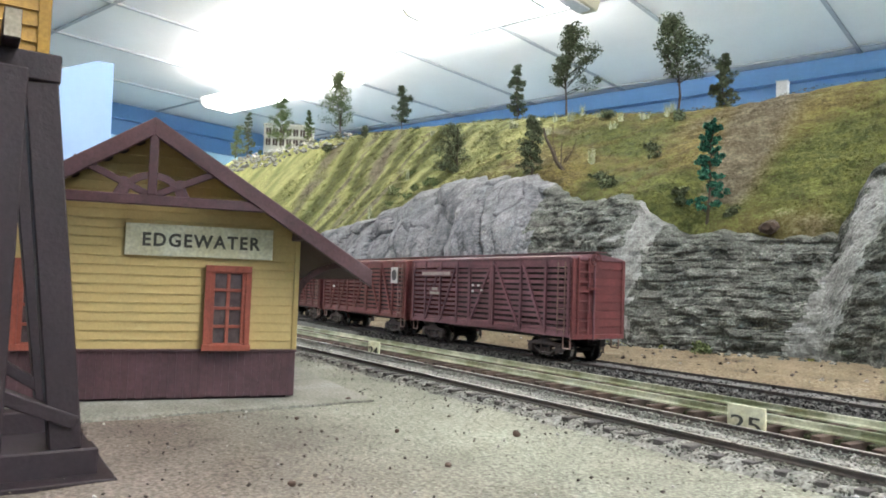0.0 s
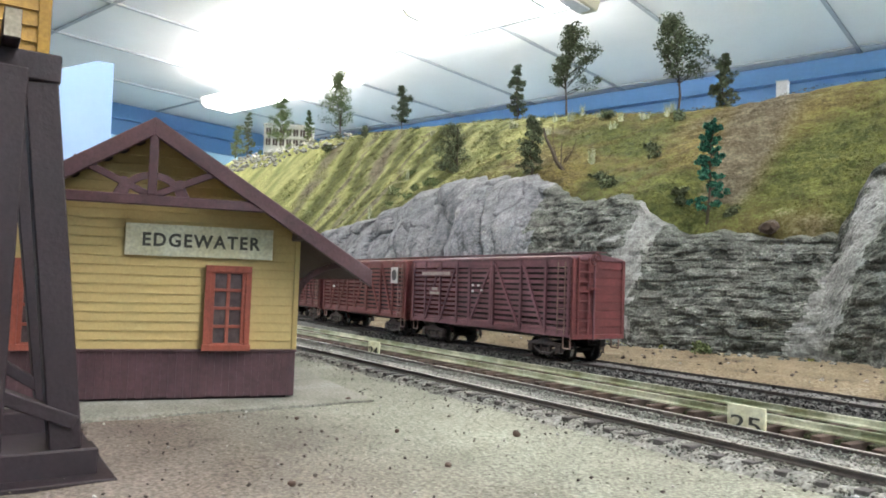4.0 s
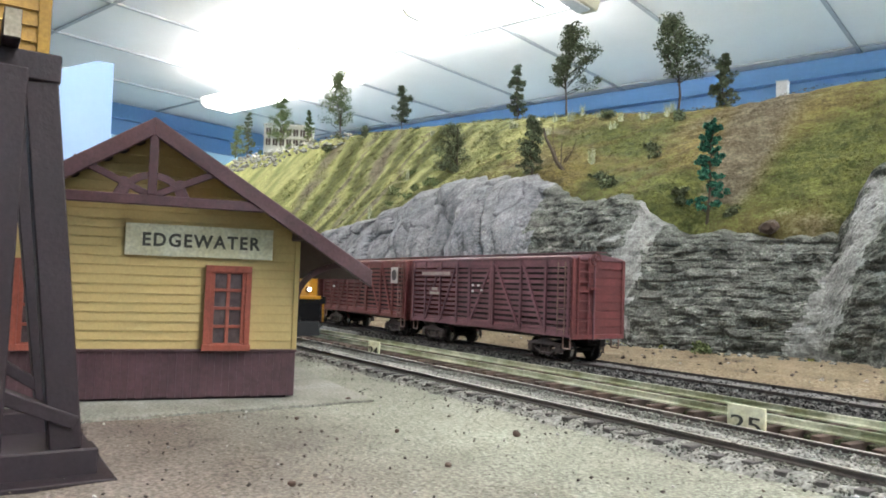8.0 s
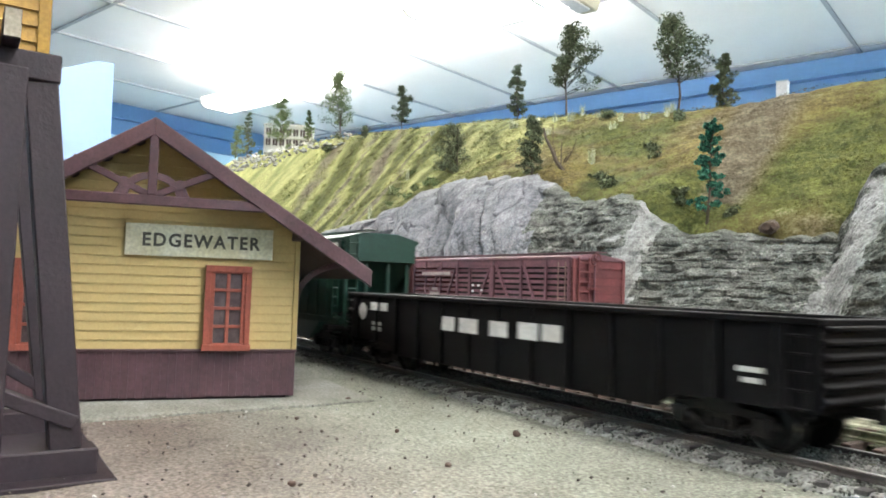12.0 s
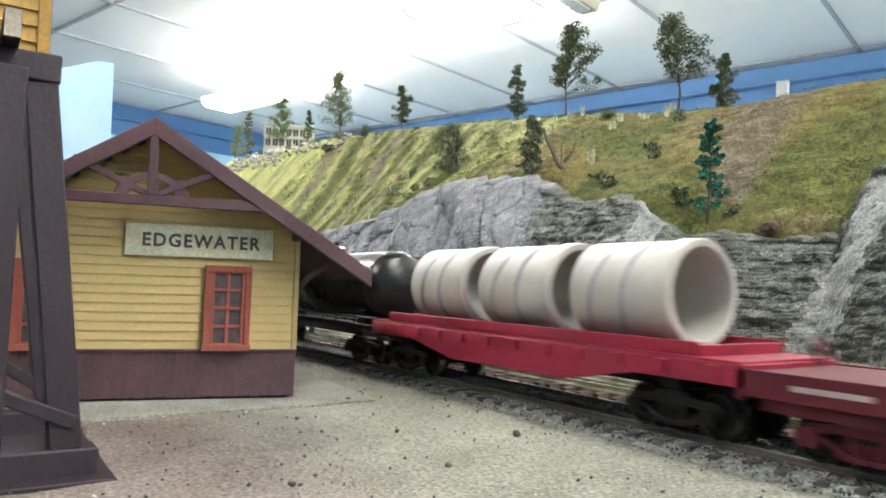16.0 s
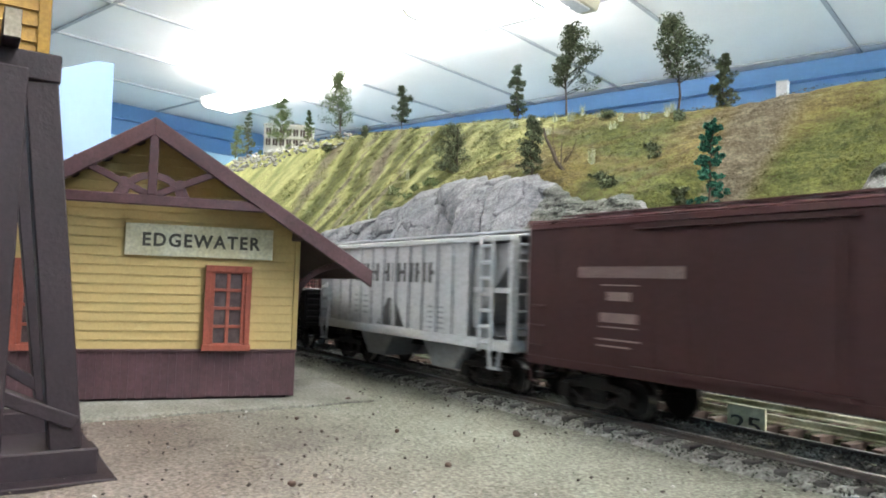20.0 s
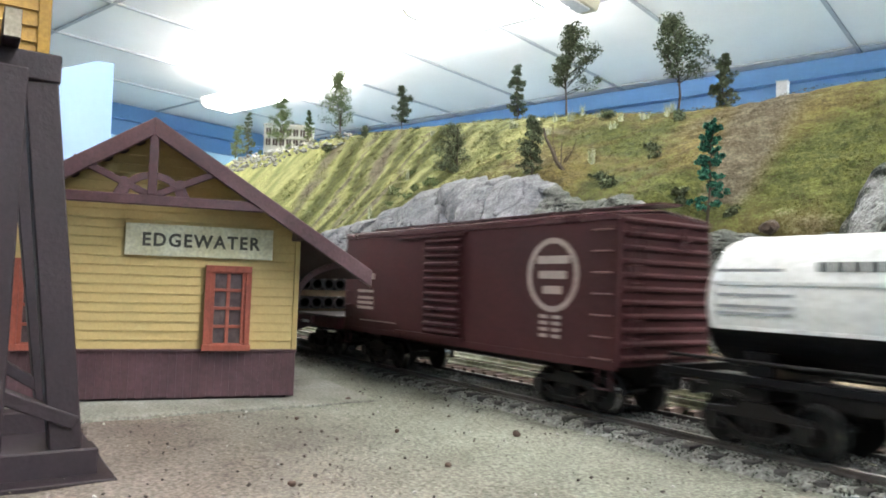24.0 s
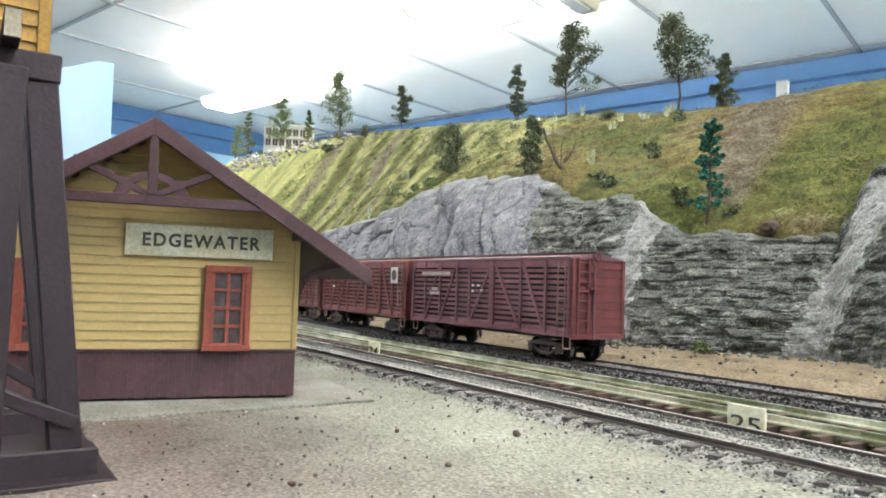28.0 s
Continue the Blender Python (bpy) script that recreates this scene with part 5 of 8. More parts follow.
def flat_body(car, L, w, top, fish, material, deck_mat, straight=30.0, end_h=4.2):
    """Fish-bellied side sills, deck boards and stake pockets."""
    for s in (-1, 1):
        bm = bmesh.new()
        y = s * w / 2
        pts = [(-L / 2, top - end_h), (-L / 2 + 26, top - end_h), (-straight, fish), (straight, fish), (L / 2 - 26, top - end_h), (L / 2, top - end_h), (L / 2, top), (-L / 2, top)]
        prism(bm, pts, "y", min(y, y - s * 1.2), max(y, y - s * 1.2))
        part("side_sill", bm, material, car, bevel=0.1)
        for k in range(12):
            x = -L / 2 + L * (k + 0.5) / 12
            bm = bmesh.new()
            box(bm, x - 1.1, x + 1.1, min(y, y + s * 0.9), max(y, y + s * 0.9), top - 3.0, top - 0.4)
            part("stake_pocket", bm, material, car, bevel=0.1)
    n = int(L / 6)
    for k in range(n):
        bm = bmesh.new()
        x = -L / 2 + L * k / n
        box(bm, x + 0.08, x + L / n - 0.08, -w / 2 + 0.1, w / 2 - 0.1, top - 0.2, top + 0.7)
        part("deck_board", bm, deck_mat, car)
    bm = bmesh.new()
    box(bm, -L / 2 + 1, L / 2 - 1, -w / 2 + 1.3, w / 2 - 1.3, top - 2.5, top - 0.25)
    part("underframe", bm, M["truck"], car)
    for s in (-1, 1):
        bm = bmesh.new()
        box(bm, s * L / 2 - 0.8, s * L / 2 + 0.8, -w / 2, w / 2, top - end_h, top + 0.2)
        part("end_sill", bm, material, car, bevel=0.1)


def gondola(name, label, L, w, z0, z1, material, posts, tint=None):
    car = thing(name, label, "gondola car")
    running_gear(car, L, L - 44)
    for s in (-1, 1):
        y = s * w / 2
        bm = bmesh.new()
        prism(bm, [(-L / 2, z0 + 4), (-L / 2 + 30, z0 + 3.4), (-L / 2 + 36, z0), (L / 2 - 36, z0), (L / 2 - 30, z0 + 3.4), (L / 2, z0 + 4), (L / 2, z1 - 1), (-L / 2, z1 - 1)], "y", min(y - s * 1.0, y - s * 1.8), max(y - s * 1.0, y - s * 1.8))
        part("side", bm, material, car)
        bm = bmesh.new()
        box(bm, -L / 2 - 0.5, L / 2 + 0.5, min(y - s * 2.4, y + s * 0.2), max(y - s * 2.4, y + s * 0.2), z1 - 1.3, z1)
        part("top_chord", bm, material, car, bevel=0.2)
        for k in range(posts):
            x = -L / 2 + L * (k + 0.5) / posts
            zz = z0 + (0.3 if abs(x) < L / 2 - 34 else 4)
            bm = bmesh.new()
            prism(bm, [(x - 1.3, zz), (x + 1.3, zz), (x + 1.0, z1 - 1.3), (x - 1.0, z1 - 1.3)], "y", min(y, y - s * 1.0), max(y, y - s * 1.0))
            part("side_post", bm, material, car, bevel=0.15)
        for x in (-L / 2 + 3, L / 2 - 3):
            ladder(car, x, y + s * 0.4, z0 + 3, z1 - 1.5, material, 5)
        corrugated_end(car, s * (L / 2 - 0.2), w - 1, z0 + 4, z1 - 0.6, 0, material, s, 6)
        bm = bmesh.new()
        box(bm, s * L / 2 - 0.7, s * L / 2 + 0.7, -w / 2, w / 2, z1 - 1.3, z1)
        part("top_chord", bm, material, car, bevel=0.2)
    bm = bmesh.new()
    box(bm, -L / 2, L / 2, -w / 2 + 1.8, w / 2 - 1.8, z0 + 4, z0 + 5.2)
    part("floor", bm, material, car)
    brake_wheel(car, -L / 2 - 2.0, -6, z1 - 3, material)
    return car


def tank_car(name, label, L, tank_L, r, zc, material, frame_mat, moving=True):
    car = thing(name, label, "tank car")
    running_gear(car, L, L - 40)
    bm = bmesh.new()
    h = tank_L / 2
    lathe(bm, [(0.01, -h), (r * 0.45, -h + 0.5), (r * 0.78, -h + 1.8), (r * 0.95, -h + 4.0), (r, -h + 6.5), (r, h - 6.5), (r * 0.95, h - 4.0), (r * 0.78, h - 1.8), (r * 0.45, h - 0.5), (0.01, h)], axis="x", n=48, close=False, at=(0, 0, zc))
    part("tank", bm, material, car, smooth=True)
    for x in (-h + 7, -h * 0.36, h * 0.36, h - 7):
        bm = bmesh.new()
        lathe(bm, [(r - 0.1, x - 0.8), (r + 0.16, x - 0.7), (r + 0.16, x + 0.7), (r - 0.1, x + 0.8)], axis="x", n=48, close=False, at=(0, 0, zc))
        part("tank_band", bm, material, car, smooth=True)
    for s in (-1, 1):
        bm = bmesh.new()
        box(bm, -L / 2, L / 2, s * 15.5 - 0.5, s * 15.5 + 0.5, 13.2, 14.6)
        part("side_sill", bm, frame_mat, car, bevel=0.1)
        bm = bmesh.new()
        box(bm, s * L / 2 - 0.8, s * L / 2 + 0.8, -16, 16, 11.5, 14.6)
        part("end_sill", bm, frame_mat, car, bevel=0.1)
        for k in range(10):
            x = -L / 2 + 4 + (L - 8) * k / 9
            bm = bmesh.new()
            rod(bm, (x, s * 15.5, 14.6), (x, s * 15.5, 17.2), 0.28, 6)
            part("rail_post", bm, frame_mat, car)
        bm = bmesh.new()
        rod(bm, (-L / 2 + 2, s * 15.5, 17.2), (L / 2 - 2, s * 15.5, 17.2), 0.4, 8)
        for x in (-L / 2 + 2, L / 2 - 2):
            rod(bm, (x, s * 15.5, 17.2), (x, s * 15.5, 10), 0.35, 6)
        part("hand_rail", bm, frame_mat, car)
        bm = bmesh.new()
        box(bm, s * (h - 14) - 3, s * (h - 14) + 3, -11, 11, 12, zc - r * 0.72)
        part("saddle", bm, frame_mat, car, bevel=0.2)
    bm = bmesh.new()
    for y in (-14.0, 14.0):
        box(bm, -L / 2 + 2, L / 2 - 2, y - 1.4, y + 1.4, 12.6, 13.2)
    part("side_walk", bm, frame_mat, car)
    return car


# ---- the passing train, front to back: each car with the place of its middle in the train ----
def hood_box(bm, x0, x1, w, z0, z1, slope=0.0, cut=1.6):
    prism(bm, [(-w / 2, z0), (w / 2, z0), (w / 2, z1 - cut), (w / 2 - cut - slope, z1), (-w / 2 + cut + slope, z1), (-w / 2, z1 - cut)], "x", x0, x1)


def build_locomotive():
    lo = thing("locomotive", "dark blue diesel locomotive with yellow nose, headlights lit", "locomotive")
    B, Y, K = M["blue_loco"], M["yellow_loco"], M["black"]
    bm = bmesh.new()
    box(bm, -126.5, 103, -17.5, 17.5, 18.2, 22.0)
    part("frame", bm, K, lo, bevel=0.2)
    for s in (-1, 1):
        bm = bmesh.new()
        box(bm, -126.5, 90, s * 17.8 - 0.35, s * 17.8 + 0.35, 20.6, 23.0)
        part("sill_stripe", bm, M["yellow_faded"], lo, "yellow walkway edge")
    # engine hood in three lengths and the radiator section
    bm = bmesh.new()
    hood_box(bm, -121.5, 50, 25, 22, 42.5, 0, 0.4)
    part("lower_hood", bm, B, lo, bevel=0.3)
    bm = bmesh.new()
    hood_box(bm, -46, -8, 25, 42.5, 49.6, 2.0, 3.0)
    part("engine_hood", bm, B, lo, bevel=0.25)
    bm = bmesh.new()
    hood_box(bm, -8, 50, 27, 42.5, 53.0, 0, 1.2)
    part("dynamic_brake_hood", bm, B, lo, bevel=0.3)
    bm = bmesh.new()
    prism(bm, [(-12.5, 42.5), (12.5, 42.5), (17.2, 48.0), (17.2, 50.4), (14.0, 52.8), (-14.0, 52.8), (-17.2, 50.4), (-17.2, 48.0)], "x", -115, -55)
    rad = part("radiator", bm, B, lo, bevel=0.3)
    for s in (-1, 1):
        bm = bmesh.new()
        prism(bm, [(s * 12.75, 42.9), (s * 17.3, 47.9), (s * 17.35, 47.7), (s * 12.8, 42.7)], "x", -112, -60)
        part("intake_screen", bm, K, rad)
        bm = bmesh.new()
        prism(bm, [(s * 14.1, 52.9), (s * 17.15, 50.6), (s * 17.3, 50.8), (s * 14.2, 53.1)], "x", -108, -58)
        part("radiator_shutter", bm, B, rad)
        bm = bmesh.new()
        prism(bm, [(s * 7.6, 49.7), (s * 11.9, 46.9), (s * 12.1, 47.0), (s * 7.7, 50.0)], "x", -44, -10)
        part("hood_shoulder", bm, B, lo)
    for x in (-100, -84, -68):
        bm = bmesh.new()
        lathe(bm, [(6.2, 52.8), (6.2, 53.8), (5.4, 54.0)], n=24, at=(x, 0, 0))
        part("roof_fan", bm, K, lo)
    for x, w in ((-30, 9), (-18, 6), (12, 12), (30, 10)):
        bm = bmesh.new()
        box(bm, x - w / 2, x + w / 2, -6, 6, 49.5 if x < -8 else 53, (51.4 if x < -8 else 54.4))
        part("roof_hatch", bm, K, lo, bevel=0.3)
    # horn on the hood
    bm = bmesh.new()
    for y, l in ((-2.2, 5), (0, 7), (2.2, 5)):
        rod(bm, (2, y, 57), (2 + l, y, 57), 0.5, 8, 1.1)
        rod(bm, (0, y, 57), (2, y, 57), 0.5, 8)
    rod(bm, (1, -3, 56.3), (1, 3, 56.3), 0.4, 6)
    rod(bm, (1, 0, 53), (1, 0, 56.5), 0.5, 6)
    part("horn", bm, K, lo)
    # doors, hinges and latches along the hood
    for s in (-1, 1):
        for k in range(20):
            x = -108 + 7.9 * k
            bm = bmesh.new()
            box(bm, x - 3.6, x + 3.6, s * 12.55 - 0.12, s * 12.55 + 0.12, 23.5, 33.6)
            part("hood_door", bm, B, lo, bevel=0.08)
            bm = bmesh.new()
            box(bm, x - 3.6, x + 3.6, s * 12.55 - 0.12, s * 12.55 + 0.12, 34.4, 41.8)
            part("hood_door", bm, B, lo, bevel=0.08)
        bm = bmesh.new()
        box(bm, -114, 48, s * 12.7 - 0.18, s * 12.7 + 0.18, 33.75, 34.15)
        part("hand_hold", bm, M["galv"], lo)
        for x in (-44, -36, -28, -20, -12, 4, 20, 36):
            bm = bmesh.new()
            box(bm, x - 0.9, x + 0.9, s * 12.6 - 0.3, s * 12.6 + 0.3, 44.4 if x < -8 else 46, 45.4 if x < -8 else 47)
            part("latch", bm, M["galv"], lo)
        # handrail and stanchions
        bm = bmesh.new()
        rod(bm, (-124, s * 17.3, 34.0), (48, s * 17.3, 34.0), 0.3, 6)
        part("handrail", bm, B, lo)
        for k in range(10):
            x = -122 + 18.6 * k
            bm = bmesh.new()
            rod(bm, (x, s * 17.3, 22), (x, s * 17.3, 34.0), 0.3, 6)
            part("stanchion", bm, B, lo)
    # cab
    bm = bmesh.new()
    prism(bm, [(-17.6, 22), (17.6, 22), (17.6, 48.6), (13.2, 54.4), (-13.2, 54.4), (-17.6, 48.6)], "x", 50, 75)
    cab = part("cab", bm, B, lo, bevel=0.3)
    # cab roof coloured pale for the ceiling lights mirrored on its slopes
    bm = bmesh.new()
    prism(bm, [(-18.0, 48.7), (-13.3, 54.8), (13.3, 54.8), (18.0, 48.7), (18.0, 49.3), (13.5, 55.4), (-13.5, 55.4), (-18.0, 49.3)], "x", 49, 77)
    part("cab_roof", bm, M["roof_white"], cab, "cab roof, pale grey from a painted ceiling reflection", bevel=0.15)
    for s in (-1, 1):
        bm = bmesh.new()
        box(bm, 52.5, 71.5, s * 17.7 - 0.25, s * 17.7 + 0.25, 41.4, 48.2)
        w = part("side_window", bm, K, cab)
        for x in (54, 60.4, 66.8):
            bm = bmesh.new()
            box(bm, x, x + 4.2, s * 17.95 - 0.12, s * 17.95 + 0.12, 42.2, 47.6)
            part("pane", bm, M["cab_glass"], w)
        bm = bmesh.new()
        box(bm, 72.4, 74.4, s * 17.75 - 0.15, s * 17.75 + 0.15, 41.4, 48.0)
        part("door_pane", bm, M["cab_glass"], cab)
        for z in (23.8, 30.8):
            bm = bmesh.new()
            box(bm, 76, 81, s * 17.75 - 0.2, s * 17.75 + 0.2, z, z + 0.5)
            part("trim_strip", bm, B, cab)
    bm = bmesh.new()
    prism(bm, [(75, 40), (75, 53.6), (77.0, 53.0), (79.2, 44.0)], "y", -17, 17)
    front = part("cab_front", bm, B, lo, bevel=0.3)
    for s in (-1, 1):
        bm = bmesh.new()
        prism(bm, [(79.1, 44.8), (77.7, 50.6), (78.0, 50.7), (79.4, 44.9)], "y", s * 8.6 - 6.8, s * 8.6 + 6.8)
        part("windshield", bm, M["windshield"] if s < 0 else M["cab_glass"], front, "windshield pane, the near one paled by a painted reflection")
    # number boxes and upper headlight
    bm = bmesh.new()
    prism(bm, [(76.6, 51.0), (76.2, 54.4), (78.2, 54.0), (78.8, 51.2)], "y", -11, 11)
    part("number_box", bm, M["roof_white"], lo, bevel=0.2)
    # short hood, then the nose
    bm = bmesh.new()
    box(bm, 75.2, 87.8, -17.4, 17.4, 22, 41.4)
    part("short_hood", bm, B, lo, bevel=0.4)
    bm = bmesh.new()
    prism(bm, [(84, 22.0), (102, 22.0), (99.6, 38.6), (96.4, 42.6), (88, 44.4), (84, 44.4)], "y", -9.6, 9.6)
    nose = part("nose", bm, Y, lo, bevel=0.6)
    for s in (-1, 1):
        bm = bmesh.new()
        prism(bm, [(s * 9.6, 22), (s * 17.4, 22), (s * 17.4, 40.2), (s * 9.6, 41.0)], "x", 88.0, 92)
        part("nose_side", bm, Y, lo, bevel=0.4)
        bm = bmesh.new()
        prism(bm, [(92, s * 9.6), (92, s * 17.0), (98.5, s * 11.5), (101, s * 9.6)], "z", 22, 36)
        part("nose_corner", bm, Y, lo, bevel=0.3)
    bm = bmesh.new()
    box(bm, 100.2, 101.0, -5.2, 5.2, 33.2, 35.8)
    part("emblem", bm, M["yellow_faded"], nose, "faded emblem plate on the nose")
    bm = bmesh.new()
    box(bm, 100.9, 101.2, -4.6, 4.6, 33.7, 35.3)
    part("emblem_bar", bm, M["decal_dark"], nose)
    for y, z, x, r in ((-1.5, 52.6, 79.8, 0.9), (1.5, 52.6, 79.8, 0.9), (-8.0, 25.6, 103.2, 1.05), (8.0, 25.6, 103.2, 1.05)):
        bm = bmesh.new()
        lathe(bm, [(r + 0.5, x - 1.6), (r + 0.5, x), (r, x)], axis="x", n=16, at=(0, y, z))
        h = part("headlight", bm, K, lo)
        bm = bmesh.new()
        lathe(bm, [(r, x - 0.1), (r * 0.7, x + 0.35), (0.05, x + 0.5)], axis="x", n=16, at=(0, y, z))
        part("lens", bm, M["lamp_on"], h, "lit warm headlight lens", smooth=True)
    # pilot, anticlimber, steps
    bm = bmesh.new()
    box(bm, 98, 103.6, -11, 14.5, 20.6, 22.4)
    part("anticlimber", bm, Y, lo, bevel=0.3)
    for s in (-1, 1):
        bm = bmesh.new()
        box(bm, (101.5 if s > 0 else -124) - 1, (101.5 if s > 0 else -124) + 1, -15, 15, 9.5, 20.2)
        part("pilot_plate", bm, K, lo, bevel=0.2)
        bm = bmesh.new()
        e = 102.0 if s > 0 else 123.5
        prism(bm, [(s * e, 9.5), (s * e, 3.0), (s * (e + 3.5), 2.0), (s * (e + 2), 9.5)], "y", -14, 14)
        part("snow_plow", bm, K, lo, bevel=0.2)
        part("coupler", CAR["coupler"], None, lo, at=at(104 if s > 0 else -127, 0, 1.5, 0, 0, 0 if s > 0 else 180))
        e = 94.0 if s > 0 else -116.0
        for q in (-1, 1):
            bm = bmesh.new()
            for z in (6.5, 11, 15.5, 20):
                box(bm, e - 3, e + 3, q * 17 - 1.5, q * 17 + 1.5, z - 0.3, z + 0.3)
            for dx in (-3.2, 3.2):
                box(bm, e + dx - 0.3, e + dx + 0.3, q * 15.6 - 0.4, q * 15.6 + 0.4, 6, 21)
            part("steps", bm, K, lo)
            for dx in (-5.2, 4.2):
                bm = bmesh.new()
                x = e + dx
                rod(bm, (x, q * 18.2, 8.5), (x, q * 18.2, 33 if s < 0 else 22), 0.36, 8)
                if s < 0:
                    rod(bm, (x, q * 18.2, 33), (x - s * 2, q * 14, 34.5), 0.5, 8)
                part("grab_rail", bm, M["yellow_loco"], lo, "yellow grab rail")
    bm = bmesh.new()
    rod(bm, (-127.0, -15, 32), (-127.0, 15, 32), 0.5, 8)
    for y in (-15, -5, 5, 15):
        rod(bm, (-127.0, y, 22), (-127.0, y, 32), 0.5, 8)
    part("end_rail", bm, M["yellow_loco"], lo)
    # fuel tank, air tanks, trucks
    bm = bmesh.new()
    prism(bm, [(-15.5, 15.0), (15.5, 15.0), (15.5, 6.5), (12.5, 3.2), (-12.5, 3.2), (-15.5, 6.5)], "x", -60, 20)
    tank = part("fuel_tank", bm, K, lo, bevel=0.4)
    for s in (-1, 1):
        bm = bmesh.new()
        box(bm, -62, 22, s * 15.7 - 0.25, s * 15.7 + 0.25, 14.2, 14.8)
        part("tank_lip", bm, M["galv"], tank)
        for x0, x1 in ((-56, -30), (-18, 20)):
            bm = bmesh.new()
            lathe(bm, [(0.3, x0), (1.9, x0 + 1), (1.9, x1 - 1), (0.3, x1)], axis="x", n=16, at=(0, s * 15.6, 17.4))
            part("air_reservoir", bm, M["black"], lo, smooth=True)
    for cx in (57.0, -96.0):
        bm = bmesh.new()
        box(bm, -28, 28, -9, 9, 8, 17)
        tr = part("truck", bm, M["truck"], lo, at=at(cx, 0, 0))
        for s in (-1, 1):
            bm = bmesh.new()
            y0, y1 = sorted((s * 11.2, s * 13.6))
            prism(bm, [(-33, 9.5), (-33, 12.5), (-26, 13.5), (-18, 11.5), (-8, 14), (8, 14), (18, 11.5), (26, 13.5), (33, 12.5), (33, 9.5), (27, 7.2), (20, 8.0), (12, 6.0), (-12, 6.0), (-20, 8.0), (-27, 7.2)], "y", y0, y1)
            for x in (-24, 0, 24):
                y2, y3 = sorted((s * 13.6, s * 15.2))
                box(bm, x - 2.6, x + 2.6, y2, y3, 4.2, 8.6)
            for x in (-12, 12):
                rod(bm, (x, s * 13.8, 8.4), (x, s * 13.8, 12.8), 1.7, 12)
            rod(bm, (-30, s * 14, 14.6), (30, s * 14, 14.6), 0.5, 6)
            part("sideframe", bm, M["truck"], tr, bevel=0.2)
        for x in (-24, 0, 24):
            w = part("wheelset", CAR["loco_wheelset"], None, tr)
            w.matrix_parent_inverse = at(x, 0, 0)
            LOCO_WHEELS.append(w)
    # large painted letters as plain shapes, number bars under the cab window
    y0, y1 = -12.85, -12.66
    half = [(-38.6 + math.cos(radians(q)) * 13.0, 34 + math.sin(radians(q)) * 7.1) for q in range(90, 271, 15)]
    for rows in (half,
                 [(-37.2, 27), (-33.0, 41), (-26.6, 41), (-30.8, 27)],
                 [(-29.0, 27), (-22.0, 34), (-25.4, 41), (-9.0, 41), (-9.0, 37.6), (-13.4, 34), (-9.0, 30.4), (-9.0, 27)]):
        bm = bmesh.new()
        prism(bm, rows, "y", y0, y1)
        part("painted_block", bm, M["yellow_faded"], lo, "large yellow painted shape")
    decals(lo, text_row(54.5, 71.5, 36.2, 40.4, 4, 0.2), M["yellow_faded"], -17.7, "number_bars")
    bm = bmesh.new()
    prism(bm, [(55, 34.8), (62, 34.8), (64, 33.6), (72, 33.4), (64, 32.2), (62, 33.4), (55, 33.2)], "y", -17.85, -17.66)
    part("swoosh", bm, M["decal_yellow"], lo)
    decals(lo, [(84 - 3, 84, 24.6, 27.4)], M["decal"], -17.9, "small_placard")
    decals(lo, [(-107, -102, 28, 31)], M["decal"], -12.75, "small_placard")
    decals(lo, [(25 + i * 5, 28.5 + i * 5, z, z + 0.4) for i in range(2) for z in (27, 28.2, 29.4)], M["decal"], -12.75)
    return lo


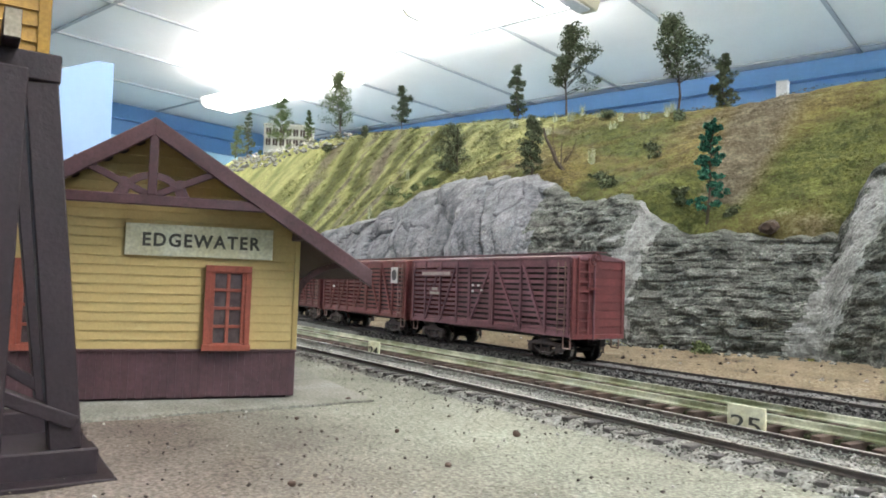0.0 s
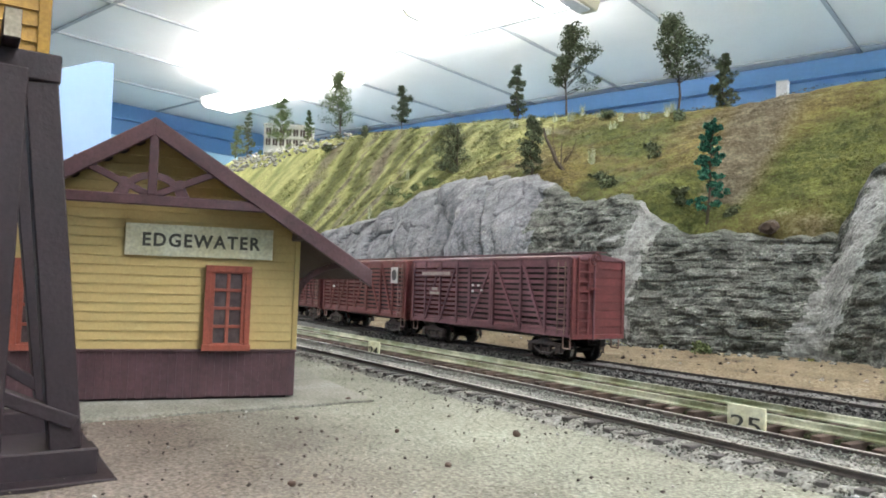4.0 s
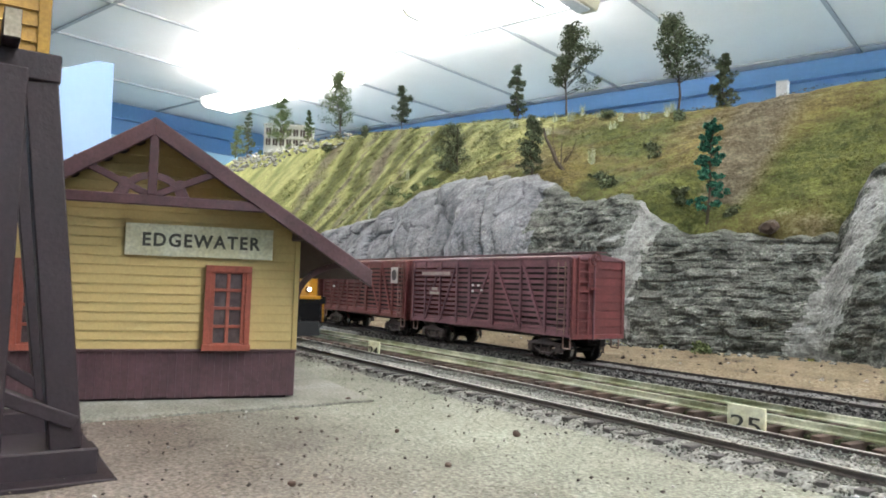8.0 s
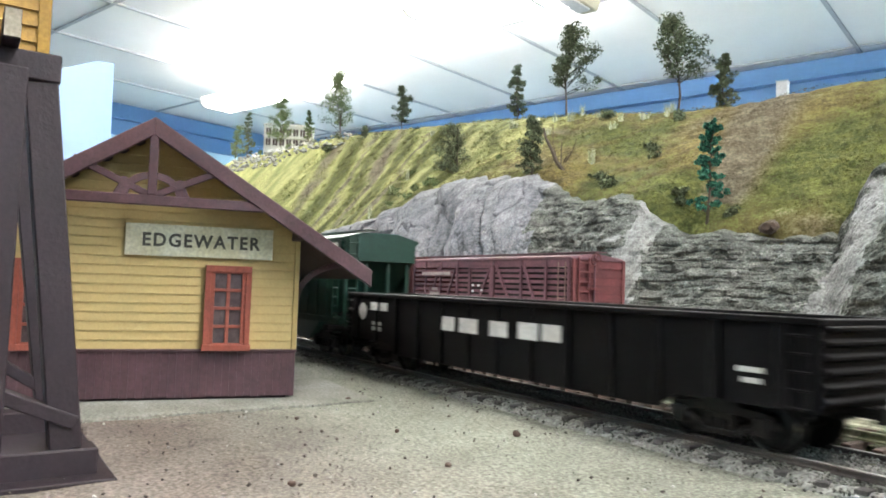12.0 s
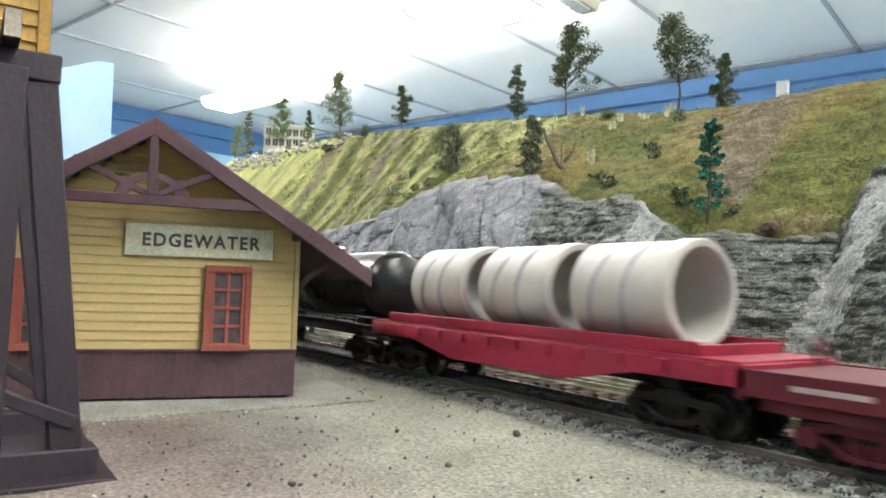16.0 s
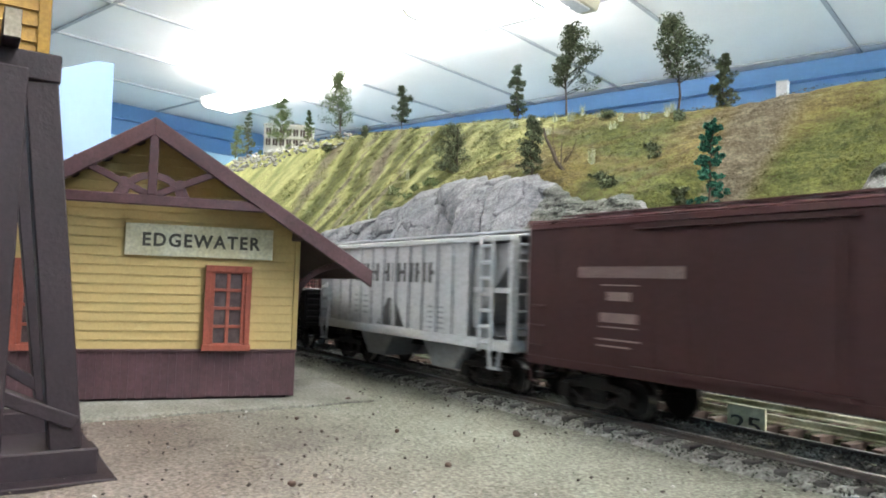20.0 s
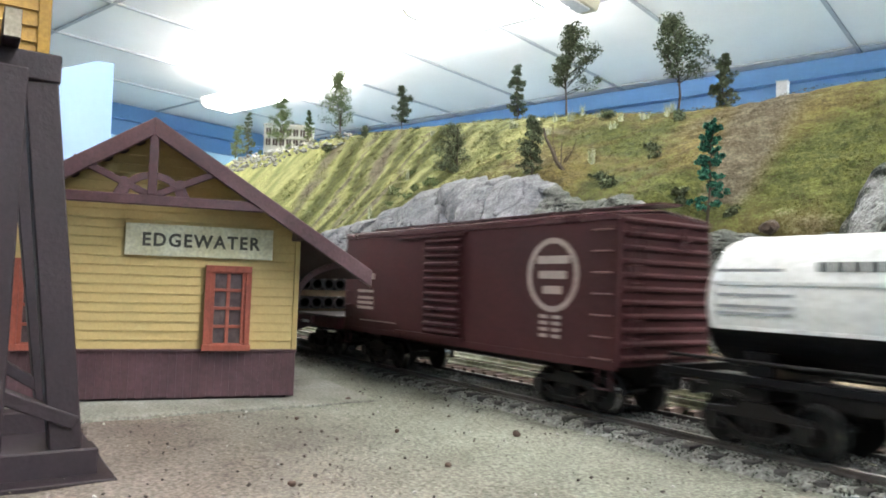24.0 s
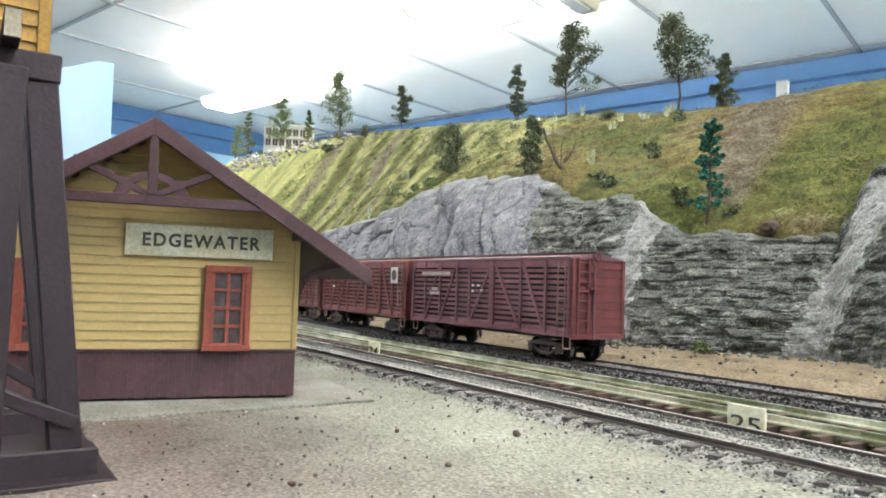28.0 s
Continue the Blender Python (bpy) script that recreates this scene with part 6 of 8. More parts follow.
def build_train():
    MOVERS.append((build_locomotive(), 873.3, LOCO_WHEELS))
    # black gondola
    g = gondola("gondola", "black steel gondola car with white lettering blocks", 181, 33, 5.6, 26.2, M["black_car"], 13)
    decals(g, [(-26, -19.5, 16.2, 20.4), (-17, -8, 16.2, 20.4), (-2.2, 5.6, 16.2, 20.4), (10.2, 18, 16.4, 20.8), (19.6, 26.6, 16.6, 20.8)], M["decal"], -16.6)
    decals(g, [(-72.5, -67.5, 20.2, 23), (-65.5, -60.5, 20.2, 23), (-71, -69, 13, 14.4), (-71, -69, 15, 16.2), (-66.5, -64.5, 13, 14.4), (-66.5, -64.5, 15, 16.2), (75, 80.5, 15.5, 16.5), (76, 80, 13.5, 14.5)], M["decal"], -16.6)
    ring_decal(g, -78.5, 19.5, 0.05, 3.0, M["decal"], -16.62)
    MOVERS.append((g, 633.5))
    # green covered hopper
    h = build_green_hopper()
    MOVERS.append((h, 448.2))
    MOVERS.append((build_depressed_flat(), 263.4))
    pipe_flat = build_pipe_flat()
    MOVERS.append((pipe_flat, 108.5))
    tank = tank_car("tank_car", "glossy black three-dome style tank car with red placard", 153, 134, 13.4, 29.0, M["tank_black"], M["black"])
    bm = bmesh.new()
    lathe(bm, [(6.6, 41.2), (6.6, 45.0), (5.8, 45.8), (2.2, 46.6), (0.1, 46.7)], n=28, close=False)
    dome = part("dome", bm, M["tank_black"], tank, smooth=True)
    for x in (-3.0, 3.4):
        bm = bmesh.new()
        lathe(bm, [(1.4, 45.8), (1.4, 47.6), (0.8, 48.2)], n=12, at=(x, 1, 0))
        part("valve", bm, M["black"], dome)
    bm = bmesh.new()
    rod(bm, (-12, -5, 43.2), (12, -5, 43.2), 0.3, 6)
    part("dome_rail", bm, M["black"], tank)
    for s in (-1, 1):
        bm = bmesh.new()
        box(bm, -10.5, 10.5, s * 12.4 - 2.4, s * 12.4 + 2.4, 34.2, 34.8)
        part("dome_platform", bm, M["black"], tank)
        ladder(tank, -1.2, s * 15.0, 15, 34.4, M["black"], 7, 4.8)
        bm = bmesh.new()
        box(bm, -64, 64, s * 13.45 - 0.15, s * 13.45 + 0.15, 31.2, 31.7)
        part("seam", bm, M["tank_black"], tank)
        bm = bmesh.new()
        rod(bm, (-69, s * 14.6, 33.2), (69, s * 14.6, 33.2), 0.35, 8)
        part("shell_rail", bm, M["black"], tank)
        for x in (-58, -36, -18, 18, 36, 58):
            bm = bmesh.new()
            rod(bm, (x, s * 12.4, 33.2), (x, s * 14.6, 33.2), 0.4, 6)
            part("rail_bracket", bm, M["black"], tank)
    bm = bmesh.new()
    box(bm, -1.6, 1.6, -0.12, 0.12, -1.6, 1.6, Matrix.Rotation(radians(45), 4, "Y"))
    part("placard", bm, M["decal_red"], tank, "red diamond placard", at=at(-18, -14.9, 18.6))
    MOVERS.append((tank, -38.2))
    # red double-door boxcar
    c = boxcar("boxcar", "bright red double-door boxcar with white bands and black roof", 134, 33, 11.0, 44.8, M["red"], M["black"], (-30, 14.5, 14.9, 36), "plain", rise=2.2, gearspread=92)
    decals(c, text_row(-54, -29, 30.6, 37.8, 8, 0.45), M["decal_pale"], -16.6)
    decals(c, text_row(-48, -38, 25.4, 27.0, 6), M["decal_pale"], -16.6)
    decals(c, [(15.4, 61, 27.6, 31.0), (15.4, 61, 24.6, 25.8)], M["decal_pale"], -17.35, "white_band")
    ring_decal(c, 56, 36.4, 0.05, 4.6, M["decal_rose"], -16.62)
    decals(c, [(-31, 15, 30.0, 30.4)], M["decal_pale"], -17.3, "door_seam")
    bm = bmesh.new()
    prism(bm, [(-42, 11), (44, 11), (40, 7.6), (-38, 7.6)], "y", -16.4, -15.6)
    part("door_sill_girder", bm, M["red"], c)
    MOVERS.append((c, -190.0))
    # mineral-brown boxcar with round emblem
    c = boxcar("boxcar", "dark mineral-brown boxcar with a large round emblem", 141, 33, 11.6, 46.2, M["gn_brown"], M["roof_lit_maroon"], (-14, 12), "plain", side="panels", gearspread=100, rung=M["rung_lit_brown"])
    ring_decal(c, 45, 30.2, 8.2, 9.4, M["decal_pale"], -16.62)
    ring_decal(c, 45, 29.6, 0.05, 3.2, M["decal_pale"], -16.62)
    decals(c, [(41.2, 48.8, 23.6, 27.0), (42.6, 47.4, 32.6, 35.4), (43.4, 46.4, 35.4, 37.0)], M["decal_pale"], -16.62, "emblem")
    decals(c, text_row(-52, -21, 32.8, 35.4, 14, 0.42), M["decal_faint"], -16.6)
    decals(c, [(-45, -34, 31.0, 31.3), (-43, -36, 27.6, 29.6), (-45, -34, 22.6, 24.8), (-45, -34, 21.4, 21.7), (-46, -33, 18.5, 18.9), (-46, -36, 17, 17.4)], M["decal_faint"], -16.6)
    MOVERS.append((c, -337.7))
    MOVERS.append((build_grey_hopper(), -475.0))
    g = gondola("gondola", "long black gondola car with yellow reflective marks", 178, 33, 5.6, 26.0, M["black_car"], 14)
    bm = bmesh.new()
    for k in range(4):
        x = 22 + 9.2 * k
        prism(bm, [(x, 19.4), (x + 5.6, 19.4), (x + 6.6, 20.6), (x + 6.8, 22.8), (x + 1.4, 22.8), (x + 0.8, 21.0)], "y", -16.7, -16.5)
    part("lettering", bm, M["decal"], g)
    decals(g, [(x, x + 4.6, 11.2, 12.4) for x in (-75, -54, -25, 8, 44, 70)], M["decal_yellow"], -16.62, "reflector")
    decals(g, [(-70, -66, 20.6, 23.0), (-70, -66, 18.0, 20.0), (-71, -65, 11.6, 12.6), (-41, -39, 19.6, 23)], M["decal"], -16.6)
    decals(g, [(62, 69, 15.4, 15.9), (62, 69, 19.0, 19.5), (62, 62.5, 15.4, 19.5), (68.5, 69, 15.4, 19.5), (63.4, 67.6, 16.6, 18.2)], M["decal"], -16.6)
    MOVERS.append((g, -645.5))
    MOVERS.append((build_white_tank(), -819.5))
    # red-brown boxcar with a ribbed door
    c = boxcar("boxcar", "red-brown steel boxcar with ribbed door and ring emblem", 138, 33, 12.6, 47.4, M["box_brown"], M["roof_lit_maroon"], (-12, 9), "ribbed", gearspread=98, rung=M["rung_lit_brown"])
    ring_decal(c, 47.4, 33.4, 8.0, 9.4, M["decal_pale"], -16.62)
    decals(c, [(41.5, 53.5, 36.2, 38.2), (42.5, 52.4, 32.4, 34.4), (44, 51, 28.6, 30.6)], M["decal_pale"], -16.62, "emblem")
    decals(c, [(43 + 4.6 * i, 46 + 4.6 * i, z, z + 0.9) for i in range(2) for z in (17.6, 19.2, 20.8, 22.4)] + [(-58, -46, 31.2, 33.4)] + [(-58.5, -46.5, z, z + 1.0) for z in (20.4, 22.2, 24.0, 26.4)] + [(-56, -30, 16.2, 16.6)], M["decal_pale"], -16.6)
    MOVERS.append((c, -974.5))
    MOVERS.append((build_pipe_rack_flat(), -1142.4))
    MOVERS.append((build_caboose(), -1296.0))


def build_green_hopper():
    h = thing("covered_hopper", "dark green covered hopper car with white block lettering", "hopper car")
    G = M["green_car"]
    L, w, z0, z1 = 178, 34, 14.4, 47.5
    running_gear(h, L, 134)
    for s in (-1, 1):
        bm = bmesh.new()
        y = s * w / 2
        prism(bm, [(-80, z0 + 0.6), (80, z0 + 0.6), (L / 2 - 8, 33), (L / 2, z1), (-L / 2, z1), (-L / 2 + 8, 33)], "y", min(y, y - s * 1), max(y, y - s * 1))
        part("side", bm, G, h)
        bm = bmesh.new()
        box(bm, -L / 2, L / 2, min(y + s * 0.5, y - s * 1.2), max(y + s * 0.5, y - s * 1.2), 13.6, 16.0)
        part("side_sill", bm, G, h, bevel=0.15)
        bm = bmesh.new()
        box(bm, -L / 2, L / 2, min(y + s * 0.4, y - s * 1), max(y + s * 0.4, y - s * 1), z1 - 1.4, z1)
        part("top_chord", bm, G, h, bevel=0.15)
        for k in range(17):
            x = -76 + 9.5 * k
            bm = bmesh.new()
            box(bm, x - 0.5, x + 0.5, min(y, y + s * 0.35), max(y, y + s * 0.35), 16, z1 - 1.4)
            part("side_rib", bm, G, h)
        # slope sheet and end frame
        bm = bmesh.new()
        pts = [(s * (L / 2 - 0.5), z1 - 8), (s * 62, 17), (s * 60, 17), (s * (L / 2 - 3), z1 - 6)]
        prism(bm, pts, "y", -w / 2 + 1, w / 2 - 1)
        part("slope_sheet", bm, G, h)
        bm = bmesh.new()
        box(bm, min(s * L / 2, s * (L / 2 - 1)), max(s * L / 2, s * (L / 2 - 1)), -w / 2 + 1, w / 2 - 1, z1 - 9, z1)
        part("end", bm, G, h)
        for yy in (-14, -5, 5, 14):
            bm = bmesh.new()
            beam(bm, (s * (L / 2 - 3), yy, 14), (s * (L / 2 - 3), yy, z1 - 8), 1.3, 1.3)
            part("end_post", bm, G, h)
        ladder(h, s * (L / 2 - 4), -w / 2 - 0.8, 15, 40, G, 7)
        ladder(h, s * (L / 2 + 0.8), -w / 2 + 4, 12, z1, G, 8, along="y")
        bm = bmesh.new()
        box(bm, s * (L / 2 - 8) - 8, s * (L / 2 - 8) + 8, -14, 14, 12.6, 14)
        part("end_platform", bm, G, h)
    bm = bmesh.new()
    prism(bm, [(-w / 2, z1), (w / 2, z1), (8, z1 + 2.4), (-8, z1 + 2.4)], "x", -L / 2, L / 2)
    part("roof", bm, G, h)
    bm = bmesh.new()
    box(bm, -L / 2, L / 2, -7, -3, z1 + 3.2, z1 + 3.6)
    part("roof_walk", bm, G, h)
    for k in range(8):
        bm = bmesh.new()
        x = -68 + 19.4 * k
        box(bm, x - 7, x + 7, -2.6, 2.6, z1 + 2.4, z1 + 3.4)
        part("roof_hatch", bm, G, h, bevel=0.3)
    for x in (-40, 0, 40):
        bm = bmesh.new()
        prism(bm, [(x - 19, 15), (x + 19, 15), (x + 6, 4.6), (x - 6, 4.6)], "y", -11, 11)
        part("discharge_bay", bm, G, h)
    for k in range(11):
        x = -73.2 + 12.6 * k
        rows = [(0, 45), (1.9, 45), (3.0, 39), (4.1, 45), (6.0, 45), (3.9, 36.2), (2.1, 36.2)]
        bm = bmesh.new()
        prism(bm, [(x + a * 1.25, b if k % 3 == 0 else 81.2 - b) for a, b in rows], "y", -17.5, -17.35)
        part("lettering", bm, M["decal"], h)
    decals(h, [(-62, -53, 25.6, 28.2), (-51, -41, 25.6, 28.2), (-55, -52.5, 21.4, 23.6), (-49, -43, 21.4, 23.6)] + [(-60, -56, z, z + 0.5) for z in (15.2, 17, 18.6, 20.2)] + [(-49, -42, z, z + 0.6) for z in (15, 16.6, 18.2, 19.8)] + [(-75, -62, 28.6, 29), (80, 85, 43, 45.4), (80, 85, 40, 42)], M["decal"], -17.42)
    return h


def build_depressed_flat():
    d = thing("depressed_centre_flatcar", "weathered dark red depressed-centre flatcar, empty", "flatcar")
    R = M["red_dull"]
    L, w = 166, 33
    running_gear(d, L, 122, sill=False, frame="sideframe_red")
    top, low = 15.6, 7.2
    out = [(-83, top), (-52, top), (-43, low), (43, low), (52, top), (83, top)]
    under = [(83, 11.2), (55, 11.2), (50, 6.0), (46, 2.9), (-46, 2.9), (-50, 6.0), (-55, 11.2), (-83, 11.2)]
    bm = bmesh.new()
    prism(bm, out + under, "y", -w / 2 + 0.8, w / 2 - 0.8)
    part("deck", bm, M["red_dull"], d)
    for s in (-1, 1):
        y = s * w / 2
        bm = bmesh.new()
        prism(bm, [(x, z + 0.35) for x, z in out] + [(x, z - 0.3) for x, z in under], "y", min(y, y - s * 0.8), max(y, y - s * 0.8))
        part("side_girder", bm, R, d, bevel=0.1)
        bm = bmesh.new()
        box(bm, -44, 44, min(y, y + s * 0.7), max(y, y + s * 0.7), 2.4, 3.2)
        part("flange", bm, R, d)
        for k in range(9):
            x = -42 + 10.5 * k
            bm = bmesh.new()
            box(bm, x - 0.3, x + 0.3, min(y, y + s * 0.5), max(y, y + s * 0.5), 3.2, 7)
            part("stiffener", bm, R, d)
        for x in (-66, 66):
            bm = bmesh.new()
            box(bm, x - 13, x + 13, min(y - s * 2, y - s * 5), max(y - s * 2, y - s * 5), 8.4, 11.4)
            part("truck_girder", bm, R, d)
        brake_wheel(d, s * 80, 8, 19, R)
        bm = bmesh.new()
        box(bm, s * 82.4 - 0.8, s * 82.4 + 0.8, -16.4, 16.4, 10, 16)
        part("end_sill", bm, R, d, bevel=0.1)
    bm = bmesh.new()
    lathe(bm, [(0.3, 70), (2.3, 70.6), (2.3, 81), (0.3, 81.6)], axis="x", n=18, at=(0, -6, 18.2))
    part("brake_reservoir", bm, R, d, smooth=True)
    decals(d, [(-31.5, -12, 4.6, 5.8), (-5.5, -0.5, 4.2, 6.2), (3.6, 9, 4.2, 6.2), (16, 23.5, 4.2, 6.0), (25, 29, 3.8, 6.4), (30.5, 36, 4.4, 6.0), (-72, -58, 13, 14)], M["decal_pale"], -16.6)
    return d


def build_pipe_flat():
    f = thing("flatcar", "bright red flatcar with side rails", "flatcar")
    L, w = 146, 33
    running_gear(f, L, 108)
    flat_body(f, L, w, 16.4, 8.0, M["red_flat"], M["red_flat"], straight=24)
    for s in (-1, 1):
        bm = bmesh.new()
        box(bm, -64, 62, s * 14.6 - 0.7, s * 14.6 + 0.7, 17.1, 20.0)
        part("side_rail", bm, M["red_flat"], f, bevel=0.1)
        bm = bmesh.new()
        box(bm, s * 62 - 0.7, s * 62 + 0.7, -14.6, 14.6, 17.1, 19.4)
        part("end_rail", bm, M["red_flat"], f, bevel=0.1)
    # three pipes lie in a row
    for x in (37.0, -1.5, -40.0):
        p = thing("concrete_pipe", "pale grey cast pipe length with wide collar", "pipe", None, "pipes on the red flatcar")
        bm = bmesh.new()
        lathe(bm, [(12.0, -14.2), (12.3, -13.8), (12.3, 11.6), (12.75, 12.2), (12.75, 16.2), (12.4, 16.6), (10.9, 16.6), (10.7, 16.2), (10.7, -14.0), (10.9, -14.2)], axis="x", n=56, close=False)
        bm.verts.ensure_lookup_table()
        n = 56
        for k in range(n):
            bm.faces.new((bm.verts[9 * n + k], bm.verts[9 * n + (k + 1) % n], bm.verts[(k + 1) % n], bm.verts[k]))
        part("barrel", bm, M["pipe_cement"], p, smooth=True)
        for xb, tilt in ((-6.5, 16), (3.5, 9)):
            bm = bmesh.new()
            lathe(bm, [(12.3, -0.55), (12.62, -0.5), (12.62, 0.5), (12.3, 0.55)], axis="x", n=56, close=False)
            bmesh.ops.transform(bm, matrix=Matrix.Translation((xb, 0, 0)) @ Matrix.Rotation(radians(tilt), 4, "Y"), verts=bm.verts)
            for v in bm.verts:
                d = math.hypot(v.co.y, v.co.z)
                r = min(12.66, max(12.25, d))
                v.co.y, v.co.z = v.co.y * r / d, v.co.z * r / d
            part("tie_down", bm, M["grey_shade"], p, "grey tie-down strap", smooth=True)
        MOVERS.append((p, 107.3 + x, (), 29.9))
    return f


def build_grey_hopper():
    h = thing("covered_hopper", "light grey two-bay covered hopper with dark lettering", "hopper car")
    G, D = M["grey_car"], M["grey_shade"]
    L, w, z0, z1 = 122, 34, 14.0, 44.0
    running_gear(h, L, 88)
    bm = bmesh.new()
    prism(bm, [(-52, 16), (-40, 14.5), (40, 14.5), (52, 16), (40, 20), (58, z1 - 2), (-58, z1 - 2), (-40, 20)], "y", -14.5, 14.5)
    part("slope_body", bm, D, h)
    for s in (-1, 1):
        y = s * w / 2
        bm = bmesh.new()
        box(bm, -53, 41, min(y, y - s * 0.8), max(y, y - s * 0.8), 15, z1 - 1)
        part("side_sheet", bm, G, h)
        for k in range(12):
            x = -52.6 + 8.5 * k
            bm = bmesh.new()
            box(bm, x - 0.7, x + 0.7, min(y, y + s * 0.9), max(y, y + s * 0.9), 15.4, z1 - 1.4)
            part("side_post", bm, G, h, bevel=0.1)
        bm = bmesh.new()
        box(bm, -L / 2, L / 2, min(y + s * 0.9, y - s * 0.8), max(y + s * 0.9, y - s * 0.8), 12.4, 15.4)
        part("side_sill", bm, G, h, bevel=0.15)
        bm = bmesh.new()
        box(bm, -L / 2, L / 2, min(y + s * 0.9, y - s * 0.8), max(y + s * 0.9, y - s * 0.8), z1 - 1.4, z1)
        part("top_chord", bm, G, h, bevel=0.15)
        for x in (-L / 2 + 1.2, L / 2 - 1.2):
            bm = bmesh.new()
            box(bm, x - 0.9, x + 0.9, min(y, y - s * 1.2), max(y, y - s * 1.2), 15, z1 - 1)
            part("corner_post", bm, G, h)
            bm = bmesh.new()
            beam(bm, (x, y - s * 0.6, 29), (x - math.copysign(17, x), y - s * 0.6, 29), 1.0, 1.4)
            part("end_rail", bm, G, h)
        for x in (-55.5, 50.5):
            ladder(h, x, y + s * 1.2, 12, z1 - 0.5, G, 7, 5.4, rail=0.6)
        for x in (-57, 54):
            bm = bmesh.new()
            for dx in (-2.6, 2.6):
                beam(bm, (x + dx, y + s * 0.4, 12.6), (x + dx * 0.6, y + s * 0.4, 7.6), 1.0, 0.6)
            box(bm, x - 2.4, x + 2.4, y + s * 0.4 - 0.6, y + s * 0.4 + 0.6, 7.2, 7.8)
            part("stirrup", bm, G, h)
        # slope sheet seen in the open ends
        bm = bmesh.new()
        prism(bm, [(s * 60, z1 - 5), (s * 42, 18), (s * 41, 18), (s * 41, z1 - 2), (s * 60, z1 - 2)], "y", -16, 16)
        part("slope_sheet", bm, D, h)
        bm = bmesh.new()
        box(bm, s * 60 - 0.8, s * 60 + 0.8, -16.4, 16.4, 12.4, 15.4)
        part("end_sill", bm, G, h)
        for yy in (-9, 9):
            bm = bmesh.new()
            beam(bm, (s * 59, yy, 15), (s * 59, yy, z1 - 3), 1.2, 1.2)
            part("end_post", bm, G, h)
        ladder(h, s * 60.4, -13, 12, z1, G, 7, along="y", rail=0.4)
    bm = bmesh.new()
    prism(bm, [(-w / 2, z1), (w / 2, z1), (6, z1 + 1.6), (-6, z1 + 1.6)], "x", -L / 2, L / 2)
    part("roof", bm, G, h, bevel=0.15)
    for s in (-1, 1):
        bm = bmesh.new()
        box(bm, -L / 2 - 2, L / 2 + 2, s * 9 - 2, s * 9 + 2, z1 + 1.6, z1 + 2.2)
        part("roof_walk", bm, G, h)
    for k in range(5):
        for y in (-4, 4):
            bm = bmesh.new()
            x = -44 + 22 * k
            box(bm, x - 4.5, x + 4.5, y - 3, y + 3, z1 + 1.5, z1 + 2.8)
            part("roof_hatch", bm, G, h, bevel=0.4)
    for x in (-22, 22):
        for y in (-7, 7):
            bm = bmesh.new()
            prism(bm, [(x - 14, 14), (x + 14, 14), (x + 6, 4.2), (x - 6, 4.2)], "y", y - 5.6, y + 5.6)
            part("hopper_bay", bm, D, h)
    # letters as plain block shapes
    xs = [-33.5, -26.4, -23.0, -16.4, -9.2, -6.0, 1.0, 4.4, 11.6]
    ws = [5.6, 1.8, 4.8, 5.2, 1.8, 5.2, 1.8, 5.6, 5.2]
    bm = bmesh.new()
    for x, dx in zip(xs, ws):
        a, b = x * 1.1 + 6, (x + dx) * 1.1 + 6
        if dx < 3:
            box(bm, a, b, -17.2, -16.95, 30.6, 37)
        else:
            box(bm, a, a + 1.7, -17.2, -16.95, 30.6, 37)
            box(bm, b - 1.7, b, -17.2, -16.95, 30.6, 37)
            box(bm, a + 1.7, b - 1.7, -17.2, -16.95, 33.2, 34.4)
    part("lettering", bm, M["decal_dark"], h)
    bm = bmesh.new()
    prism(bm, [(-13.6, 15.6), (-5, 15.6), (-5, 25), (-6.6, 25)], "y", -17.2, -16.95)
    prism(bm, [(-4, 15.6), (4.4, 15.6), (-2.2, 25), (-4, 25)], "y", -17.2, -16.95)
    part("emblem", bm, M["decal_dark"], h, "dark pyramid emblem")
    decals(h, [(x, x + 4, z, z + 0.7) for x in (-31, -25) for z in (19, 21, 23, 25)] + [(19, 28, z, z + 0.6) for z in (16.4, 18, 19.6, 21.2, 22.8)] + [(-43.5, -38.5, 33.8, 36.8), (-43, -39, 30.6, 32)], M["grey_shade"], -17.05)
    return h


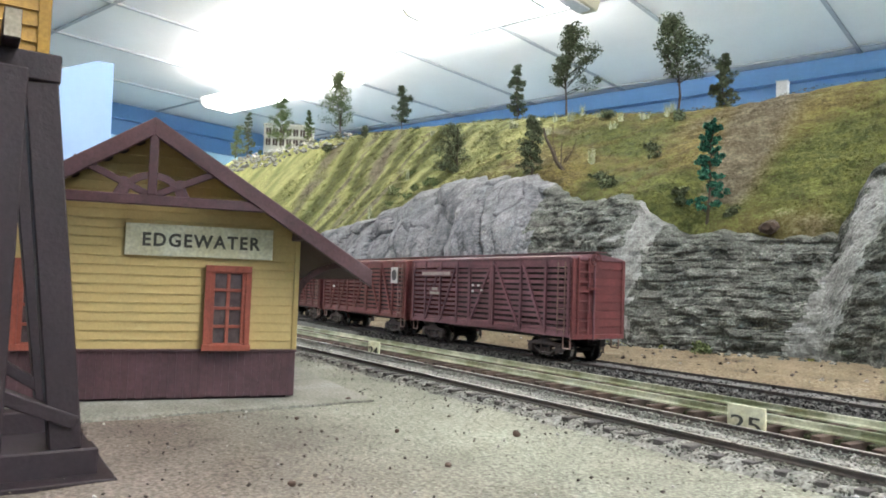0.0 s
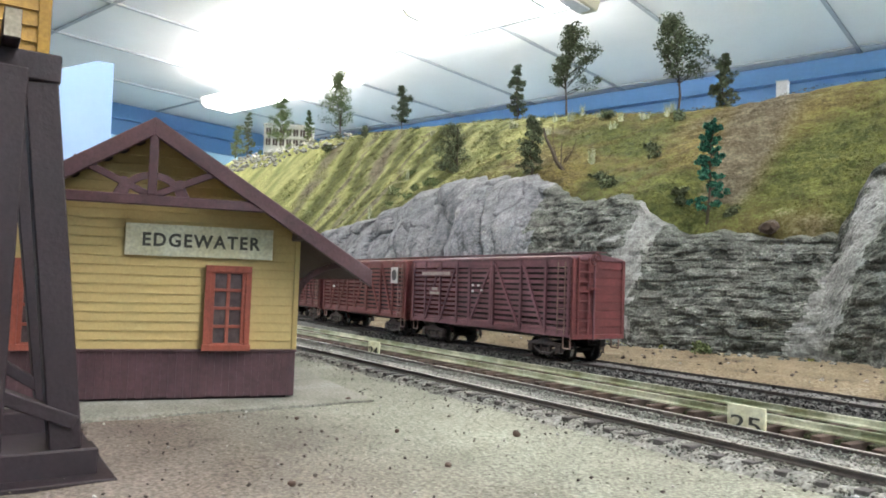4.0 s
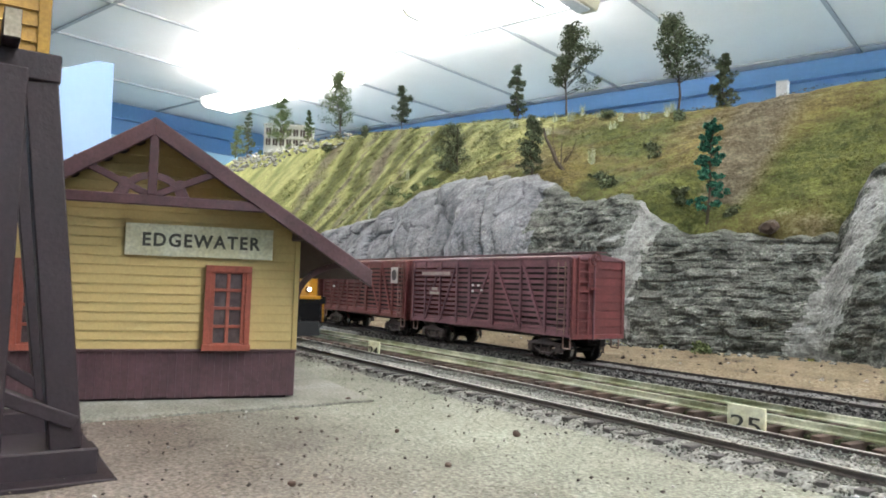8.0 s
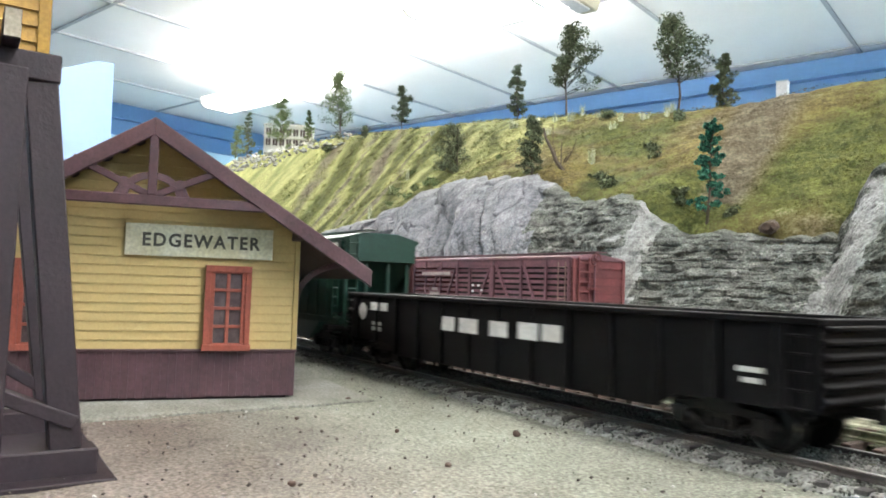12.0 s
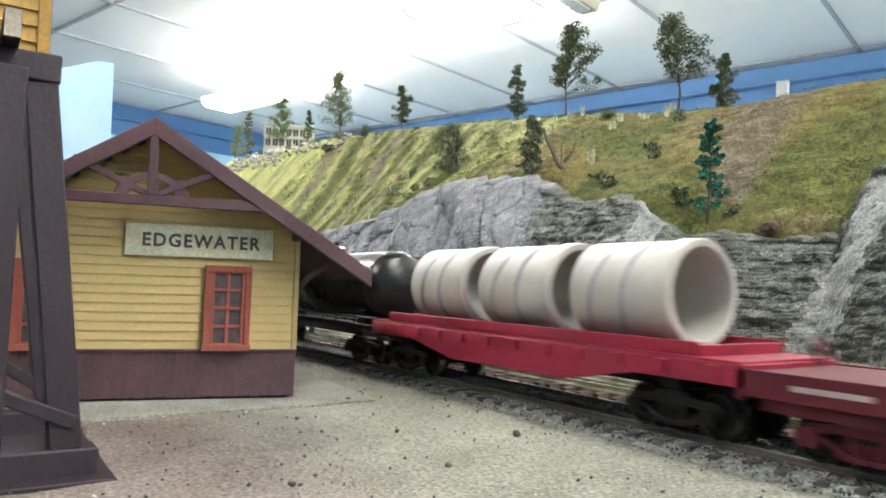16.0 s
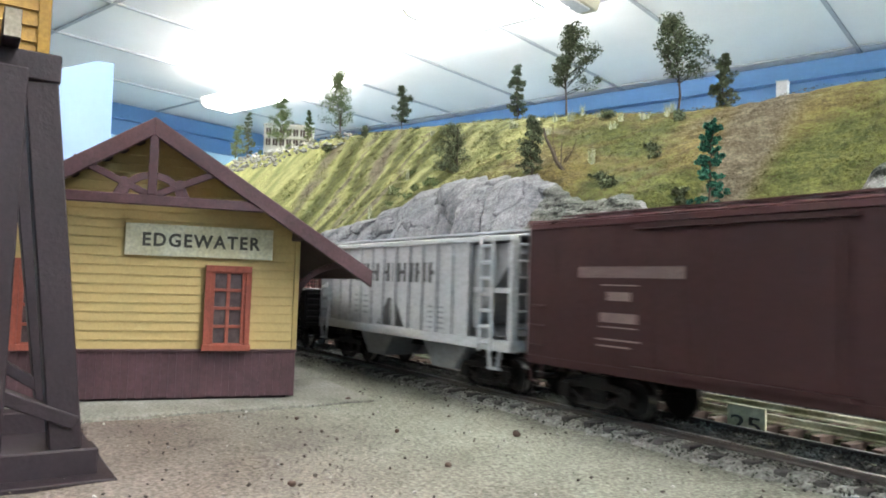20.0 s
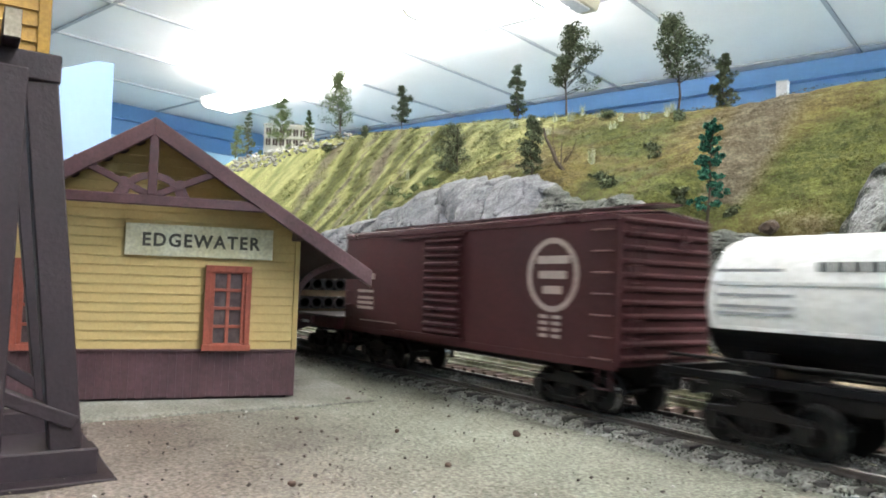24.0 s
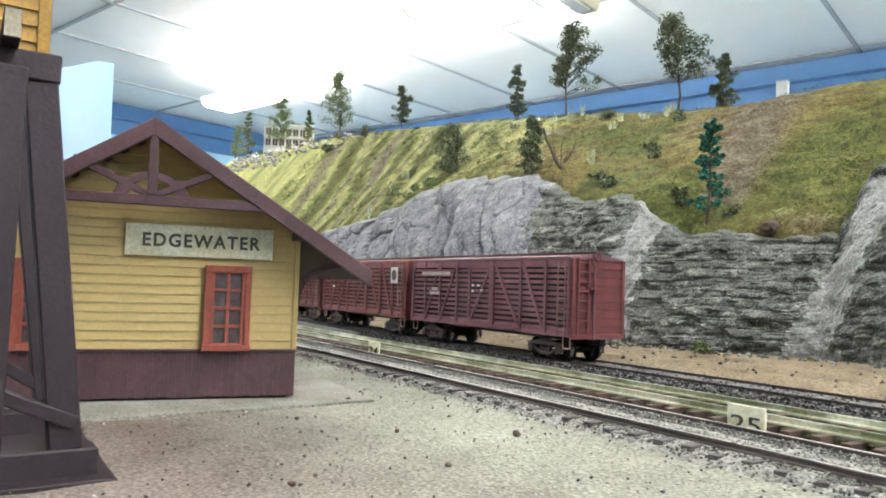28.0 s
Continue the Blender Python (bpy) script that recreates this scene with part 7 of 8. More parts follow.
def build_white_tank():
    t = tank_car("tank_car", "white upper tank on black underframe, railed dome platform", 148, 137, 13.6, 28.6, M["tank_white"], M["black"])
    # black lower half shell
    bm = bmesh.new()
    n, r = 30, 13.85
    for k in range(n):
        a, b = math.pi * (1.13 + 0.74 * k / n), math.pi * (1.13 + 0.74 * (k + 1) / n)
        prism(bm, [(math.cos(a) * r, 28.6 + math.sin(a) * r), (math.cos(b) * r, 28.6 + math.sin(b) * r), (math.cos(b) * (r - 0.4), 28.6 + math.sin(b) * (r - 0.4)), (math.cos(a) * (r - 0.4), 28.6 + math.sin(a) * (r - 0.4))], "x", -65, 65)
    bmesh.ops.remove_doubles(bm, verts=bm.verts, dist=0.001)
    part("lower_shell", bm, M["black"], t, "black lower half of the tank")
    W = M["tank_white"]
    for s in (-1, 1):
        for z, y in ((32.2, 13.3), (23.4, 13.0)):
            bm = bmesh.new()
            box(bm, -63, 63, s * y - 0.35, s * y + 0.35, z - 0.35, z + 0.35)
            part("jacket_seam", bm, W, t)
        ladder(t, -3.4, s * 15.2, 14.6, 46, W, 9, 5.6, rail=0.5)
    bm = bmesh.new()
    lathe(bm, [(5.6, 41), (5.6, 47.6), (5.0, 48.2), (0.1, 48.6)], n=28, close=False, at=(0, 0, 0))
    part("dome", bm, W, t, smooth=True)
    bm = bmesh.new()
    box(bm, -18.5, 21.5, -14.6, 14.6, 42.2, 43.0)
    part("dome_platform", bm, W, t, bevel=0.1)
    for s in (-1, 1):
        bm = bmesh.new()
        for x in (-12.5, 15.5):
            box(bm, x - 4, x + 4, s * 12 - 2, s * 12 + 2, 39.6, 42.2)
        part("platform_bracket", bm, M["grey_shade"], t)
        for x in (-15.5, 19.5):
            bm = bmesh.new()
            box(bm, x - 1.5, x + 1.5, s * 12 - 1.5, s * 12 + 1.5, 43.0, 53.4)
            box(bm, x - 2.0, x + 2.0, s * 12 - 2, s * 12 + 2, 53.4, 54.4)
            part("corner_post", bm, W, t, bevel=0.2)
        bm = bmesh.new()
        rod(bm, (-15.5, s * 12, 52.2), (19.5, s * 12, 52.2), 0.4, 8)
        rod(bm, (-15.5, s * 12, 48.0), (19.5, s * 12, 48.0), 0.35, 8)
        part("guard_rail", bm, W, t)
    for x in (-15.5, 19.5):
        bm = bmesh.new()
        rod(bm, (x, -12, 52.2), (x, 12, 52.2), 0.4, 8)
        rod(bm, (x, -12, 48.0), (x, 12, 48.0), 0.35, 8)
        part("guard_rail", bm, W, t)
    decals(t, text_row(-42, -16, 34.4, 36.2, 9) + text_row(10, 35, 34.4, 36.2, 9), M["decal_dark"], -12.9)
    decals(t, [(-62, -46, z, z + 0.6) for z in (29.6, 27.4, 26.0)] + [(-62, -48, 34.4, 35)], M["grey_shade"], -13.75)
    ring_decal(t, 50, 33.0, 0.05, 3.2, M["decal_red"], -13.2)
    return t


def build_pipe_rack_flat():
    f = thing("flatcar", "long maroon fish-belly flatcar with dark wooden deck", "flatcar")
    L, w = 184, 33
    running_gear(f, L, 138)
    flat_body(f, L, w, 15.6, 6.6, M["maroon"], M["deck_dark"], straight=44)
    decals(f, text_row(-48, -40, 11.6, 12.8, 5) + text_row(-36, -28, 11.6, 12.8, 5) + text_row(-46, -32, 8.4, 9.8, 7) + [(-26, -14, z, z + 0.5) for z in (9.2, 10.6, 12)] + text_row(60, 68, 12.4, 13.6, 5), M["decal"], -17.45)
    rows = ((20.2, 5), (28.6, 5), (36.4, 5), (42.0, 4))
    for z, n in rows:
        for k in range(n):
            y = -11.4 + 5.7 * k if n == 5 else -8.55 + 5.7 * k
            p = thing("black_pipe", "long glossy black steel pipe in a stacked load", "pipe", None, "stacked black pipes")
            bm = bmesh.new()
            lathe(bm, [(2.75, -48), (2.75, 48), (2.35, 48), (2.35, -48)], axis="x", n=20, close=False)
            bm.verts.ensure_lookup_table()
            for j in range(20):
                bm.faces.new((bm.verts[60 + j], bm.verts[60 + (j + 1) % 20], bm.verts[(j + 1) % 20], bm.verts[j]))
            part("tube", CAR.setdefault("tube", shape("tube", bm, M["pipe_black"], smooth=True)), None, p)
            MOVERS.append((p, -1142.4, (), z, y))
    for z in (16.3, 23.0, 31.4):
        for x in (-42, -22, 14, 40):
            b = thing("timber_spacer", "pale sawn timber spacer block between pipe layers", "timber block", None, "timber spacers")
            bm = bmesh.new()
            box(bm, -2.6, 2.6, -14.6, 14.6, 0, 1.1 if z < 20 else 2.8 if z > 30 else 2.85)
            part("block", bm, M["timber"], b, bevel=0.1)
            MOVERS.append((b, -1142.4 + x, (), z, 0.0))
    for x in (-34, -12, 12, 34):
        s = thing("load_strap", "thin dark strap round the pipe load", "strap", None, "load straps")
        bm = bmesh.new()
        rod(bm, (0, -14.6, 16), (0, -14.6, 37), 0.3, 6)
        rod(bm, (0, -14.6, 37), (0, -11.4, 42.5), 0.3, 6)
        rod(bm, (0, -11.4, 42.5), (0, -8.5, 45.0), 0.3, 6)
        rod(bm, (0, -8.5, 45.0), (0, 8.6, 45.0), 0.3, 6)
        rod(bm, (0, 8.6, 45.0), (0, 14.6, 38), 0.3, 6)
        rod(bm, (0, 14.6, 38), (0, 14.6, 16), 0.3, 6)
        part("band", bm, M["black"], s)
        MOVERS.append((s, -1142.4 + x, (), 0.0, 0.0))
    return f


def build_caboose():
    c = thing("caboose", "bright red caboose with cupola, black roof, orange line", "caboose")
    R, K = M["red_caboose"], M["black"]
    L, w, z0, z1 = 84, 32, 11.6, 35.4
    running_gear(c, 104, 62)
    bm = bmesh.new()
    box(bm, -43, 43, -w / 2, w / 2, z0, z1)
    part("body", bm, R, c, bevel=0.15)
    for s in (-1, 1):
        for k in range(26):
            x = -41.5 + 3.32 * k
            bm = bmesh.new()
            box(bm, x - 1.58, x + 1.58, min(s * w / 2, s * w / 2 + s * 0.14), max(s * w / 2, s * w / 2 + s * 0.14), z0 + 0.3, z1 - 0.6)
            part("side_board", bm, R, c)
        for x in (-23.5, 23.5):
            bm = bmesh.new()
            y = s * (w / 2 + 0.2)
            box(bm, x - 3.6, x + 3.6, y - 0.25, y + 0.25, 24.4, 31.0)
            win = part("window", bm, M["dark_inside"], c)
            bm = bmesh.new()
            box(bm, x - 5, x + 5, min(y, y + s * 1.3), max(y, y + s * 1.3), 31.0, 31.6)
            part("awning", bm, R, win)
            bm = bmesh.new()
            for a in (x - 3.8, x + 3.2):
                box(bm, a, a + 0.6, y - 0.4, y + 0.4, 24.2, 31.0)
            box(bm, x - 3.8, x + 3.8, y - 0.4, y + 0.4, 24.0, 24.6)
            part("window_frame", bm, R, win)
        # end platform, railing, ladder, roof posts, steps
        bm = bmesh.new()
        box(bm, s * 43 if s > 0 else -53.5, 53.5 if s > 0 else -43, -15.6, 15.6, z0 - 0.6, z0 + 0.9)
        part("end_platform", bm, K, c)
        bm = bmesh.new()
        for y in (-15, -6, 6, 15):
            rod(bm, (s * 53, y, z0), (s * 53, y, z0 + 11), 0.35, 6)
        rod(bm, (s * 53, -15, z0 + 11), (s * 53, -6, z0 + 11), 0.35, 6)
        rod(bm, (s * 53, 15, z0 + 11), (s * 53, 6, z0 + 11), 0.35, 6)
        part("end_railing", bm, K, c)
        ladder(c, s * 53.6, 10, z0, z1 + 4, K, 9, along="y", rail=0.35)
        brake_wheel(c, s * 53.4, -9, z0 + 13, K)
        for y in (-1, 1):
            bm = bmesh.new()
            for k in range(3):
                box(bm, s * 49 - 3, s * 49 + 3, y * 15 - 1.8, y * 15 + 1.8, 3.6 + 3 * k, 4.0 + 3 * k)
            for dx in (-3.2, 3.2):
                box(bm, s * 49 + dx - 0.25, s * 49 + dx + 0.25, y * 15 - 1.8, y * 15 + 1.8, 3.4, z0)
            part("steps", bm, K, c)
            bm = bmesh.new()
            rod(bm, (s * 53, y * 14.6, z0), (s * 53, y * 14.6, z1 + 0.6), 0.35, 6)
            part("roof_post", bm, K, c)
        bm = bmesh.new()
        box(bm, s * 43.2 - 0.3, s * 43.2 + 0.3, -3.6, 3.6, z0 + 1, z1 - 5)
        part("end_door", bm, M["dark_inside"], c)
        bm = bmesh.new()
        box(bm, s * 43.3 - 0.3, s * 43.3 + 0.3, 6, 10, 24, 31)
        part("end_window", bm, M["glass_dark"], c)
        # cupola
    bm = bmesh.new()
    n = 12
    pts = [(-17.4, z1 - 0.2)] + [(-17.4 + 34.8 * k / n, z1 + 0.5 + 2.2 * math.sin(math.pi * k / n)) for k in range(n + 1)] + [(17.4, z1 - 0.2)]
    prism(bm, pts, "x", -54, 54)
    part("roof", bm, K, c, "black curved roof", bevel=0.1)
    bm = bmesh.new()
    box(bm, -50, -16, -3, 3, z1 + 3.1, z1 + 3.5)
    box(bm, 8, 50, -3, 3, z1 + 3.1, z1 + 3.5)
    part("running_board", bm, K, c)
    bm = bmesh.new()
    box(bm, -14.5, 6, -14.4, 14.4, z1 + 1.2, 46.2)
    cu = part("cupola", bm, R, c, bevel=0.2)
    bm = bmesh.new()
    pts = [(-15.6, 46.0)] + [(-15.6 + 31.2 * k / n, 46.5 + 1.6 * math.sin(math.pi * k / n)) for k in range(n + 1)] + [(15.6, 46.0)]
    prism(bm, pts, "x", -16, 7.5)
    part("cupola_roof", bm, K, cu)
    for s in (-1, 1):
        for x in (-10.5, 1.5):
            bm = bmesh.new()
            box(bm, x - 2.8, x + 2.8, s * 14.5 - 0.2, s * 14.5 + 0.2, 39.8, 44.8)
            part("cupola_window", bm, M["cab_glass"], cu)
        for y in (-8, 8):
            bm = bmesh.new()
            xx = -14.6 if s < 0 else 6.1
            box(bm, xx - 0.2, xx + 0.2, y - 2.6, y + 2.6, 40, 44.8)
            part("cupola_window", bm, M["cab_glass"], cu)
    bm = bmesh.new()
    lathe(bm, [(1.1, z1 + 1), (1.1, 50.0), (1.7, 50.2), (1.7, 51.4), (0.2, 51.8)], n=14, close=False, at=(11, -6.5, 0))
    part("stove_pipe", bm, M["galv"], c, "bright metal stove pipe", smooth=True)
    # orange line and end curves
    bm = bmesh.new()
    box(bm, -38, 40, -16.35, -16.1, 22.9, 23.3)
    for s, x in ((-1, -38), (1, 40)):
        for k in range(10):
            a, b = math.pi / 2 * k / 10, math.pi / 2 * (k + 1) / 10
            wide = 0.5 + 0.9 * (1 if s > 0 else 0.3)
            ox = x - s * 8
            q = [(ox + s * 8 * math.cos(-a), 22.9 - 9.5 * math.sin(a)), (ox + s * (8 - wide) * math.cos(-a), 22.9 - (9.5 - wide) * math.sin(a)), (ox + s * (8 - wide) * math.cos(-b), 22.9 - (9.5 - wide) * math.sin(b)), (ox + s * 8 * math.cos(-b), 22.9 - 9.5 * math.sin(b))]
            prism(bm, q, "y", -16.35, -16.1)
    part("orange_line", bm, M["orange_line"], c)
    decals(c, text_row(-17, 4, 31.6, 33.6, 9) + text_row(-15, 1.5, 26.4, 28.4, 7) + text_row(-9.5, -4.5, 16.0, 18.2, 3), M["decal_pale"], -16.25)
    return c


build_train()


# ---- stock cars standing on the siding ----
def build_stock_car(x, red, emblem, label):
    y = siding_y(x)
    turn = -math.degrees(math.atan((siding_y(x - 60) - siding_y(x + 60)) / 120.0))
    c = thing("stock_car", label, "stock car", at(x, y, RAIL_B, 0, 0, turn), "stock cars on the siding")
    R = M["stock_red"] if red else M["stock_brown"]
    L, w, z0, z1 = 138, 31, 12.0, 45.0
    running_gear(c, L, 98, moving=False, frame="sideframe_rusty")
    bm = bmesh.new()
    box(bm, -L / 2, L / 2, -w / 2 + 0.6, w / 2 - 0.6, z0, z0 + 1.4)
    part("floor", bm, R, c)
    bm = bmesh.new()
    prism(bm, peaked(w + 1.0, z1, z1 + 0.8, 2.0), "x", -L / 2 - 0.8, L / 2 + 0.8)
    part("roof", bm, R, c, bevel=0.15)
    for k in range(14):
        xx = -L / 2 + L * (k + 0.5) / 14
        bm = bmesh.new()
        prism(bm, [(-w / 2 - 0.5, z1 + 0.8), (0, z1 + 2.8), (w / 2 + 0.5, z1 + 0.8), (w / 2 + 0.5, z1 + 1.3), (0, z1 + 3.3), (-w / 2 - 0.5, z1 + 1.3)], "x", xx - 4.4, xx + 4.4)
        part("roof_panel", bm, R, c)
    for yy in (-2.4, 0, 2.4):
        bm = bmesh.new()
        box(bm, -L / 2 - 2, L / 2 + 2, yy - 1.1, yy + 1.1, z1 + 3.6, z1 + 4.1)
        part("running_board", bm, R, c)
    slats = [(z0 + 1.6 + 2.58 * k, 1.5) for k in range(12)]
    rnd = random.Random(int(-x))
    for s in (-1, 1):
        ys = s * (w / 2 - 0.5)
        for z, h in slats:
            bm = bmesh.new()
            box(bm, -L / 2 + 0.6, L / 2 - 0.6, ys - 0.35, ys + 0.35, z + rnd.uniform(-0.1, 0.1), z + h)
            part("slat", bm, R, c)
        # added near-black panel stands in for the shade inside the car
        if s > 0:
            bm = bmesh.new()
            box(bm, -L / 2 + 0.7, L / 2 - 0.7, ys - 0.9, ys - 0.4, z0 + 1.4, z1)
            part("interior_shade", bm, M["dark_inside"], c)
        bm = bmesh.new()
        box(bm, -L / 2, L / 2, ys - 0.6, ys + 0.6, z1 - 3.2, z1)
        part("top_plate", bm, R, c)
        bm = bmesh.new()
        box(bm, -L / 2, L / 2, ys - 0.6, ys + 0.6, z0 - 1.0, z0 + 1.4)
        part("side_sill", bm, R, c)
        yo = s * (w / 2 + 0.25)
        for xx in (-67.5, -54, -38, -21, 12, 34, 52, 67.5):
            bm = bmesh.new()
            box(bm, xx - 0.65, xx + 0.65, yo - 0.45, yo + 0.45, z0, z1)
            part("post", bm, R, c)
        for xa, xb in ((-53, -39), (-37, -22), (13, 33), (35, 51)):
            up = xa < 0
            bm = bmesh.new()
            beam(bm, (xa, yo, z0 + 1 if up else z1 - 1), (xb, yo, z1 - 1 if up else z0 + 1), 0.9, 1.2)
            part("brace", bm, R, c)
        # sliding door
        bm = bmesh.new()
        for xx in (-9.5, 9.5):
            box(bm, xx - 1.0, xx + 1.0, yo - 0.1, yo + 0.8, z0 + 0.5, z1 - 2)
        box(bm, -9.5, 9.5, yo - 0.1, yo + 0.8, z0 + 0.5, z0 + 2.2)
        box(bm, -9.5, 9.5, yo - 0.1, yo + 0.8, z1 - 3.8, z1 - 2)
        beam(bm, (-9, yo + 0.3, z0 + 1), (9, yo + 0.3, z1 - 3), 0.8, 1.4)
        part("door", bm, R, c)
        bm = bmesh.new()
        box(bm, -10, 32, yo + s * 0.9 - 0.3, yo + s * 0.9 + 0.3, z0 - 0.2, z0 + 0.8)
        part("door_track", bm, R, c)
        ladder(c, L / 2 - 5.4, yo + s * 0.8, z0, z1 - 1, M["stock_rung"], 7, 4.6)
        # board ends
        bm = bmesh.new()
        box(bm, s * L / 2 - 0.5, s * L / 2 + 0.1, -w / 2 + 0.2, w / 2 - 0.2, z0, z1)
        end = part("end", bm, M["stock_end"], c)
        for k in range(9):
            z = z0 + 0.3 + 3.65 * k
            bm = bmesh.new()
            box(bm, min(s * L / 2, s * (L / 2 + 0.6)), max(s * L / 2, s * (L / 2 + 0.8)), -w / 2 + 0.3, w / 2 - 0.3, z, z + 3.0)
            part("end_board", bm, M["stock_end"], end)
        ladder(c, s * (L / 2 + 1.7), -w / 2 + 5.6, z0, z1 + 1, M["stock_end"], 8, w=6.0, along="y", rail=0.42)
        for y in (-w / 2 + 0.6, w / 2 - 0.6):
            bm = bmesh.new()
            box(bm, min(s * L / 2, s * (L / 2 + 1.3)), max(s * L / 2, s * (L / 2 + 1.3)), y - 0.9, y + 0.9, z0 - 1.2, z1 + 0.4)
            part("corner_post", bm, M["stock_end"], c, bevel=0.1)
        bm = bmesh.new()
        box(bm, min(s * L / 2, s * (L / 2 + 1.6)), max(s * L / 2, s * (L / 2 + 1.6)), -w / 2, w / 2, z0 - 1.6, z0 + 0.4)
        part("end_sill", bm, M["stock_end"], c, bevel=0.1)
        for y in (-w / 2 + 0.8, w / 2 - 0.8):
            bm = bmesh.new()
            for d in (1.0, 5.6):
                rod(bm, (s * (L / 2 - d), y, z0), (s * (L / 2 - d), y, z0 - 6), 0.35, 6)
            rod(bm, (s * (L / 2 - 1.0), y, z0 - 6), (s * (L / 2 - 5.6), y, z0 - 6), 0.35, 6)
            part("stirrup", bm, M["stock_rung"], c)
        bm = bmesh.new()
        rod(bm, (s * (L / 2 + 1.7), -3.6, z0 - 2), (s * (L / 2 + 1.7), -3.6, z1 + 3), 0.45, 6)
        part("brake_staff", bm, R, c)
    brake_wheel(c, L / 2 + 2.6, -3.6, z1 + 0.2, M["stock_end"])
    bm = bmesh.new()
    box(bm, L / 2 + 0.6, L / 2 + 3.4, -7.4, 0.6, z1 - 13.0, z1 - 12.2)
    part("brake_step", bm, M["stock_end"], c)
    bm = bmesh.new()
    box(bm, L / 2 + 0.4, L / 2 + 1.6, -6.2, -1.4, z1 - 5.5, z1 - 1.5)
    part("brake_housing", bm, M["stock_end"], c, bevel=0.2)
    if emblem:
        bm = bmesh.new()
        box(bm, 50.5, 59.5, -w / 2 - 0.95, -w / 2 - 0.35, 32.2, 42.2)
        part("emblem_card", bm, M["decal"], c, "white card with a dark round emblem")
        ring_decal(c, 55, 37.4, 0.05, 3.4, M["decal_dark"], -w / 2 - 0.98)
        bm = bmesh.new()
        box(bm, -50, -44, -w / 2 - 0.7, -w / 2 - 0.4, 27, 30.5)
        part("route_card", bm, R, c)
        decals(c, [(-49, -45, 28, 29.6)], M["decal"], -w / 2 - 0.75)
    else:
        bm = bmesh.new()
        box(bm, -58, -26, -w / 2 - 0.75, -w / 2 - 0.35, 36.8, 40.0)
        nb = part("name_strip", bm, R, c)
        decals(nb, text_row(-57, -27, 37.4, 39.4, 13), M["decal_pale"], -w / 2 - 0.78)
        bm = bmesh.new()
        box(bm, -49, -37, -w / 2 - 0.75, -w / 2 - 0.35, 26.4, 31)
        nb = part("number_strip", bm, R, c)
        decals(nb, [(-46, -40, 29, 30.6), (-48, -38, 26.8, 28.2)], M["decal_pale"], -w / 2 - 0.78)
        decals(c, [(-6, -4, 32, 33), (-1, 1, 32, 33), (-6, -4, 29, 30), (2, 4, 29.6, 30.4)], M["decal"], -w / 2 - 0.9)


build_stock_car(-297.5, False, False, "weathered brown slatted stock car at the end of the siding")
build_stock_car(-444.5, True, True, "red-brown slatted stock car with round emblem")
build_stock_car(-591.5, True, False, "red-brown slatted stock car far down the siding")


# ---- trees, shrubs, tufts and small things of the scenery ----
def leaf_cloud(verts, faces, rnd, c, r, n, size, squash=0.8):
    """Loose small leaves round a point."""
    for _ in range(n):
        d = Vector((rnd.gauss(0, 1), rnd.gauss(0, 1), rnd.gauss(0, 1))).normalized() * (r * rnd.random() ** 0.4)
        p = c + Vector((d.x, d.y, d.z * squash))
        a = Vector((rnd.gauss(0, 1), rnd.gauss(0, 1), rnd.gauss(0, 1))).normalized()
        b = a.cross(Vector((rnd.gauss(0, 1), rnd.gauss(0, 1), rnd.gauss(0, 1)))).normalized()
        s = size * rnd.uniform(0.6, 1.4)
        k = len(verts)
        verts += [(p + a * s) * MM, (p + b * s * 0.7) * MM, (p - a * s * 0.8) * MM, (p - b * s * 0.7 + a.cross(b) * s * 0.5) * MM]
        faces += [(k, k + 1, k + 2), (k, k + 2, k + 3)]


def limb(bm, p, q, r0, r1, rnd, n=3, wob=0.06):
    pts = [p + (q - p) * (k / n) + (Vector((rnd.uniform(-1, 1), rnd.uniform(-1, 1), 0)) * (q - p).length * wob if 0 < k < n else Vector()) for k in range(n + 1)]
    for k in range(n):
        rod(bm, pts[k], pts[k + 1], r0 + (r1 - r0) * k / n, 7, r0 + (r1 - r0) * (k + 1) / n, caps=(k in (0, n - 1)))
    return pts


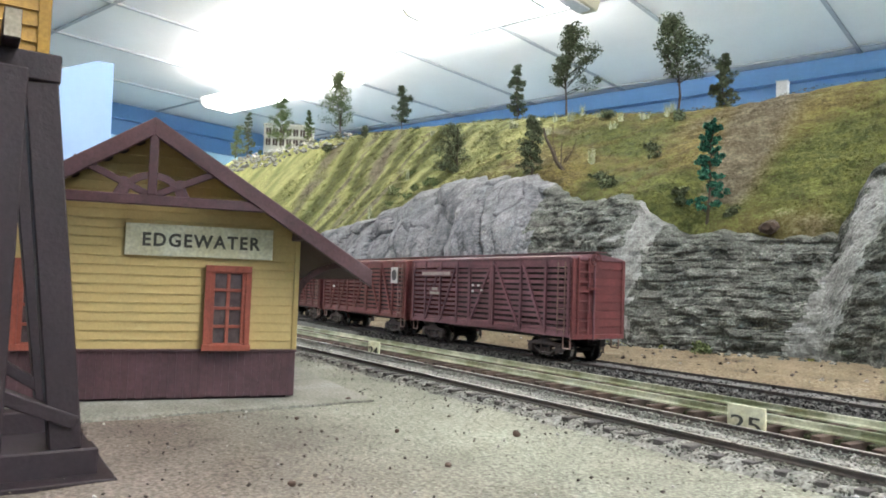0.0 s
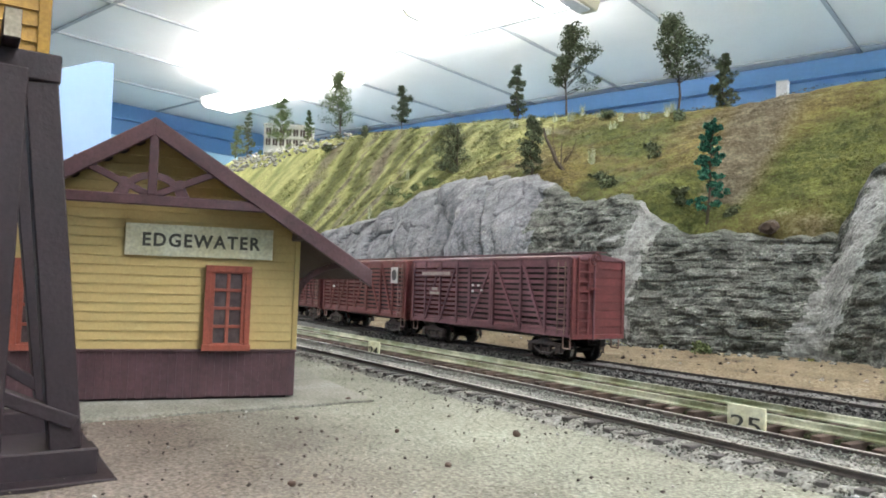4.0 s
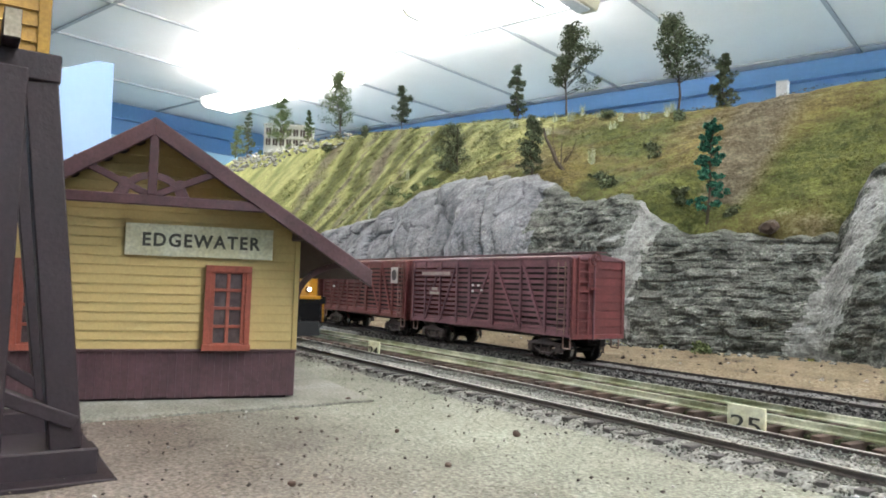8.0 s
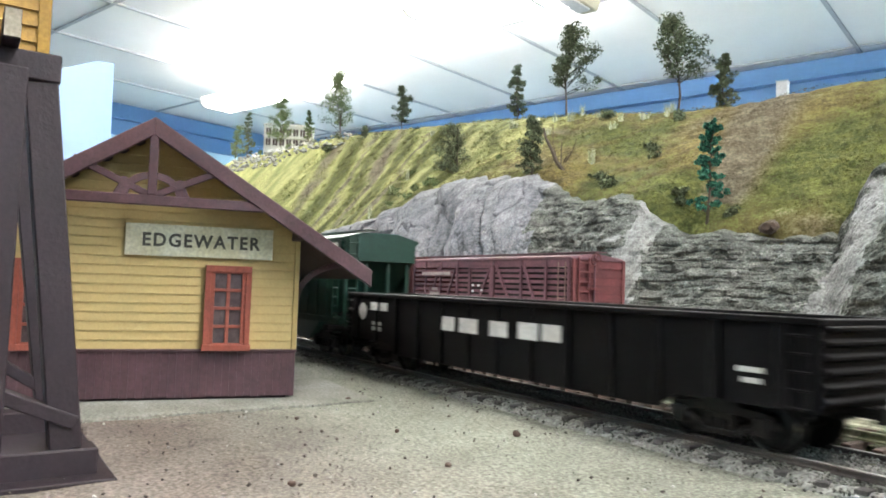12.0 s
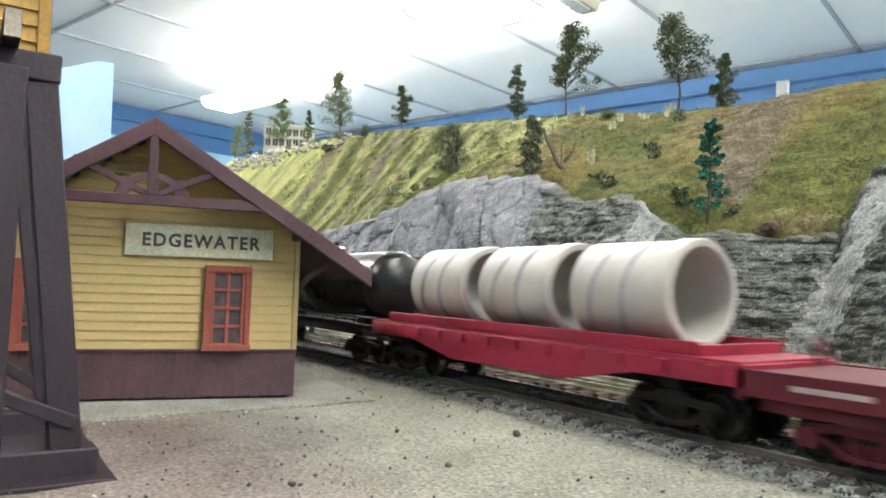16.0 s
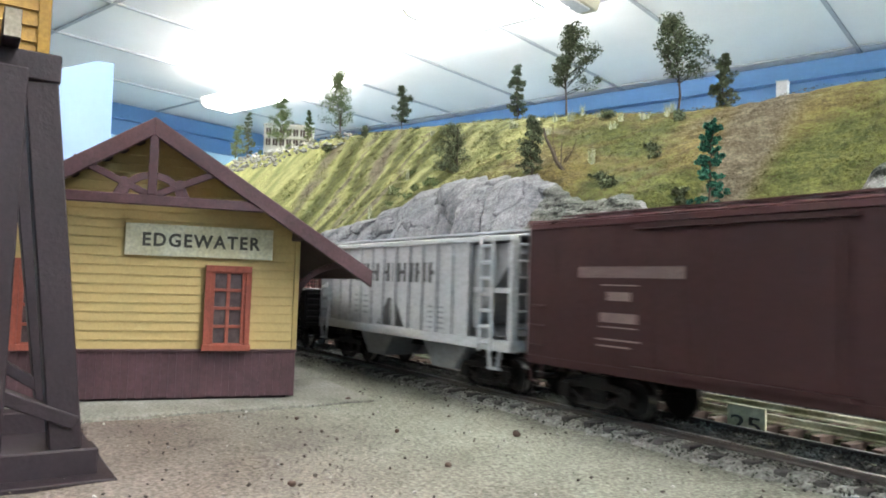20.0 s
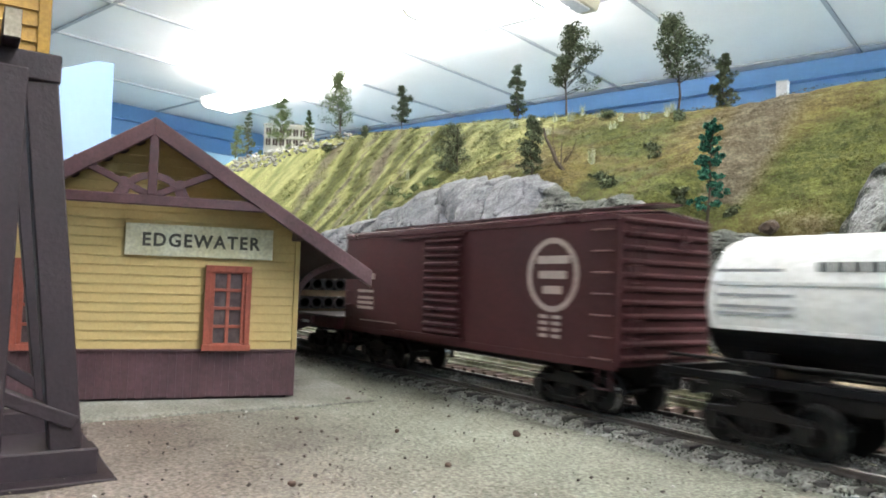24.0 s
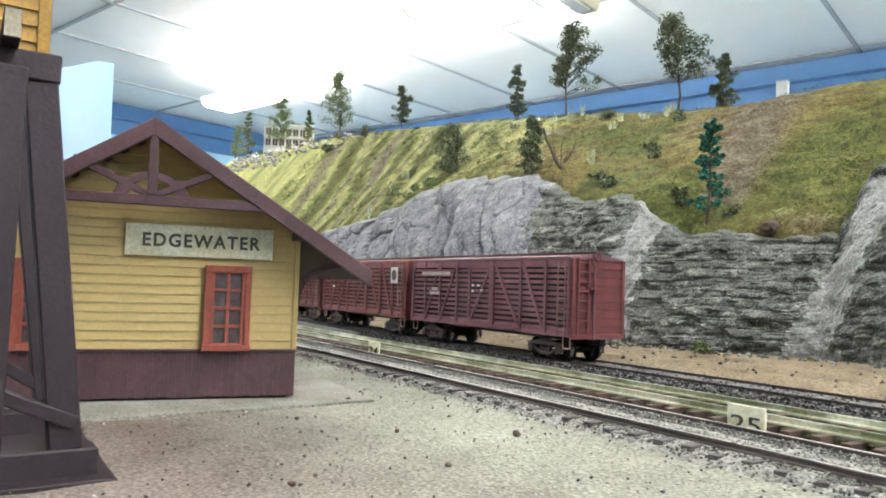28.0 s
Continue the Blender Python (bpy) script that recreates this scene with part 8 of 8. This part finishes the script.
def tree(x, y, h, w, kind, leaf, seed, label, z=None, bare=0.3, name="tree"):
    rnd = random.Random(seed)
    t = thing(name, label, "tree", at(x, y, (slope_z(x, y) - 3) if z is None else z))
    bm = bmesh.new()
    top = Vector((rnd.uniform(-0.05, 0.05) * h, rnd.uniform(-0.05, 0.05) * h, h * 0.96))
    pts = limb(bm, Vector((0, 0, -2)), top, h * 0.011 + 0.25, 0.22, rnd, 5, 0.03)
    verts, faces = [], []
    size = 0.0085 * h + 0.34
    n = 46 if kind == "broad" else 52
    lean = Vector((rnd.uniform(-0.2, 0.2), rnd.uniform(-0.2, 0.2), 0)) * w
    gap = rnd.uniform(0, math.tau)
    for k in range(n):
        g = min(1.0, max(0.0, (k + 0.5) / n + rnd.uniform(-0.06, 0.06)))
        f = min(0.999, bare + (1 - bare) * g)
        i = min(4, int(f * 5))
        base = pts[i] + (pts[i + 1] - pts[i]) * (f * 5 - i)
        a = rnd.uniform(0, math.tau)
        if kind == "broad":
            side = 0.78 + 0.3 * math.cos(a - gap)
            reach = w / 2 * min(1.0, 0.6 + 2.0 * g) * (1.15 - 0.85 * g) * side * rnd.uniform(0.35, 1.08)
            base = base + lean * g * 0.6
            tip = base + Vector((math.cos(a) * reach, math.sin(a) * reach, reach * rnd.uniform(0.0, 0.6)))
            rr = w * 0.105 * rnd.uniform(0.6, 1.35)
        else:
            reach = w / 2 * (1.12 - 0.7 * g) * rnd.uniform(0.25, 1.08)
            tip = base + Vector((math.cos(a) * reach, math.sin(a) * reach, reach * rnd.uniform(-0.3, 0.2)))
            rr = w * (0.105 if leaf == "leaf_c" else 0.13) * rnd.uniform(0.6, 1.3)
        limb(bm, base - Vector((0, 0, reach * 0.4)), tip, h * 0.0045 + 0.1, 0.1, rnd, 2)
        leaf_cloud(verts, faces, rnd, tip, rr, 75, size, 0.85)
        leaf_cloud(verts, faces, rnd, base + (tip - base) * 0.55, rr * 0.85, 40, size, 0.85)
    leaf_cloud(verts, faces, rnd, top, w * 0.07, 40, size, 1.4)
    part("trunk", bm, M["bark"], t)
    me = bpy.data.meshes.new("crown")
    me.from_pydata(verts, [], faces)
    me.materials.append(M[leaf])
    ob = new("crown", me)
    ob.parent = t
    return t


def shrub(x, y, w, h, leaf, seed, label="low clump of coarse green foliage on the hillside", z=None, name="shrub", category="shrub"):
    rnd = random.Random(seed)
    verts, faces = [], []
    for k in range(9):
        a = rnd.uniform(0, math.tau)
        r = rnd.uniform(0, 0.34) * w
        leaf_cloud(verts, faces, rnd, Vector((math.cos(a) * r, math.sin(a) * r, h * rnd.uniform(0.2, 0.68))), min(w, h) * 0.3, 36, 0.5 + 0.045 * min(w, h), 0.9)
    me = bpy.data.meshes.new(name)
    me.from_pydata(verts, [], faces)
    me.materials.append(M[leaf])
    ob = new(name, me)
    ob.matrix_basis = at(x, y, (slope_z(x, y) - 1.5) if z is None else z)
    return tagged(ob, label, category)


def tuft(x, y, w, h, seed):
    rnd = random.Random(seed)
    verts, faces = [], []
    for k in range(70):
        a, r = rnd.uniform(0, math.tau), rnd.uniform(0, w * 0.2)
        b = Vector((math.cos(a) * r, math.sin(a) * r, -1))
        tip = Vector((math.cos(a) * (r + w * rnd.uniform(0.05, 0.35)), math.sin(a) * (r + w * rnd.uniform(0.05, 0.35)), h * rnd.uniform(0.5, 1.1)))
        s = Vector((-math.sin(a), math.cos(a), 0)) * 0.3
        i = len(verts)
        verts += [(b - s) * MM, (b + s) * MM, tip * MM]
        faces.append((i, i + 1, i + 2))
    me = bpy.data.meshes.new("grass_tuft")
    me.from_pydata(verts, [], faces)
    me.materials.append(M["tuft"])
    ob = new("grass_tuft", me)
    ob.matrix_basis = at(x, y, slope_z(x, y) - 0.5)
    return tagged(ob, "pale straw-green tuft of long grass", "grass tuft", "pale grass tufts")


def build_nature():
    # crest, from the near end to the far one
    tree(-466, 590, 104, 78, "broad", "leaf_a", 11, "tall irregular broadleaf model tree on the crest", bare=0.4)
    tree(-650, 612, 116, 82, "broad", "leaf_a", 12, "broadleaf model tree with bare twigs at its top", bare=0.38)
    tree(-780, 640, 82, 30, "column", "leaf_a", 13, "narrow dark green model tree on the crest", bare=0.14)
    tree(-412, 588, 56, 27, "column", "leaf_a", 14, "short bushy model tree against the blue wall", bare=0.12)
    tree(-1224, 712, 92, 44, "column", "leaf_a", 15, "thin model tree with clumped foliage", bare=0.26)
    tree(-1608, 760, 165, 130, "broad", "leaf_b", 16, "light green broadleaf model tree far along the crest", bare=0.22)
    tree(-2128, 806, 165, 110, "broad", "leaf_b", 17, "pale green broadleaf model tree before the white building", bare=0.2)
    tree(-1856, 782, 98, 30, "column", "leaf_b", 18, "slim pale green model tree beside the white building", bare=0.2)
    tree(-2560, 842, 175, 42, "column", "leaf_a", 19, "slender dark model tree at the far end", bare=0.15)
    tree(-2760, 860, 140, 78, "broad", "leaf_b", 20, "round light green model tree at the far end", bare=0.15)
    # slope
    tree(-705, 488, 62, 60, "broad", "leaf_a", 21, "dark bushy model tree on the slope above the rock", bare=0.1)
    tree(-468, 402, 52, 24, "column", "leaf_a", 22, "dark narrow model tree on the rock's upper edge", bare=0.12)
    tree(-276, 378, 68, 20, "column", "leaf_c", 23, "emerald green plastic-looking conifer on the slope", bare=0.2)
    for k, (x, y, w, h, leaf) in enumerate(((-373, 443, 13, 21, "leaf_a"), (-370, 391, 20, 10, "leaf_a"), (-759, 402, 20, 12, "leaf_b"), (-766, 467, 17, 12, "leaf_b"), (-750, 498, 20, 14, "leaf_a"), (-735, 470, 26, 14, "leaf_b"),
                                             (-1400, 718, 24, 30, "leaf_a"), (-1560, 730, 18, 30, "leaf_a"), (-530, 560, 20, 14, "leaf_a"), (-418, 532, 17, 13, "leaf_a"), (-1545, 702, 26, 22, "leaf_a"), (-300, 383, 16, 10, "leaf_a"),
                                             (-264, 386, 16, 9, "leaf_a"), (-820, 470, 22, 10, "leaf_b"), (-700, 455, 18, 10, "leaf_b"), (-1980, 770, 30, 22, "leaf_b"), (-2300, 800, 34, 24, "leaf_b"), (-405, 415, 16, 8, "leaf_a"),
                                             (-600, 470, 14, 7, "leaf_b"), (-860, 520, 16, 8, "leaf_b"), (-747, 442, 26, 12, "leaf_b"), (-837, 480, 22, 11, "leaf_b"), (-780, 440, 22, 9, "leaf_b"), (-423, 536, 16, 13, "leaf_b"), (-540, 567, 20, 12, "leaf_b"), (-383, 404, 22, 9, "leaf_a"), (-306, 390, 18, 9, "leaf_a"), (-1372, 705, 28, 34, "leaf_a"), (-1539, 696, 24, 22, "leaf_a"))):
        shrub(x, y, w, h, leaf, 40 + k)
    shrub(-246, 337, 16, 9.5, "leaf_b", 90, "bright green weed clump at the foot of the rock", z=GROUND - 0.5)
    shrub(-297, 342, 12, 4.5, "leaf_b", 91, "small weed clump at the foot of the rock", z=GROUND - 0.3)
    rnd = random.Random(66)
    for k in range(16):
        x = -60 - 330 * rnd.random()
        shrub(x, profile(x)[0][0] - rnd.uniform(2, 13), rnd.uniform(4, 9), rnd.uniform(1.6, 3.4), "weed", 300 + k, "low yellow-green weeds along the foot of the rock", z=GROUND + 0.3, name="weed_clump", category="weeds")
    shrub(-757, 396, 18, 9, "leaf_b", 95, "green weed clump growing in a cleft of the rock", z=66)
    for k, (x, y, w, h) in enumerate(((-428, 432, 11, 15), (-728, 589, 16, 14), (-853, 508, 9, 17), (-809, 427, 9, 18), (-586, 558, 16, 13), (-485, 518, 17, 10), (-477, 553, 20, 11), (-574, 514, 13, 11), (-470, 588, 12, 12), (-425, 430, 10, 10), (-640, 585, 14, 12), (-600, 590, 14, 14), (-690, 600, 12, 10), (-500, 545, 12, 11), (-560, 575, 16, 10), (-900, 620, 16, 12), (-455, 560, 10, 9), (-815, 560, 12, 16), (-850, 480, 8, 14), (-1000, 640, 18, 12), (-720, 590, 12, 9), (-476, 588, 16, 8))):
        tuft(x, y, w, h, 130 + k)
    # fallen dead branch
    rnd = random.Random(4)
    t = thing("dead_branch", "bare dark dead branch leaning on the slope", "branch", at(-441, 414, slope_z(-441, 414)))
    bm = bmesh.new()
    limb(bm, Vector((0, 0, -2)), Vector((-36, 8, 42)), 1.9, 0.9, rnd, 4, 0.05)
    part("stem", bm, M["bark"], t)
    for q in ((12, 2, 24), (-8, 4, 26), (6, 0, 14), (-24, 8, 44)):
        bm = bmesh.new()
        limb(bm, Vector((q[0] * 0.3 - 3, q[1] * 0.3, 6)), Vector(q), 0.5, 0.2, rnd, 2, 0.05)
        part("twig", bm, M["bark"], t)
    # turf clumps over the slope
    rnd = random.Random(9)
    verts, faces = [], []
    for _ in range(26000):
        x = -120 - 1500 * rnd.random() ** 1.7
        rows = profile(x)
        y = rows[1][0] + 5 + (rows[2][0] - rows[1][0] + 30) * rnd.random()
        if n3(x, y, 8, 30) < rnd.uniform(-0.5, 0.3):
            continue
        far = max(1.0, -x / 500.0)
        leaf_cloud(verts, faces, rnd, Vector((x, y, slope_z(x, y) + 0.1)), rnd.uniform(0.6, 2.3) * far, 5, 0.48 * far, 0.6)
    me = bpy.data.meshes.new("turf")
    me.from_pydata(verts, [], faces)
    me.materials.append(M["grass"])
    tint_turf(me)
    tagged(new("turf", me), "coarse foam turf clumps scattered over the slope", "turf", kind="stuff")
    # pale rocks cropping out along the crest
    pts = []
    for _ in range(230):
        x = rnd.uniform(-2650, -1480)
        y = profile(x)[2][0] - rnd.uniform(-10, 60) * (1 if x < -1900 else 0.6)
        pts.append((x, y, slope_z(x, y) + 2))
    chips("crest_rocks", pts, M["pale_rock"], 5, 24, "pale grey rocks cropping out along the crest", "rocks", seed=31)
    # loose stones
    rnd = random.Random(21)
    pts = []
    for _ in range(800):
        x, y = -340 + 300 * rnd.random() ** 1.3, rnd.uniform(4, 124)
        pts.append((x, y, GROUND + 0.5))
    chips("pebbles", pts, M["pebble"], 0.35, 0.95, "small dark and pale stones strewn over the gravel", "pebbles")
    pts = [(rnd.uniform(-300, -35), rnd.uniform(2, 124), GROUND + rnd.uniform(0.1, 0.5)) for _ in range(6000)]
    chips("gravel_grains", pts, M["gravel"], 0.3, 0.7, "coarse pale gravel grains on the ground", "gravel", flat=0.3, seed=8)
    # the last, larger lump is added in place of a fallen brown log
    for x, y, r, z in ((-126.5, 106.2, 1.5, GROUND), (-110.4, 76.5, 1.2, GROUND), (-111.7, 46.7, 1.0, GROUND), (-183.5, 92.4, 1.3, GROUND), (-164.0, 69.0, 0.8, GROUND), (-141.0, 83.5, 0.9, GROUND), (-236, 381, 5.0, slope_z(-236, 381))):
        bm = bmesh.new()
        bmesh.ops.create_icosphere(bm, subdivisions=2, radius=r * (0.62 if r < 3 else 1))
        for v in bm.verts:
            v.co *= 1 + 0.45 * n3(v.co.x + x, v.co.y + y, v.co.z, r * 0.9)
            v.co.z *= 0.8
        tagged(part("stone", bm, M["tie_brown"], None, at=at(x, y, z + r * 0.4)), "dark brown lump lying on the ground", "stone", "dark stones")
    bm = bmesh.new()
    prism(bm, [(-1.6, -1.1), (1.4, -0.9), (1.9, 0.7), (-0.4, 1.3)], "z", 0, 0.8)
    tagged(part("plaster_chip", bm, M["decal"], None, at=at(-62.5, 125.5, GROUND + 0.2, 4, 6, 20), bevel=0.1), "small white chip of plaster lying by the rails", "chip")
    pts = [(rnd.uniform(-420, 20), rnd.uniform(268, 345), GROUND + 0.6) for _ in range(200)]
    chips("dirt_stones", pts, M["pebble"], 0.8, 2.6, "loose brown and white stones on the dirt strip", "stones", seed=5)
    pts = []
    for _ in range(260):
        x = rnd.uniform(-420, 0)
        yb = profile(x)[0][0]
        pts.append((x, yb - rnd.uniform(-2, 16), GROUND + rnd.uniform(0.4, 2.0)))
    chips("scree", pts, M["rock"], 1.5, 5.5, "broken grey rock rubble along the foot of the cut", "rubble", seed=6)
    # ballast
    pts = []
    for _ in range(9500):
        x = -15 - 420 * rnd.random() ** 1.4
        y = rnd.uniform(-7.6, 15.0)
        pts.append((x, TRACK_A + y, (-0.95 if abs(y) < 10 else -2.2 if abs(y) < 14.5 else -2.7 - (abs(y) - 14.5) * 0.09) + rnd.uniform(-0.3, 0.25)))
    chips("ballast_stones", pts, M["ballast"], 0.4, 1.0, "grey crushed ballast stones along the main line", "ballast", parent=track_a, seed=7)
    pts = []
    for _ in range(5200):
        x, y = -15 - 420 * rnd.random() ** 1.4, -8.5 - abs(rnd.gauss(0, 4.5))
        pts.append((x, TRACK_A + y, -1.45 - max(0, -9 - y) * 0.13 + rnd.uniform(-0.2, 0.15)))
    chips("ballast_stones", pts, M["ballast_front"], 0.4, 1.0, "", "ballast", parent=track_a, seed=71)
    pts = []
    for _ in range(13000):
        x = -15 - 420 * rnd.random() ** 1.2
        y = rnd.uniform(-23, 20)
        pts.append((x, siding_y(x) + y, RAIL_B - 1.45 - max(0, abs(y) - 14) * 0.16 + rnd.uniform(-0.4, 0.3)))
    chips("ballast_stones", pts, M["ballast_dark"], 0.9, 2.4, "", "ballast", parent=track_b, seed=17)


def build_marker(text, x):
    m = thing("distance_marker", "small cream number plate standing beside the rails", "marker plate", at(x, 158, GROUND), "number plates by the track")
    bm = bmesh.new()
    box(bm, -5, 5, -0.35, 0.35, -0.5, 7.0)
    plate = part("plate", bm, M["sign_white"], m, bevel=0.1)
    part("numerals", words(text, 5.2, M["ink"], bold=0.03, stretch=1.65), None, plate, at=at(0.1, -0.45, 2.5, 90, 0, 0))


def build_hilltop():
    # white building far along the crest
    b = thing("white_building", "white two-storey model building with dark windows", "model building", at(-2208, 862, hill(-2208, 862) - 3, 0, 0, -24))
    w, d, h = 158, 70, 90
    bm = bmesh.new()
    box(bm, -d, 0, -w / 2, w / 2, 0, h)
    part("wall", bm, M["white"], b)
    bm = bmesh.new()
    box(bm, -d - 4, 4, -w / 2 - 4, w / 2 + 4, h, h + 6)
    part("roof", bm, M["white"], b, bevel=1)
    for z0, hh in ((26, 22), (60, 22)):
        for k in range(7):
            y = -w / 2 + 14 + k * 21.6
            bm = bmesh.new()
            box(bm, 0.2, 1.2, y - 7.5, y + 7.5, z0, z0 + hh)
            win = part("window", bm, M["glass_dark"], b)
            bm = bmesh.new()
            box(bm, 1.2, 2.0, y - 0.8, y + 0.8, z0, z0 + hh)
            part("mullion", bm, M["white"], win)
    for k in range(8):
        y = -w / 2 + 3 + k * 21.7
        bm = bmesh.new()
        box(bm, 0.2, 4, y - 2, y + 2, 0, h)
        part("pilaster", bm, M["white"], b)
    bm = bmesh.new()
    box(bm, 0.2, 8, -w / 2, w / 2, 51, 56)
    part("balcony", bm, M["white"], b)
    # white hut on the crest
    u = thing("utility_hut", "small plain white hut on the crest of the hill", "hut", at(-356, 592, hill(-356, 592) - 4, 0, 0, 20))
    bm = bmesh.new()
    box(bm, -4.6, 4.6, -4.6, 4.6, 0, 17)
    part("wall", bm, M["white"], u, bevel=0.3)
    bm = bmesh.new()
    box(bm, -5.2, 5.2, -5.2, 5.2, 17, 18)
    part("roof", bm, M["grey_car"], u, bevel=0.3)


build_nature()
build_marker("25", -103.4)
build_marker("24", -289.7)
build_hilltop()


# ---- motion: the train runs through along the main line ----
def train_x(s, t):
    return s + 131.96 * (t - 18)


def roll_wheels(wheels, r):
    """Turn the wheelsets by the way the train has gone; alike wheelsets share one action."""
    rows = []
    for k in range(28 * FPS + 1):
        t = k / FPS
        a = math.degrees((train_x(0, t) - train_x(0, 0)) / r)
        rows.append((t, at(0, 0, r, 0, a, 0)))
    walk(wheels[0], rows)
    keys = wheels[0].animation_data
    for w in wheels[1:]:
        w.rotation_mode = "QUATERNION"
        w.animation_data_create()
        w.animation_data.action = keys.action
        w.animation_data.action_slot = keys.action_slot


def motions():
    for ob, s, *rest in MOVERS:
        z = rest[1] if len(rest) > 1 else 0.0
        y = rest[2] if len(rest) > 2 else 0.0
        walk(ob, [(t, at(train_x(s, t), TRACK_A + y, z)) for t in range(0, 29, 2)])
    roll_wheels(WHEELS, 4.8)
    roll_wheels(LOCO_WHEELS, 5.8)


motions()
